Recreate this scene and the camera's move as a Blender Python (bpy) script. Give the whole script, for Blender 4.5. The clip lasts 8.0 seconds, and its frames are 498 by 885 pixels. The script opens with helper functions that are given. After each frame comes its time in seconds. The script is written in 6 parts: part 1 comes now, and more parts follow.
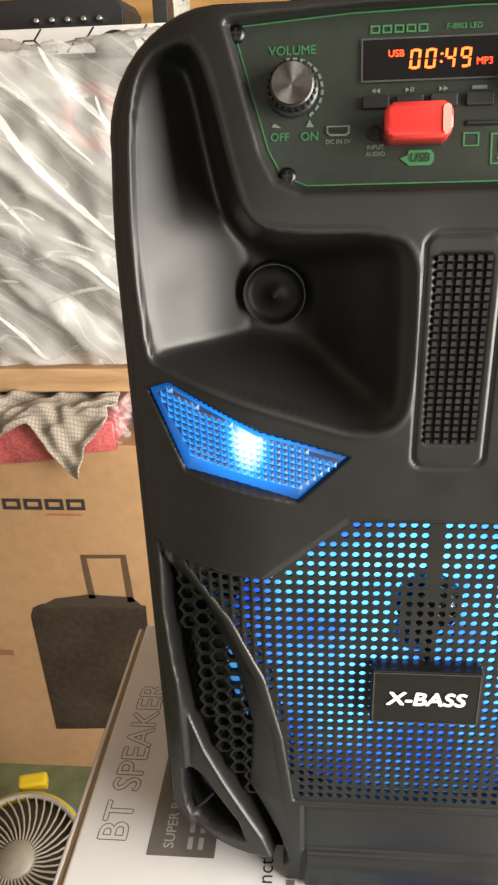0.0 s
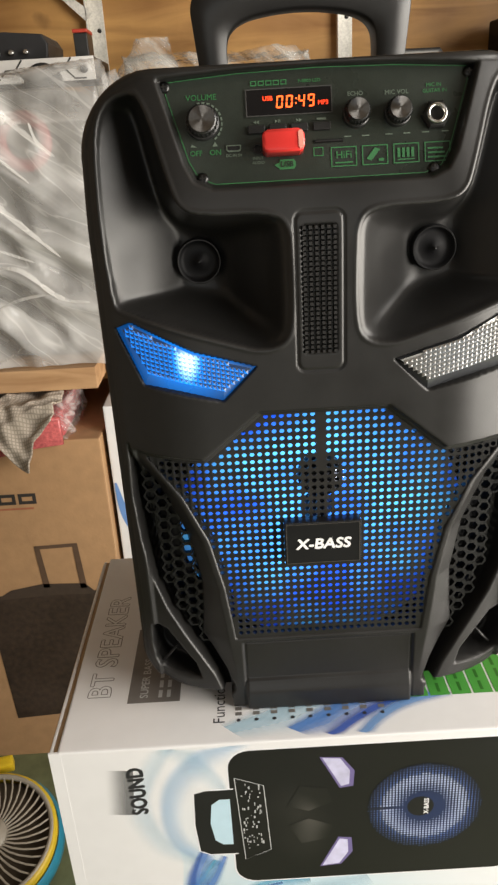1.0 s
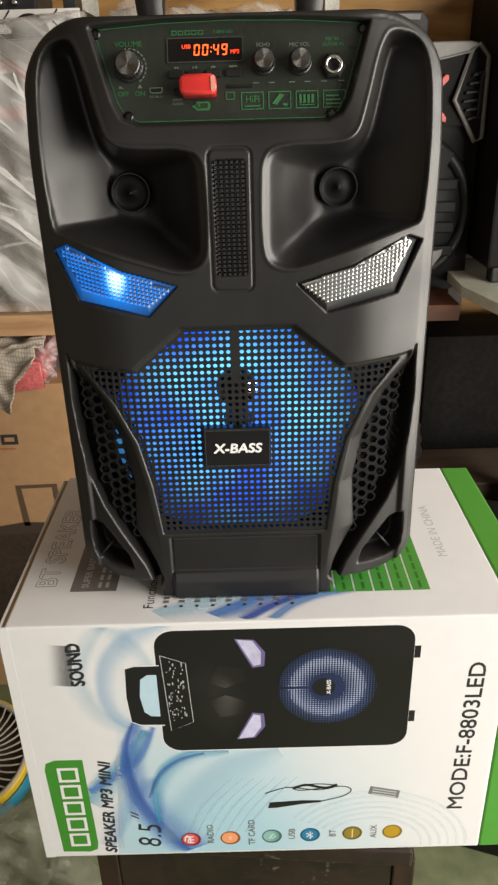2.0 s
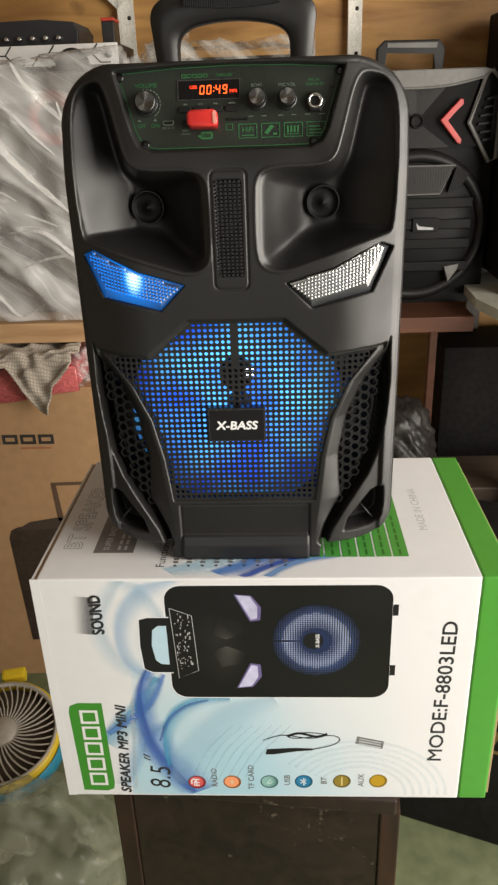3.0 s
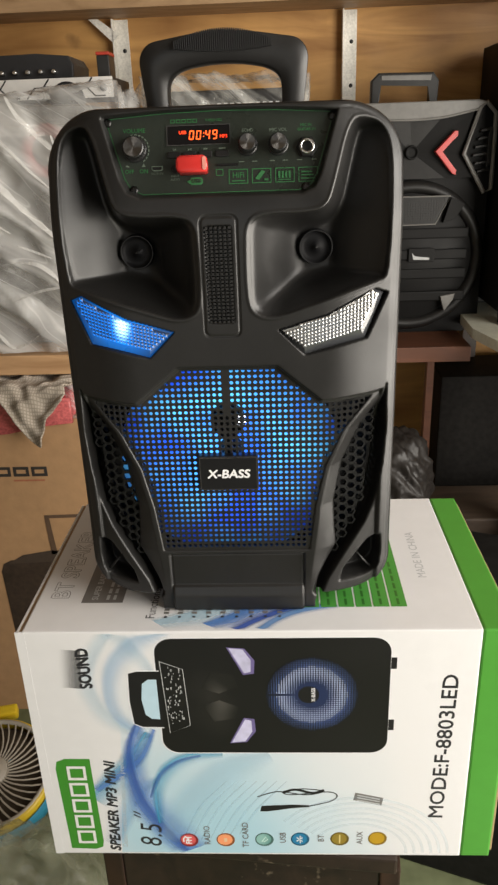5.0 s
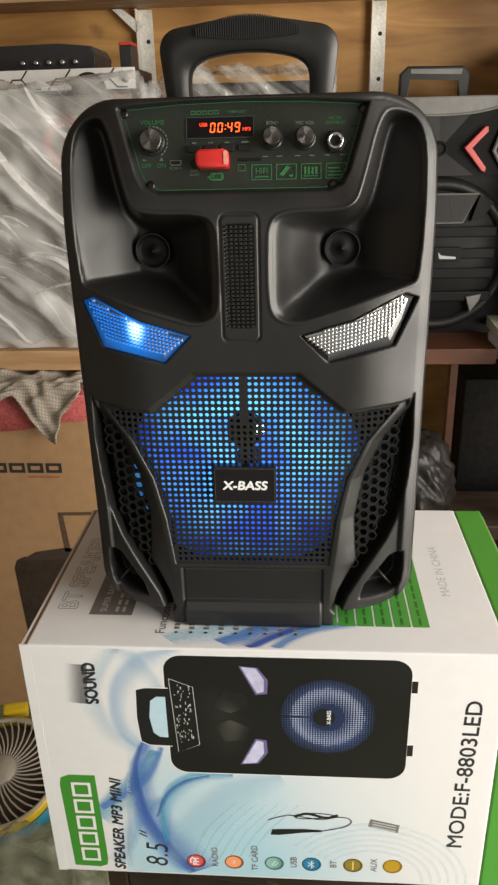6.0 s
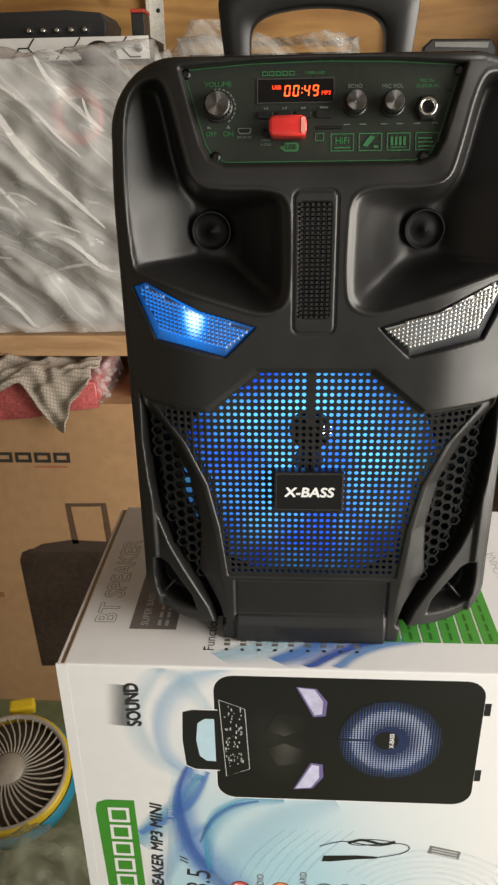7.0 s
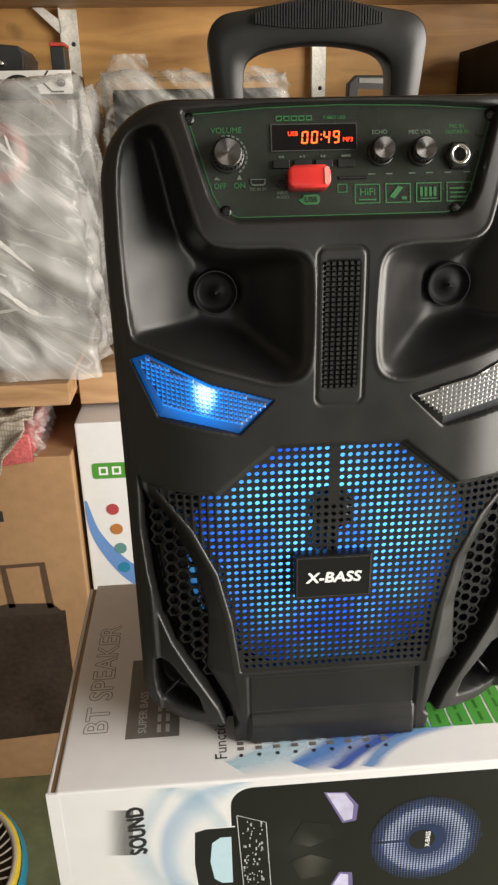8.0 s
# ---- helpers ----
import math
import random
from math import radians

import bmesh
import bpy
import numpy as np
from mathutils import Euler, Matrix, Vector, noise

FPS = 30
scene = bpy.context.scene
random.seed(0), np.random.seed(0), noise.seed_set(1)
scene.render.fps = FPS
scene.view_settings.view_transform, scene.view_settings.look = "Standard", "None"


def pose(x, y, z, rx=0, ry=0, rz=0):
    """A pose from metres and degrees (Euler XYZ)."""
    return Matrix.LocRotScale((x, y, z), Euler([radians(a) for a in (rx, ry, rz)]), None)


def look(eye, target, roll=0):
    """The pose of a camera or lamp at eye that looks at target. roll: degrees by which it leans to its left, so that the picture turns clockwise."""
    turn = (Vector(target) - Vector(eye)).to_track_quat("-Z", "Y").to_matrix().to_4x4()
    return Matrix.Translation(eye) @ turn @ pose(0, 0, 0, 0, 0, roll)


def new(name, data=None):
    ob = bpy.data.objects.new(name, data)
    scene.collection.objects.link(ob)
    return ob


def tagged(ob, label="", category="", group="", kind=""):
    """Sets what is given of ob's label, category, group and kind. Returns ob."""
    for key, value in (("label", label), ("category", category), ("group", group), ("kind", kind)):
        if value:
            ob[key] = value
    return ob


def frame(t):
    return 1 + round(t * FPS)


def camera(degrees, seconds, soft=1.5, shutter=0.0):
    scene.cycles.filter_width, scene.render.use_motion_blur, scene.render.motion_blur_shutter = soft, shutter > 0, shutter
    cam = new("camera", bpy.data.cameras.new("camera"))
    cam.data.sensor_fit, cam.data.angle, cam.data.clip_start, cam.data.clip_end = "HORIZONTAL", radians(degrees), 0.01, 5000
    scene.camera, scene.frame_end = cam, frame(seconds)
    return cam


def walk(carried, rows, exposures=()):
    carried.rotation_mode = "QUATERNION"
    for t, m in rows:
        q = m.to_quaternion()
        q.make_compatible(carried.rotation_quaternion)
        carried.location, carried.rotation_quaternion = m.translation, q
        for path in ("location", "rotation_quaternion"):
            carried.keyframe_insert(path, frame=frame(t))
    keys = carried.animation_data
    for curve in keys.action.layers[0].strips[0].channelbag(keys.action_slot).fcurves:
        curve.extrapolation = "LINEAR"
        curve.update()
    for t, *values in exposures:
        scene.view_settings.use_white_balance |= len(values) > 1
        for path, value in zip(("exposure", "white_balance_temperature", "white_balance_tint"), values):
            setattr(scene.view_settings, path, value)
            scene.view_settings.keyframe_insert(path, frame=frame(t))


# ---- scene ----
# the camera and its walk
cam = camera(37.52, 8.0, soft=2.4)
# seconds, eye x y z, yaw, pitch, roll
ROWS = [
    (0.0, 0.0924, -0.2420, 1.1373, 5.59, -24.30, -2.05),
    (0.2, 0.0900, -0.2590, 1.1370, 4.45, -24.71, -2.10),
    (0.5, 0.0901, -0.3102, 1.1329, 2.04, -24.63, -2.04),
    (0.7, 0.0940, -0.3450, 1.1340, 1.01, -24.33, -2.50),
    (1.0, 0.0992, -0.3942, 1.1408, -0.04, -23.31, -3.32),
    (1.2, 0.0970, -0.4120, 1.1400, -0.63, -23.82, -2.90),
    (1.5, 0.1048, -0.4331, 1.1346, -2.15, -24.43, -1.74),
    (1.7, 0.1200, -0.4420, 1.1320, -2.09, -25.02, -1.20),
    (2.0, 0.1545, -0.4739, 1.1292, 0.07, -25.74, -1.59),
    (2.2, 0.1765, -0.5085, 1.1357, 1.62, -25.85, -2.24),
    (3.3, 0.1878, -0.5714, 1.1360, 3.33, -23.60, -2.28),
    (3.5, 0.1891, -0.5663, 1.1379, 3.36, -23.28, -2.72),
    (4.0, 0.1973, -0.5660, 1.1430, 1.17, -22.45, -2.22),
    (4.5, 0.1892, -0.5518, 1.1432, 3.14, -23.17, -2.33),
    (4.7, 0.1903, -0.5495, 1.1494, 2.75, -22.54, -2.19),
    (5.8, 0.1925, -0.5131, 1.1500, 3.68, -23.03, -1.39),
    (6.0, 0.1899, -0.5087, 1.1493, 4.31, -22.99, -1.54),
    (6.2, 0.1880, -0.5070, 1.1510, 3.92, -22.88, -1.20),
    (6.5, 0.1851, -0.4991, 1.1472, 2.91, -23.98, -0.78),
    (6.8, 0.1600, -0.4780, 1.1420, 3.64, -24.08, -1.20),
    (7.0, 0.1304, -0.4538, 1.1417, 3.47, -24.38, -1.02),
    (7.5, 0.0723, -0.4022, 1.1433, -2.50, -23.92, -1.05),
    (7.8, 0.0620, -0.3900, 1.1520, -4.15, -22.23, -1.40),
    (8.0, 0.0630, -0.3824, 1.1521, -3.89, -22.48, -1.22),
]


def ahead_of(x, y, z, yaw, pitch):
    a, b = radians(yaw), radians(pitch)
    return (x - math.sin(a) * math.cos(b), y + math.cos(a) * math.cos(b), z + math.sin(b))


walk(cam, [(t, look((x, y, z), ahead_of(x, y, z, yaw, pitch), roll)) for t, x, y, z, yaw, pitch, roll in ROWS],
     exposures=[(0.0, 0.95), (0.5, 0.48), (1.0, 0.24), (1.5, 0.18), (2.2, 0.03), (7.0, 0.0), (7.5, 0.14), (8.0, 0.26)])

# ---- light ----
world = bpy.data.worlds.new("world")
scene.world = world
world.use_nodes = True
wn = world.node_tree.nodes
sky = wn.new("ShaderNodeTexSky")
sky.sky_type, sky.sun_disc, sky.sun_elevation, sky.sun_rotation = "NISHITA", False, radians(40), radians(100)
world.node_tree.links.new(sky.outputs[0], wn["Background"].inputs[0])
wn["Background"].inputs[1].default_value = 0.1


def area_lamp(name, eye, target, sx, sy, watts, colour):
    li = bpy.data.lights.new(name, "AREA")
    li.shape, li.size, li.size_y, li.energy, li.color = "RECTANGLE", sx, sy, watts, colour
    ob = new(name, li)
    ob.matrix_world = look(eye, target)
    return ob


FLOOR = -0.22
area_lamp("doorway_daylight", (1.46, -0.48, 1.02), (0.0, -0.12, 0.95), 1.45, 1.60, 74, (1.0, 0.935, 0.84))
# added weak fill from the front, set at an unseen opening
area_lamp("front_fill", (-0.2, -2.3, 1.05), (0.1, 1.0, 0.9), 1.25, 1.5, 3.6, (1.0, 0.93, 0.83))

# ---- materials ----


def mat_of(name, colour, rough=0.5, metal=0.0, vary=0.12, scale=8.0, bump=0.0, bump_scale=60.0, emit=None, emit_power=0.0, coat=0.0, spec=0.5):
    """A surface whose colour wanders at two scales, with fine relief."""
    m = bpy.data.materials.new(name)
    m.use_nodes = True
    nt = m.node_tree
    bs = nt.nodes["Principled BSDF"]
    bs.inputs["Roughness"].default_value, bs.inputs["Metallic"].default_value = rough, metal
    bs.inputs["Specular IOR Level"].default_value = spec
    bs.inputs["Coat Weight"].default_value = coat
    tc = nt.nodes.new("ShaderNodeTexCoord")
    n1, n2 = nt.nodes.new("ShaderNodeTexNoise"), nt.nodes.new("ShaderNodeTexNoise")
    n1.inputs["Scale"].default_value, n2.inputs["Scale"].default_value = scale, scale * 9
    n1.inputs["Detail"].default_value = 4
    for n in (n1, n2):
        nt.links.new(tc.outputs["Object"], n.inputs["Vector"])
    mixf = nt.nodes.new("ShaderNodeMath")
    mixf.operation = "ADD"
    nt.links.new(n1.outputs["Fac"], mixf.inputs[0])
    nt.links.new(n2.outputs["Fac"], mixf.inputs[1])
    ramp = nt.nodes.new("ShaderNodeMapRange")
    ramp.inputs["From Min"].default_value, ramp.inputs["From Max"].default_value = 0.7, 1.3
    ramp.inputs["To Min"].default_value, ramp.inputs["To Max"].default_value = 1 - vary, 1 + vary
    nt.links.new(mixf.outputs[0], ramp.inputs["Value"])
    mul = nt.nodes.new("ShaderNodeVectorMath")
    mul.operation = "SCALE"
    mul.inputs[0].default_value = colour
    nt.links.new(ramp.outputs[0], mul.inputs["Scale"])
    nt.links.new(mul.outputs[0], bs.inputs["Base Color"])
    rr = nt.nodes.new("ShaderNodeMapRange")
    rr.inputs["From Min"].default_value, rr.inputs["From Max"].default_value = 0.3, 0.7
    rr.inputs["To Min"].default_value, rr.inputs["To Max"].default_value = max(0.02, rough - 0.08), min(1, rough + 0.08)
    nt.links.new(n1.outputs["Fac"], rr.inputs["Value"])
    nt.links.new(rr.outputs[0], bs.inputs["Roughness"])
    if bump:
        n3, bp = nt.nodes.new("ShaderNodeTexNoise"), nt.nodes.new("ShaderNodeBump")
        n3.inputs["Scale"].default_value, n3.inputs["Detail"].default_value = bump_scale, 3
        bp.inputs["Strength"].default_value, bp.inputs["Distance"].default_value = bump, 0.002
        nt.links.new(tc.outputs["Object"], n3.inputs["Vector"])
        nt.links.new(n3.outputs["Fac"], bp.inputs["Height"])
        nt.links.new(bp.outputs[0], bs.inputs["Normal"])
    if emit:
        bs.inputs["Emission Color"].default_value = (*emit, 1)
        bs.inputs["Emission Strength"].default_value = emit_power
    return m


def wood_mat(name, dark, light, stretch=(1, 12, 12), scale=3.0, rough=0.6, streak=0.5):
    """Plywood or plank: long grain with knots and stains."""
    m = mat_of(name, light, rough, bump=0.25, bump_scale=40)
    nt = m.node_tree
    bs = nt.nodes["Principled BSDF"]
    tc, mp = nt.nodes.new("ShaderNodeTexCoord"), nt.nodes.new("ShaderNodeMapping")
    mp.inputs["Scale"].default_value = stretch
    ns, st, cr = nt.nodes.new("ShaderNodeTexNoise"), nt.nodes.new("ShaderNodeTexNoise"), nt.nodes.new("ShaderNodeMix")
    ns.inputs["Scale"].default_value, ns.inputs["Detail"].default_value, ns.inputs["Distortion"].default_value = scale, 6, 1.2
    st.inputs["Scale"].default_value, st.inputs["Detail"].default_value = 2.3, 5
    cr.data_type = "RGBA"
    cr.inputs["A"].default_value, cr.inputs["B"].default_value = (*dark, 1), (*light, 1)
    nt.links.new(tc.outputs["Object"], mp.inputs["Vector"])
    nt.links.new(mp.outputs[0], ns.inputs["Vector"])
    nt.links.new(tc.outputs["Object"], st.inputs["Vector"])
    mr = nt.nodes.new("ShaderNodeMapRange")
    mr.inputs["From Min"].default_value, mr.inputs["From Max"].default_value = 0.32, 0.62
    ad = nt.nodes.new("ShaderNodeMix")
    ad.inputs["Factor"].default_value = streak
    nt.links.new(ns.outputs["Fac"], ad.inputs["A"])
    nt.links.new(st.outputs["Fac"], ad.inputs["B"])
    nt.links.new(ad.outputs["Result"], mr.inputs["Value"])
    nt.links.new(mr.outputs[0], cr.inputs["Factor"])
    nt.links.new(cr.outputs["Result"], bs.inputs["Base Color"])
    return m


def film_mat(name, tint, milk, scale, rough=0.16):
    """Thin crumpled plastic film: partly clear, milky along its folds, glossy."""
    m = bpy.data.materials.new(name)
    m.use_nodes = True
    nt = m.node_tree
    bs, out = nt.nodes["Principled BSDF"], nt.nodes["Material Output"]
    bs.inputs["Base Color"].default_value, bs.inputs["Roughness"].default_value = (*tint, 1), rough
    tr, mx = nt.nodes.new("ShaderNodeBsdfTransparent"), nt.nodes.new("ShaderNodeMixShader")
    tc, mp = nt.nodes.new("ShaderNodeTexCoord"), nt.nodes.new("ShaderNodeMapping")
    mp.vector_type = "TEXTURE"
    mp.inputs["Rotation"].default_value = (0, radians(36), 0)
    mp.inputs["Scale"].default_value = (1.6, 1, 0.28)
    ns = nt.nodes.new("ShaderNodeTexNoise")
    ns.inputs["Scale"].default_value, ns.inputs["Detail"].default_value, ns.inputs["Distortion"].default_value = scale, 3, 0.7
    nt.links.new(tc.outputs["Object"], mp.inputs["Vector"])
    nt.links.new(mp.outputs[0], ns.inputs["Vector"])
    mr = nt.nodes.new("ShaderNodeMapRange")
    mr.inputs["From Min"].default_value, mr.inputs["From Max"].default_value = 0.36, 0.68
    mr.inputs["To Min"].default_value, mr.inputs["To Max"].default_value = max(0.0, milk - 0.16), min(1.0, milk + 0.26)
    nt.links.new(ns.outputs["Fac"], mr.inputs["Value"])
    bp = nt.nodes.new("ShaderNodeBump")
    bp.inputs["Strength"].default_value, bp.inputs["Distance"].default_value = 0.5, 0.01
    nt.links.new(ns.outputs["Fac"], bp.inputs["Height"])
    nt.links.new(bp.outputs[0], bs.inputs["Normal"])
    # thin sharp creases, where the film turns white
    n2, sb, ab, cr, ad = (nt.nodes.new(k) for k in ("ShaderNodeTexNoise", "ShaderNodeMath", "ShaderNodeMath", "ShaderNodeMapRange", "ShaderNodeMath"))
    n2.inputs["Scale"].default_value, n2.inputs["Detail"].default_value, n2.inputs["Distortion"].default_value = scale * 1.3, 2, 0.6
    sb.operation, ab.operation, ad.operation, ad.use_clamp = "SUBTRACT", "ABSOLUTE", "ADD", True
    sb.inputs[1].default_value = 0.5
    cr.inputs["From Min"].default_value, cr.inputs["From Max"].default_value = 0.0, 0.016
    cr.inputs["To Min"].default_value, cr.inputs["To Max"].default_value = 0.16, 0.0
    nt.links.new(mp.outputs[0], n2.inputs["Vector"])
    nt.links.new(n2.outputs["Fac"], sb.inputs[0])
    nt.links.new(sb.outputs[0], ab.inputs[0])
    nt.links.new(ab.outputs[0], cr.inputs["Value"])
    nt.links.new(mr.outputs[0], ad.inputs[0])
    nt.links.new(cr.outputs[0], ad.inputs[1])
    nt.links.new(ad.outputs[0], mx.inputs[0])
    nt.links.new(tr.outputs[0], mx.inputs[1])
    nt.links.new(bs.outputs[0], mx.inputs[2])
    nt.links.new(mx.outputs[0], out.inputs["Surface"])
    return m


def clear_ink(name, colour, cover):
    """Printed ink that lets what lies under it show through."""
    m = mat_of(name, colour, 0.35, vary=0.06)
    nt = m.node_tree
    tr, mx = nt.nodes.new("ShaderNodeBsdfTransparent"), nt.nodes.new("ShaderNodeMixShader")
    mx.inputs[0].default_value = cover
    nt.links.new(tr.outputs[0], mx.inputs[1])
    nt.links.new(nt.nodes["Principled BSDF"].outputs[0], mx.inputs[2])
    nt.links.new(mx.outputs[0], nt.nodes["Material Output"].inputs["Surface"])
    return m


def soft_ink(name, colour, cover, peak=0.5):
    """Printed ink that fades out towards both sides of its ribbon."""
    m = clear_ink(name, colour, cover)
    nt = m.node_tree
    mx = next(n for n in nt.nodes if n.type == "MIX_SHADER")
    uv, sp, a, c, mn = (nt.nodes.new(k) for k in ("ShaderNodeUVMap", "ShaderNodeSeparateXYZ", "ShaderNodeMapRange", "ShaderNodeMapRange", "ShaderNodeMath"))
    uv.uv_map, mn.operation = "across", "MULTIPLY"
    nt.links.new(uv.outputs[0], sp.inputs[0])
    for r, lo, hi, to in ((a, 0.0, peak, (0.0, 1.0)), (c, peak, 1.0, (cover, 0.0))):
        r.interpolation_type = "SMOOTHSTEP"
        r.inputs["From Min"].default_value, r.inputs["From Max"].default_value = lo, hi
        r.inputs["To Min"].default_value, r.inputs["To Max"].default_value = to
        nt.links.new(sp.outputs["X"], r.inputs["Value"])
    nt.links.new(a.outputs[0], mn.inputs[0])
    nt.links.new(c.outputs[0], mn.inputs[1])
    nt.links.new(mn.outputs[0], mx.inputs[0])
    return m


PLASTIC = mat_of("black_satin_plastic", (0.0150, 0.0145, 0.0140), 0.40, vary=0.12, scale=20, bump=0.04, bump_scale=1400)
PLASTIC_DARK = mat_of("black_inner_plastic", (0.006, 0.006, 0.006), 0.5, vary=0.1, scale=20, bump=0.05, bump_scale=900)
TWEETER = mat_of("matt_black_plastic", (0.006, 0.006, 0.007), 0.55, spec=0.25)
PANEL = mat_of("dark_panel_film", (0.023, 0.029, 0.023), 0.32, vary=0.1, scale=25, bump=0.05, bump_scale=900)
GREEN_INK = mat_of("green_ink", (0.030, 0.145, 0.048), 0.5, vary=0.1)
GREY_INK = mat_of("grey_ink", (0.12, 0.155, 0.12), 0.5, vary=0.1)
WHITE_INK = mat_of("white_ink", (0.85, 0.85, 0.85), 0.45, vary=0.04)
BLACK_INK = mat_of("black_ink", (0.025, 0.025, 0.028), 0.4, vary=0.1)
GREY_PRINT = mat_of("grey_print", (0.15, 0.14, 0.13), 0.45, vary=0.1)
PALE_PRINT = mat_of("pale_grey_print", (0.45, 0.46, 0.46), 0.45, vary=0.1)
CHROME = mat_of("bright_metal", (0.75, 0.74, 0.72), 0.22, 1.0, vary=0.05)
STEEL = mat_of("dark_screw_metal", (0.045, 0.045, 0.045), 0.35, 1.0, vary=0.1)
WALL = wood_mat("plywood_wall", (0.235, 0.100, 0.025), (0.74, 0.42, 0.14), (1.0, 1, 7), 2.2)


def knotty(m, scale, size):
    """Adds dark knots with a soft ring to a board."""
    nt = m.node_tree
    bs = nt.nodes["Principled BSDF"]
    src = bs.inputs["Base Color"].links[0].from_socket
    tc, mp, ns, ad, vo, mr, mx = (nt.nodes.new(k) for k in ("ShaderNodeTexCoord", "ShaderNodeMapping", "ShaderNodeTexNoise", "ShaderNodeMix", "ShaderNodeTexVoronoi", "ShaderNodeMapRange", "ShaderNodeMix"))
    mp.inputs["Scale"].default_value = (0.75, 0.0, 1.0)
    ns.inputs["Scale"].default_value, ns.inputs["Detail"].default_value = 14, 4
    ad.data_type, mx.data_type = "VECTOR", "RGBA"
    ad.inputs["Factor"].default_value = 0.05
    vo.inputs["Scale"].default_value = scale
    mr.inputs["From Min"].default_value, mr.inputs["From Max"].default_value = size * 0.2, size
    mr.inputs["To Min"].default_value, mr.inputs["To Max"].default_value = 0.8, 0.0
    nt.links.new(tc.outputs["Object"], mp.inputs["Vector"])
    nt.links.new(mp.outputs[0], ns.inputs["Vector"])
    nt.links.new(mp.outputs[0], ad.inputs["A"])
    nt.links.new(ns.outputs["Color"], ad.inputs["B"])
    nt.links.new(ad.outputs["Result"], vo.inputs["Vector"])
    nt.links.new(vo.outputs["Distance"], mr.inputs["Value"])
    nt.links.new(mr.outputs[0], mx.inputs["Factor"])
    nt.links.new(src, mx.inputs["A"])
    mx.inputs["B"].default_value = (0.07, 0.026, 0.010, 1)
    nt.links.new(mx.outputs["Result"], bs.inputs["Base Color"])
    return m


knotty(WALL, 5.0, 0.11)
SHELF = wood_mat("shelf_plank", (0.32, 0.17, 0.075), (0.60, 0.38, 0.20), (2, 9, 9), 3)
SHELF_RED = wood_mat("red_brown_plank", (0.06, 0.021, 0.010), (0.14, 0.050, 0.022), (2, 9, 9), 3)
KRAFT = mat_of("kraft_board", (0.40, 0.235, 0.115), 0.75, vary=0.10, scale=4, bump=0.15, bump_scale=150)
PLASTER = mat_of("room_plaster", (0.24, 0.20, 0.16), 0.85, vary=0.12, scale=2, bump=0.2, bump_scale=30)
CONCRETE = mat_of("green_floor_paint", (0.145, 0.165, 0.085), 0.55, vary=0.25, scale=3, bump=0.25, bump_scale=60)
CARD_EDGE = mat_of("card_edge", (0.33, 0.22, 0.12), 0.8)

# ---- mesh helpers ----


def link_mesh(name, me, material, parent, label="", smooth=False):
    ob = new(name, me)
    if material:
        me.materials.append(material)
    if parent:
        ob.parent = parent
    if label:
        tagged(ob, label)
    if smooth:
        me.polygons.foreach_set("use_smooth", [True] * len(me.polygons))
    return ob


def part(name, bm, material, parent, label="", smooth=False):
    me = bpy.data.meshes.new(name)
    bmesh.ops.recalc_face_normals(bm, faces=bm.faces)
    bm.to_mesh(me)
    bm.free()
    return link_mesh(name, me, material, parent, label, smooth)


def thing(name, at, label, category, group="", kind="", turn=0):
    ob = new(name)
    ob.empty_display_size = 0.05
    ob.matrix_world = pose(*at, 0, 0, turn)
    return tagged(ob, label, category, group, kind)


def box_bm(x0, x1, y0, y1, z0, z1, bevel=0.0, segs=2, bm=None):
    b = bm or bmesh.new()
    vs = [b.verts.new(p) for p in ((x0, y0, z0), (x1, y0, z0), (x1, y1, z0), (x0, y1, z0), (x0, y0, z1), (x1, y0, z1), (x1, y1, z1), (x0, y1, z1))]
    fs = [b.faces.new([vs[i] for i in f]) for f in ((0, 1, 5, 4), (1, 2, 6, 5), (2, 3, 7, 6), (3, 0, 4, 7), (4, 5, 6, 7), (3, 2, 1, 0))]
    if bevel:
        es = list({e for f in fs for e in f.edges})
        bmesh.ops.bevel(b, geom=es, offset=bevel, segments=segs, profile=0.6, affect="EDGES")
    return b


def prism_bm(pts, y0, y1, bevel=0.0, bm=None, segs=2):
    """A flat shape given by (x, z) points, from depth y0 (front) to y1 (back)."""
    b = bm or bmesh.new()
    fr = [b.verts.new((x, y0, z)) for x, z in pts]
    bk = [b.verts.new((x, y1, z)) for x, z in pts]
    n = len(pts)
    f0 = b.faces.new(fr)
    b.faces.new(bk[::-1])
    for i in range(n):
        b.faces.new((fr[i], bk[i], bk[(i + 1) % n], fr[(i + 1) % n]))
    if bevel:
        bmesh.ops.bevel(b, geom=list(f0.edges), offset=bevel, segments=segs, profile=0.6, affect="EDGES")
    return b


def flat_bm(pts, y=0.0, bm=None):
    b = bm or bmesh.new()
    b.faces.new([b.verts.new((x, y, z)) for x, z in pts])
    return b


def rect(x0, x1, z0, z1):
    return [(x0, z0), (x1, z0), (x1, z1), (x0, z1)]


def rounded(x0, x1, z0, z1, r, n=6):
    out = []
    for cx, cz, a in ((x1 - r, z0 + r, -90), (x1 - r, z1 - r, 0), (x0 + r, z1 - r, 90), (x0 + r, z0 + r, 180)):
        out += [(cx + r * math.cos(radians(a + 90 * k / n)), cz + r * math.sin(radians(a + 90 * k / n))) for k in range(n + 1)]
    return out


def circle(cx, cz, r, n=24):
    return [(cx + r * math.cos(2 * math.pi * k / n), cz + r * math.sin(2 * math.pi * k / n)) for k in range(n)]


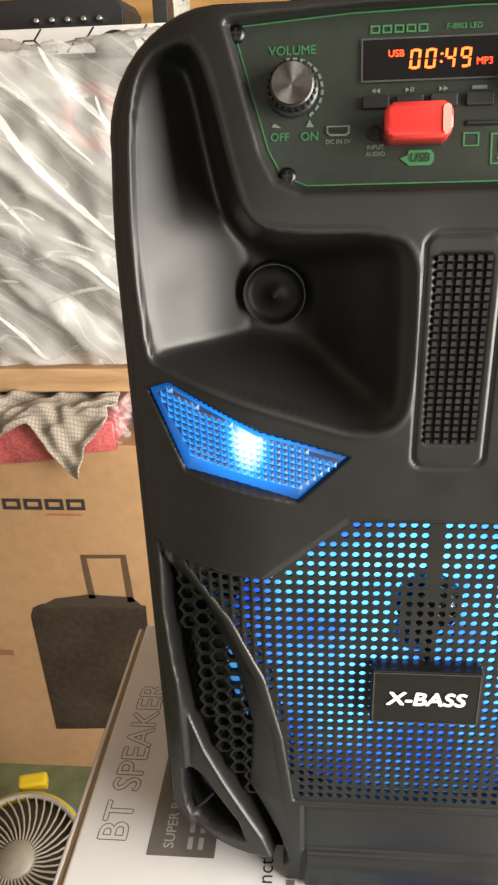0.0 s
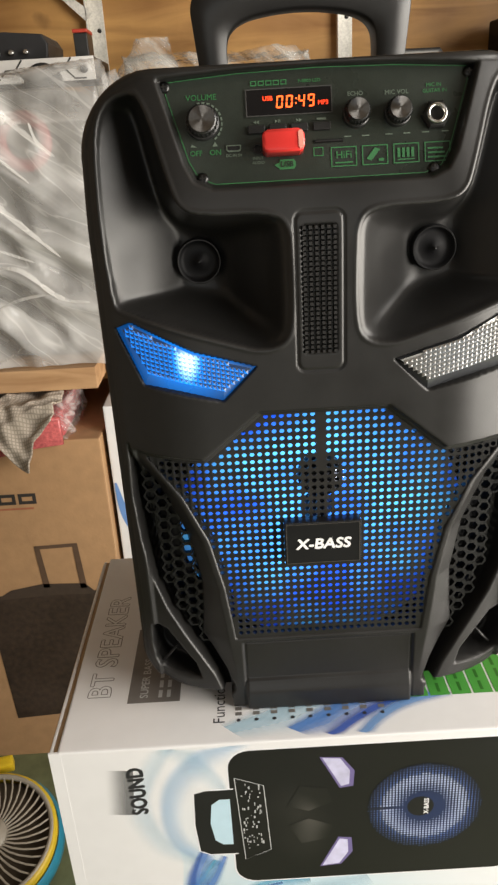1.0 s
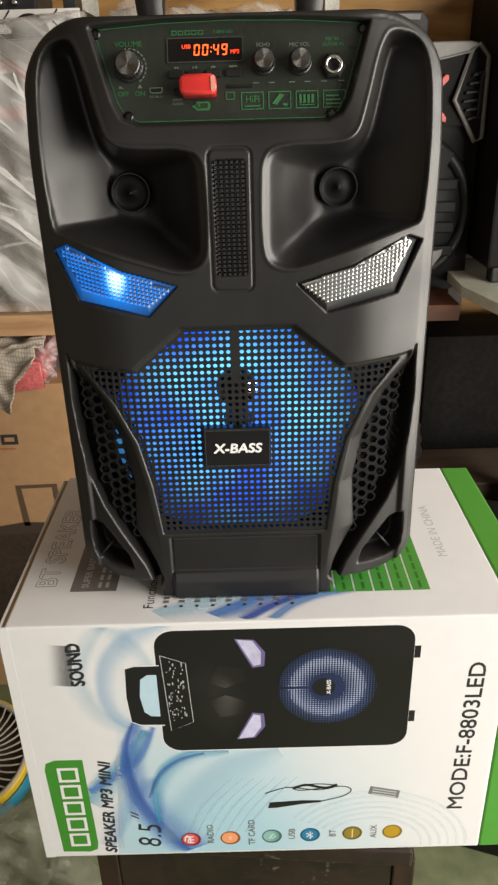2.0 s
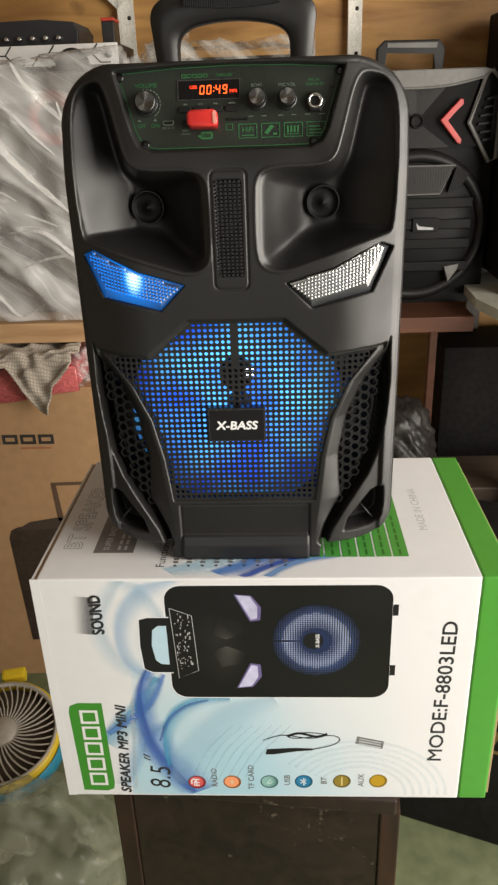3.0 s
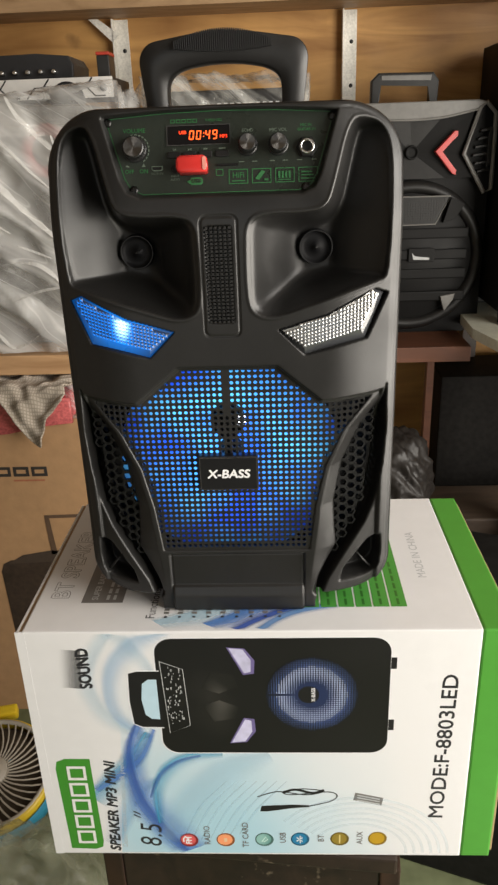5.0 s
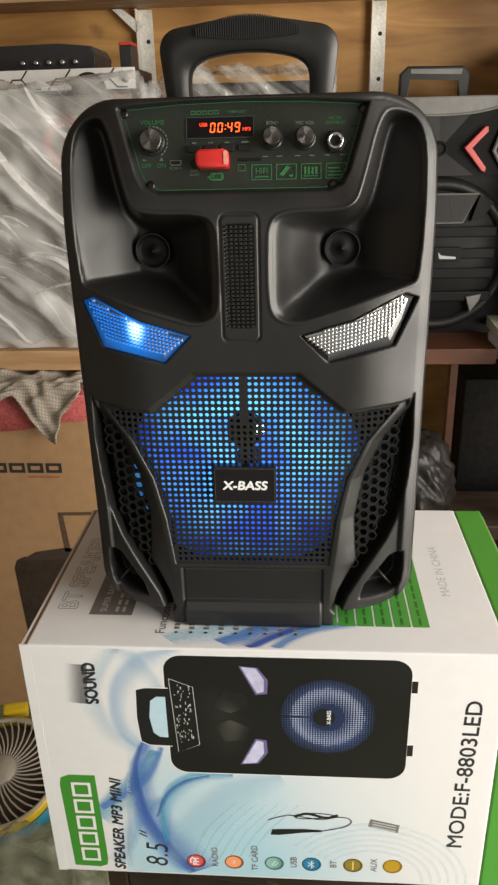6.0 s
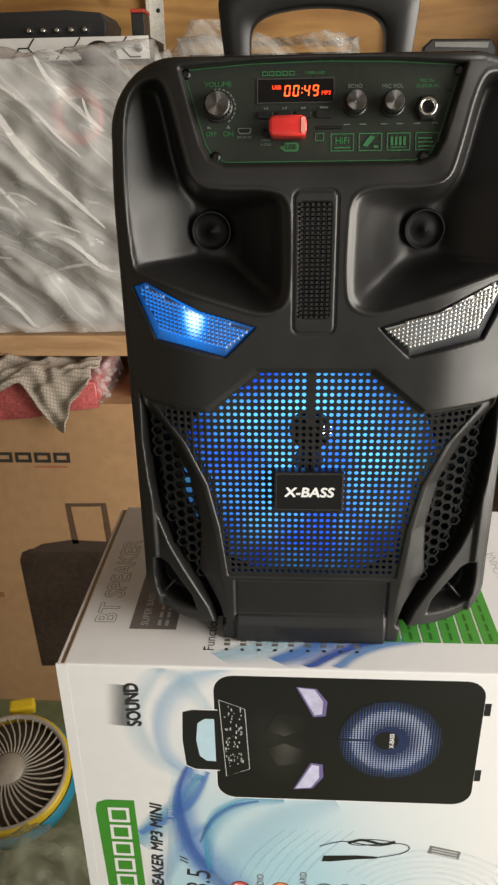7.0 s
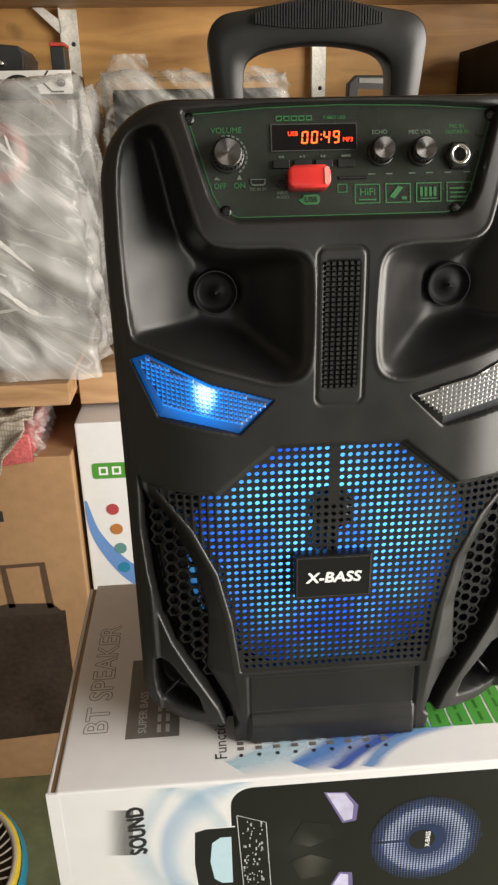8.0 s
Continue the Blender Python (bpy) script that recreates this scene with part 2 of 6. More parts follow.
def lathe_bm(profile, n=32, bm=None, at=(0, 0, 0)):
    """Turns (radius, y) pairs round the y axis."""
    b = bm or bmesh.new()
    rings = []
    for r, y in profile:
        if r < 1e-6:
            rings.append([b.verts.new((at[0], at[1] + y, at[2]))])
        else:
            rings.append([b.verts.new((at[0] + r * math.cos(2 * math.pi * k / n), at[1] + y, at[2] + r * math.sin(2 * math.pi * k / n))) for k in range(n)])
    for a, c in zip(rings, rings[1:]):
        for k in range(n):
            q = [a[k % len(a)], a[(k + 1) % len(a)], c[(k + 1) % len(c)], c[k % len(c)]]
            q = list(dict.fromkeys(q))
            if len(q) > 2:
                b.faces.new(q)
    return b


def strip_bm(line, widths, y=0.0, bm=None):
    """A flat ribbon along (x, z) points."""
    b = bm or bmesh.new()
    prev = None
    for i, (x, z) in enumerate(line):
        a, c = line[max(0, i - 1)], line[min(len(line) - 1, i + 1)]
        d = Vector((c[0] - a[0], c[1] - a[1])).normalized()
        w = widths[i] / 2 if isinstance(widths, (list, tuple)) else widths / 2
        cur = (b.verts.new((x - d.y * w, y, z + d.x * w)), b.verts.new((x + d.y * w, y, z - d.x * w)))
        if prev:
            b.faces.new((prev[0], prev[1], cur[1], cur[0]))
        prev = cur
    return b


def ribbon_mesh(name, line, widths, place):
    """A ribbon along (x, z) points with its width mapped from 0 to 1; place() puts a point in space."""
    ws = np.interp(np.linspace(0, 1, len(line)), np.linspace(0, 1, len(widths)), widths).tolist()
    verts = []
    for i, (x, z) in enumerate(line):
        a, c = line[max(0, i - 1)], line[min(len(line) - 1, i + 1)]
        d = Vector((c[0] - a[0], c[1] - a[1])).normalized()
        verts += [place(x - d.y * ws[i] / 2, z + d.x * ws[i] / 2), place(x + d.y * ws[i] / 2, z - d.x * ws[i] / 2)]
    me = bpy.data.meshes.new(name)
    me.from_pydata(verts, [], [(2 * i, 2 * i + 1, 2 * i + 3, 2 * i + 2) for i in range(len(line) - 1)])
    uv = me.uv_layers.new(name="across")
    for i in range(len(line) - 1):
        for k, (u, v) in enumerate(((0, i), (1, i), (1, i + 1), (0, i + 1))):
            uv.data[4 * i + k].uv = (u, v / (len(line) - 1))
    return me


def tube_bm(line, r, n=8, bm=None, closed=False):
    b = bm or bmesh.new()
    pts = [Vector(p) for p in line]
    rings = []
    for i, p in enumerate(pts):
        a = pts[i - 1] if (i or closed) else p
        c = pts[(i + 1) % len(pts)] if (i < len(pts) - 1 or closed) else p
        d = (c - a).normalized()
        s = d.cross(Vector((0.31, 0.22, 0.93))).normalized()
        t = d.cross(s)
        rings.append([b.verts.new(p + r * (math.cos(2 * math.pi * k / n) * s + math.sin(2 * math.pi * k / n) * t)) for k in range(n)])
    pairs = list(zip(rings, rings[1:])) + ([(rings[-1], rings[0])] if closed else [])
    for a, c in pairs:
        for k in range(n):
            b.faces.new((a[k], a[(k + 1) % n], c[(k + 1) % n], c[k]))
    if not closed:
        b.faces.new(rings[0][::-1])
        b.faces.new(rings[-1])
    return b


def smooth_line(pts, n=10):
    """Points along a Catmull-Rom curve."""
    out = []
    p = [pts[0], *pts, pts[-1]]
    for i in range(1, len(p) - 2):
        for k in range(n):
            t = k / n
            out.append(tuple(0.5 * (2 * b + (c - a) * t + (2 * a - 5 * b + 4 * c - d) * t * t + (3 * b - a - 3 * c + d) * t ** 3) for a, b, c, d in zip(p[i - 1], p[i], p[i + 1], p[i + 2])))
    return out + [tuple(pts[-1])]


def words(name, text, size, m, material, parent, bold=0.0, slant=0.0, stretch=1.0, align="CENTER", thick=0.0, label=""):
    """Lettering as a mesh; m puts it in the parent's space, read along its x with y up."""
    cu = bpy.data.curves.new(name, "FONT")
    cu.body, cu.size, cu.shear, cu.align_x, cu.align_y = text, size, slant, align, "CENTER"
    cu.resolution_u, cu.extrude = 3, thick
    tmp = new(name, cu)
    bpy.context.view_layer.update()
    me = bpy.data.meshes.new_from_object(tmp.evaluated_get(bpy.context.evaluated_depsgraph_get()))
    bpy.data.objects.remove(tmp)
    bpy.data.curves.remove(cu)
    me.transform(m @ Matrix.Diagonal((stretch, 1, 1, 1)))
    me.materials.clear()
    if bold > 0:
        # a heavier face: the outline laid down again, a hair to each side
        vs, fs = [v.co.copy() for v in me.vertices], [tuple(p.vertices) for p in me.polygons]
        av, af = list(vs), list(fs)
        for k, (dx, dy) in enumerate(((1, 0.4), (-1, -0.4), (0.4, -1), (-0.4, 1))):
            shift = m.to_3x3() @ Vector((dx * bold, dy * bold, 0.000006 * (k + 1)))
            af += [tuple(i + len(av) for i in f) for f in fs]
            av += [v + shift for v in vs]
        bpy.data.meshes.remove(me)
        me = bpy.data.meshes.new(name)
        me.from_pydata(av, [], af)
    return link_mesh(name, me, material, parent, label)


# ---- room ----
def wall_box(name, box, material, label):
    ob = part(name, box_bm(*box), material, None)
    return tagged(ob, label, "wall", kind="structure")


tagged(part("floor", box_bm(-1.7, 1.6, -2.5, 1.66, FLOOR - 0.1, FLOOR), CONCRETE, None), "worn green painted concrete floor", "floor", kind="structure")
tagged(part("ceiling", box_bm(-1.7, 1.6, -2.5, 1.66, 2.3, 2.4), PLASTER, None), "plain plaster ceiling", "ceiling", kind="structure")
wall_box("wall_north", (-1.6, 1.5, 1.56, 1.66, FLOOR, 2.3), WALL, "orange-brown plywood back wall with knots and stains")
wall_box("wall_west", (-1.7, -1.6, -2.4, 1.66, FLOOR, 2.3), PLASTER, "plain plaster side wall")
bm = box_bm(1.5, 1.6, -2.4, -1.4, FLOOR, 2.3)
box_bm(1.5, 1.6, 0.32, 1.66, FLOOR, 2.3, bm=bm)
box_bm(1.5, 1.6, -1.4, 0.32, 2.2, 2.3, bm=bm)
tagged(part("wall_east", bm, PLASTER, None), "plain plaster wall with a wide doorway", "wall", kind="structure")
bm = box_bm(-1.7, -0.85, -2.5, -2.4, FLOOR, 2.3)
box_bm(0.45, 1.6, -2.5, -2.4, FLOOR, 2.3, bm=bm)
box_bm(-0.85, 0.45, -2.5, -2.4, 1.85, 2.3, bm=bm)
tagged(part("wall_south", bm, PLASTER, None), "plain plaster wall with a doorway", "wall", kind="structure")


def shelf(label, box, material, extra=()):
    t = thing("shelf", (0, 0, box[4]), label, "shelf", "shelves on the back wall", "structure")
    x0, x1, y0, y1, z0, z1 = box
    part("board", box_bm(x0, x1, y0, y1, 0, z1 - z0, 0.0015), material, t)
    for b in extra:
        part("post", box_bm(b[0], b[1], b[2], b[3], b[4] - z0, b[5] - z0, 0.001), material, t)
    return t


shelf("thick raw timber shelf with a pale sawn front edge", (-1.6, -0.185, 0.955, 1.56, 0.692, 0.735), SHELF, [(-0.235, -0.187, 1.35, 1.40, FLOOR, 0.692)])
shelf("raw timber shelf board set further back", (-0.181, 0.24, 1.05, 1.56, 0.66, 0.725), SHELF)
shelf("red-brown painted timber shelf", (0.25, 0.645, 1.17, 1.56, 0.635, 0.672), SHELF_RED, [(0.56, 0.578, 1.25, 1.28, FLOOR, 0.635)])
shelf("dark timber shelf overhead", (-1.6, 1.5, 1.40, 1.56, 1.435, 1.47), wood_mat("overhead_plank", (0.20, 0.115, 0.05), (0.48, 0.31, 0.17), (2, 9, 9), 3))

# ---- the party speaker ----
SPK = (0.1485, 0.030, 0.740)


def sd_poly(U, W, pts):
    """Signed distance to a polygon, negative inside."""
    d = np.full(U.shape, 1e9)
    inside = np.zeros(U.shape, bool)
    n = len(pts)
    for i in range(n):
        (ax, ay), (bx, by) = pts[i], pts[(i + 1) % n]
        ex, ey = bx - ax, by - ay
        px, py = U - ax, W - ay
        t = np.clip((px * ex + py * ey) / (ex * ex + ey * ey), 0, 1)
        d = np.minimum(d, np.hypot(px - t * ex, py - t * ey))
        inside ^= ((ay > W) != (by > W)) & (U < (bx - ax) * (W - ay) / ((by - ay) if by != ay else 1e-12) + ax)
    return np.where(inside, -d, d)


def sd_line(U, W, pts):
    d = np.full(U.shape, 1e9)
    for (ax, ay), (bx, by) in zip(pts, pts[1:]):
        ex, ey = bx - ax, by - ay
        t = np.clip(((U - ax) * ex + (W - ay) * ey) / (ex * ex + ey * ey), 0, 1)
        d = np.minimum(d, np.hypot(U - ax - t * ex, W - ay - t * ey))
    return d


def sd_round(U, W, x0, x1, z0, z1, r):
    qx, qz = np.abs(U - (x0 + x1) / 2) - (x1 - x0) / 2 + r, np.abs(W - (z0 + z1) / 2) - (z1 - z0) / 2 + r
    return np.hypot(np.maximum(qx, 0), np.maximum(qz, 0)) + np.minimum(np.maximum(qx, qz), 0) - r


def ss(x):
    t = np.clip(x, 0, 1)
    return t * t * (3 - 2 * t)


HW, TOP = 0.1365, 0.4325
PANEL_EDGE = [(-0.0885, 0.4265), (-0.045, 0.4295), (0.0, 0.4305), (0.045, 0.4295), (0.0885, 0.4265), (0.0755, 0.383), (0.0705, 0.374), (0.061, 0.370), (-0.061, 0.370), (-0.0705, 0.374), (-0.0755, 0.383)]
EYE_LENS = [(0.1262, 0.2922), (0.1165, 0.2962), (0.0790, 0.2782), (0.0415, 0.2672), (0.0630, 0.2458), (0.1115, 0.2565)]
EYE_WINDOW = [(0.1215, 0.2918), (0.1160, 0.2945), (0.0790, 0.2768), (0.0450, 0.2670), (0.0622, 0.2545), (0.1070, 0.2655)]
MASK_EDGE = [(-0.145, 0.219), (-0.118, 0.2105), (-0.079, 0.2070), (-0.042, 0.2380), (0.040, 0.2380), (0.077, 0.2070), (0.118, 0.2105), (0.145, 0.219), (0.145, -0.02), (-0.145, -0.02)]
RIB = [(0.1300, 0.218), (0.1190, 0.2025), (0.1020, 0.178), (0.0870, 0.145), (0.0795, 0.107), (0.0785, 0.080), (0.0785, 0.062), (0.0745, 0.044), (0.0680, 0.012), (0.066, 0.0)]
SLIT = [(0.1275, 0.2155), (0.1262, 0.2025), (0.1243, 0.178), (0.1222, 0.145), (0.1165, 0.107), (0.1095, 0.087), (0.0985, 0.067), (0.0885, 0.050), (0.0790, 0.033), (0.0740, 0.018)]
SLIT_Z, SLIT_X = [p[1] for p in SLIT][::-1], [p[0] for p in SLIT][::-1]
RIBW = [0.007, 0.0085, 0.012, 0.0125, 0.0140, 0.0185, 0.0225, 0.019, 0.013, 0.012]
LOW = 0.016


def rounder(pts, times=2):
    """Cuts the corners of a closed outline, so that it runs round them."""
    for _ in range(times):
        out = []
        for (ax, az), (bx, bz) in zip(pts, pts[1:] + pts[:1]):
            out += [(0.75 * ax + 0.25 * bx, 0.75 * az + 0.25 * bz), (0.25 * ax + 0.75 * bx, 0.25 * az + 0.75 * bz)]
        pts = out
    return pts


TRI = rounder([(0.1266, 0.0810), (0.1276, 0.044), (0.1225, 0.0335), (0.1120, 0.0290), (0.0880, 0.0275)], 1)
HORN = rounder([(0.0190, 0.296), (0.0225, 0.281), (0.038, 0.2765), (0.060, 0.2835), (0.118, 0.3020), (0.1235, 0.3040), (0.1252, 0.312), (0.1264, 0.335), (0.1272, 0.365), (0.1270, 0.400), (0.1205, 0.4165), (0.1080, 0.4215), (0.0980, 0.4190), (0.0860, 0.3740), (0.0810, 0.3610), (0.0700, 0.3560), (0.030, 0.3560), (0.0200, 0.349), (0.0190, 0.330)])


def rib_x(w):
    """Where the rib's middle runs at height w, and its half width there."""
    zs, xs = [p[1] for p in RIB][::-1], [p[0] for p in RIB][::-1]
    return np.interp(w, zs, xs), np.interp(w, zs, RIBW[::-1]) / 2


def panel_depth(w):
    return 0.0165 + (w - 0.375) * 0.293


def hole_field(U, W):
    """Signed distance of the grille's field of holes, negative inside."""
    x, half = rib_x(W)
    side = np.abs(U) - (x - half)
    return np.maximum.reduce([side, 0.062 - W, sd_poly(U, W, MASK_EDGE) + 0.003])


def hex_field(U, W):
    a = np.abs(U)
    x, half = rib_x(W)
    zs, xs = [p[1] for p in SLIT][::-1], [p[0] for p in SLIT][::-1]
    return np.maximum.reduce([(x + half) - a, a - np.interp(W, zs, xs) + 0.003, 0.06 - W, W - 0.205])


def edge_sweep(A):
    """How far the face bends back towards its sides."""
    t = np.clip((A - 0.072) / 0.0515, 0, 1.3)
    return 0.0140 * np.where(t < 0.75, t * t, 0.5625 + 1.5 * (t - 0.75))


def face_depth(U, W):
    A = np.abs(U)
    r = np.where(W > 0.2, 0.044, 0.032)
    mid, tall = (TOP + LOW) / 2, (TOP - LOW) / 2
    qx, qz = A - HW + r, np.abs(W - mid) - tall + r
    edge = np.hypot(np.maximum(qx, 0), np.maximum(qz, 0)) + np.minimum(np.maximum(qx, qz), 0) - r
    edge = np.minimum(edge, np.maximum(A - 0.0715 - 0.1 * W, np.maximum(-W, W - 0.1)))
    lift = np.clip((W - 0.335) / 0.034, 0, 1)
    base = 0.30 * np.where(W > 0.369, W - 0.352, 0.017 * lift * lift) + edge_sweep(A)
    below = sd_poly(U, W, MASK_EDGE)
    inside = ss((0.1255 - A) / 0.003)
    d = base + (0.004 * ss(-below / 0.0025) + 0.0012 * ss(1 - np.abs(below + 0.001) / 0.0012)) * inside
    # horns
    h = sd_poly(A, W, HORN)
    well = soft_min(soft_min(1.15 * (A - 0.0190), -3.2 * h, 0.032), np.full(A.shape, 0.046), 0.010)
    well = np.clip(soft_min(well, 1.10 * (0.1272 - A), 0.003), 0, 0.046)
    if U.ndim == 2 and U.shape[0] > 50:
        for _ in range(2):
            for axis in (0, 1):
                well = sum(np.roll(well, k, axis) for k in range(-2, 3)) / 5
        well = np.where(h < 0, well, 0) * ss(-h / 0.0014)
    d += well + 0.0015 * ss(-h / 0.0015)
    rt = np.hypot(A - 0.0735, W - 0.325)
    d = d + np.maximum(0, 0.046 - d) * ss((0.0158 - rt) / 0.0018)
    d -= 0.0006 * ss(1 - np.abs(h - 0.0014) / 0.0014)
    # control panel well
    p = sd_poly(U, W, PANEL_EDGE)
    d = np.where(p < 0.001, d + (panel_depth(W) + 0.001 - d) * ss((0.001 - p) / 0.003), d)
    # grille column in the middle
    c = sd_round(U, W, -0.0165, 0.0115, 0.263, 0.3555, 0.005)
    d += 0.0014 * ss(1 - np.abs(c) / 0.0012)
    g = sd_round(U, W, -0.0130, 0.0078, 0.2735, 0.3485, 0.002)
    d += 0.0020 * ss(-g / 0.001)
    # lamp pockets
    e = sd_poly(A, W, EYE_LENS)
    d += 0.010 * ss(-e / 0.0012)
    # ribs, slits, corner triangles, chin
    x, half = rib_x(W)
    inset = np.minimum(0.004, 0.5 * half)
    slope = np.clip((A - x + half - inset) / (2 * half - inset), 0, 1.2) * (A < np.interp(W, SLIT_Z, SLIT_X))
    fall = ss((W - 0.010) / 0.045) * ss((0.214 - W) / 0.035)
    d += 0.0085 * slope * fall
    d += 0.008 * ss((-0.0005 - hole_field(U, W)) / 0.003) + 0.004 * ss((-0.0005 - hex_field(U, W)) / 0.003)
    s = sd_line(A, W, SLIT)
    d += 0.017 * ss((0.0054 * np.clip((0.226 - W) / 0.05, 0.05, 1) - s) / 0.0044)
    d += 0.022 * ss((0.0010 - sd_poly(A, W, TRI)) / 0.0042)
    chin = np.maximum(A - 0.061, W - 0.0585)
    d += 0.0015 * ss(1 - np.abs(chin) / 0.0012)
    d += np.where(chin < 0, 0.002 * ss((W - 0.024) / 0.002), 0)
    d -= np.where(chin < 0, 0.0035 * ss((0.026 - W) / 0.012), 0)
    # rounded rim
    d += 0.0020 * np.clip(1 + edge / 0.0090, 0, 1.1) * ss((A - 0.088) / 0.026)
    k = np.clip(1 + edge / 0.0032, 0, 1)
    d += 0.0032 * (1 - np.sqrt(np.maximum(0, 1 - k * k))) * np.where((W < 0.03) & (A < 0.085), 0.5, 1)
    d += 0.0006 * ss(1 - np.abs(edge + 0.0042) / 0.0008) * (W > 0.02)
    return d, edge


def soft_min(a, b, k):
    """The lesser of two, with a round transition."""
    t = np.clip(0.5 + 0.5 * (b - a) / k, 0, 1)
    return b + (a - b) * t - k * t * (1 - t)


def side_flare(X):
    """The moulding stands a little wider on one side."""
    return 0.0035 * ss((X - 0.095) / 0.034)


def speaker_body(parent):
    step = 0.001
    us, ws = np.arange(-HW, HW + step / 2, step), np.arange(0, TOP + step / 2, step)
    U, W = np.meshgrid(us, ws)
    d, edge = face_depth(U, W)
    # pull the corners of the grid onto the rounded outline
    r = np.where(W > 0.2, 0.044, 0.032)
    cx, cz = np.sign(U) * (HW - r), np.where(W > 0.2, TOP - r, LOW + r)
    out = (edge > 0) & (np.abs(U) > HW - r) & ((W > TOP - r) | (W < LOW + r))
    gone = (edge > 0.0002) & ~out | (out & (np.abs(U) < 0.0731))
    k = np.hypot(U - cx, W - cz)
    X, Z = np.where(out, cx + (U - cx) * r / np.maximum(k, 1e-9), U), np.where(out, cz + (W - cz) * r / np.maximum(k, 1e-9), W)
    d = np.where(out, face_depth(X, Z)[0], d)
    X = X + side_flare(X)
    ny, nx = U.shape
    idx = np.arange(ny * nx).reshape(ny, nx)
    mid_u, mid_w = (U[:-1, :-1] + step / 2), (W[:-1, :-1] + step / 2)
    keep = (hole_field(mid_u, mid_w) > -0.004) & (hex_field(mid_u, mid_w) > -0.004) & ~(out[:-1, :-1] & out[1:, 1:] & out[:-1, 1:] & out[1:, :-1]) & ~(gone[:-1, :-1] | gone[1:, 1:] | gone[:-1, 1:] | gone[1:, :-1])
    faces = np.stack([idx[:-1, :-1], idx[:-1, 1:], idx[1:, 1:], idx[1:, :-1]], -1)[keep]
    verts = np.stack([X, d, Z], -1).reshape(-1, 3)
    used = np.unique(faces)
    remap = np.full(len(verts), -1)
    remap[used] = np.arange(len(used))
    me = bpy.data.meshes.new("front_shell")
    me.from_pydata(verts[used].tolist(), [], remap[faces].tolist())
    link_mesh("front_shell", me, PLASTIC, parent, "moulded satin black plastic front", True)
    # shell behind
    ring = []
    for cx, cz, a, r in ((HW - 0.032, LOW + 0.032, -90, 0.032), (HW - 0.044, TOP - 0.044, 0, 0.044), (0.044 - HW, TOP - 0.044, 90, 0.044), (0.032 - HW, LOW + 0.032, 180, 0.032)):
        ring += [(cx + r * math.cos(radians(a + 9 * k)), cz + r * math.sin(radians(a + 9 * k))) for k in range(11)]
    b = bmesh.new()
    rows = []
    lip = face_depth(np.array([p[0] for p in ring]) * 0.9995, np.array([p[1] for p in ring]))[0].tolist()
    ring = [(px + float(side_flare(px)), pz) for px, pz in ring]
    for off, y, inset in ((-0.0004, 0.0, 0.0), (0.005, 0.031, -0.0006), (0.005, 0.031, 0.0012), (0.009, 0.035, 0.0012), (0.009, 0.035, 0.0), (0.1, 0.19, 0.004), (0.12, 0.212, 0.014)):
        rr = []
        for (px, pz), front in zip(ring, lip):
            q = Vector((px, pz - TOP / 2))
            rr.append(b.verts.new((px * (1 - inset / HW), max(y, front + off), TOP / 2 + q.y * (1 - inset / (TOP / 2)))))
        rows.append(rr)
    for a, c in zip(rows, rows[1:]):
        for k in range(len(a)):
            b.faces.new((a[k], a[(k + 1) % len(a)], c[(k + 1) % len(a)], c[k]))
    b.faces.new(rows[-1])
    part("rear_shell", b, PLASTIC, parent)
    part("chin_block", prism_bm([(-0.0705, 0.0), (0.0705, 0.0), (0.076, 0.05), (-0.076, 0.05)], 0.012, 0.04), PLASTIC, parent)
    for sgn in (-1, 1):
        part("corner_brace", tube_bm([(sgn * 0.1225, 0.021, 0.035), (sgn * 0.1165, 0.0185, 0.043), (sgn * 0.1095, 0.020, 0.051)], 0.0011, 6), PLASTIC, parent, "thin moulded brace in the open corner", True)
    for x in (-0.1, 0.1):
        part("foot", box_bm(x - 0.012, x + 0.012, 0.155, 0.185, 0, LOW + 0.003, 0.003), PLASTIC_DARK, parent, "black rubber foot")


def holed_mesh(name, cells, depth_of, r, thick, material, parent, label="", sides=8, pitch=(0.005, 0.005)):
    """Sheet of cells, each with a hole right through it."""
    verts, faces = [], []
    px, pz = pitch[0] / 2, pitch[1] / 2
    for u, w, holed in cells:
        y = depth_of(u, w)
        n = len(verts)
        verts += [(u - px, y, w - pz), (u + px, y, w - pz), (u + px, y, w + pz), (u - px, y, w + pz)]
        if not holed:
            faces.append((n, n + 1, n + 2, n + 3))
            continue
        for yy, rr in ((y, r), (y + 0.0006, r * 0.9), (y + thick, r * 0.9)):
            verts += [(u + rr * math.cos(radians(22.5 + 45 * k)), yy, w + rr * math.sin(radians(22.5 + 45 * k))) for k in range(8)]
        f, m_, k_ = n + 4, n + 12, n + 20
        # ring point k stands at 22.5 + 45 k degrees; corners at 225, 315, 45, 135
        for c in range(4):
            a0, b0 = (4, 5, 6, 7, 0, 1, 2, 3)[2 * c], (4, 5, 6, 7, 0, 1, 2, 3)[2 * c + 1]
            nxt = (c + 1) % 4
            faces.append((n + c, f + b0, f + a0))
            faces.append((n + c, n + nxt, f + (4, 6, 0, 2)[nxt], f + b0))
        for k in range(8):
            j = (k + 1) % 8
            faces.append((f + k, f + j, m_ + j, m_ + k))
            faces.append((m_ + k, m_ + j, k_ + j, k_ + k))
    me = bpy.data.meshes.new(name)
    me.from_pydata(verts, [], faces)
    return link_mesh(name, me, material, parent, label)


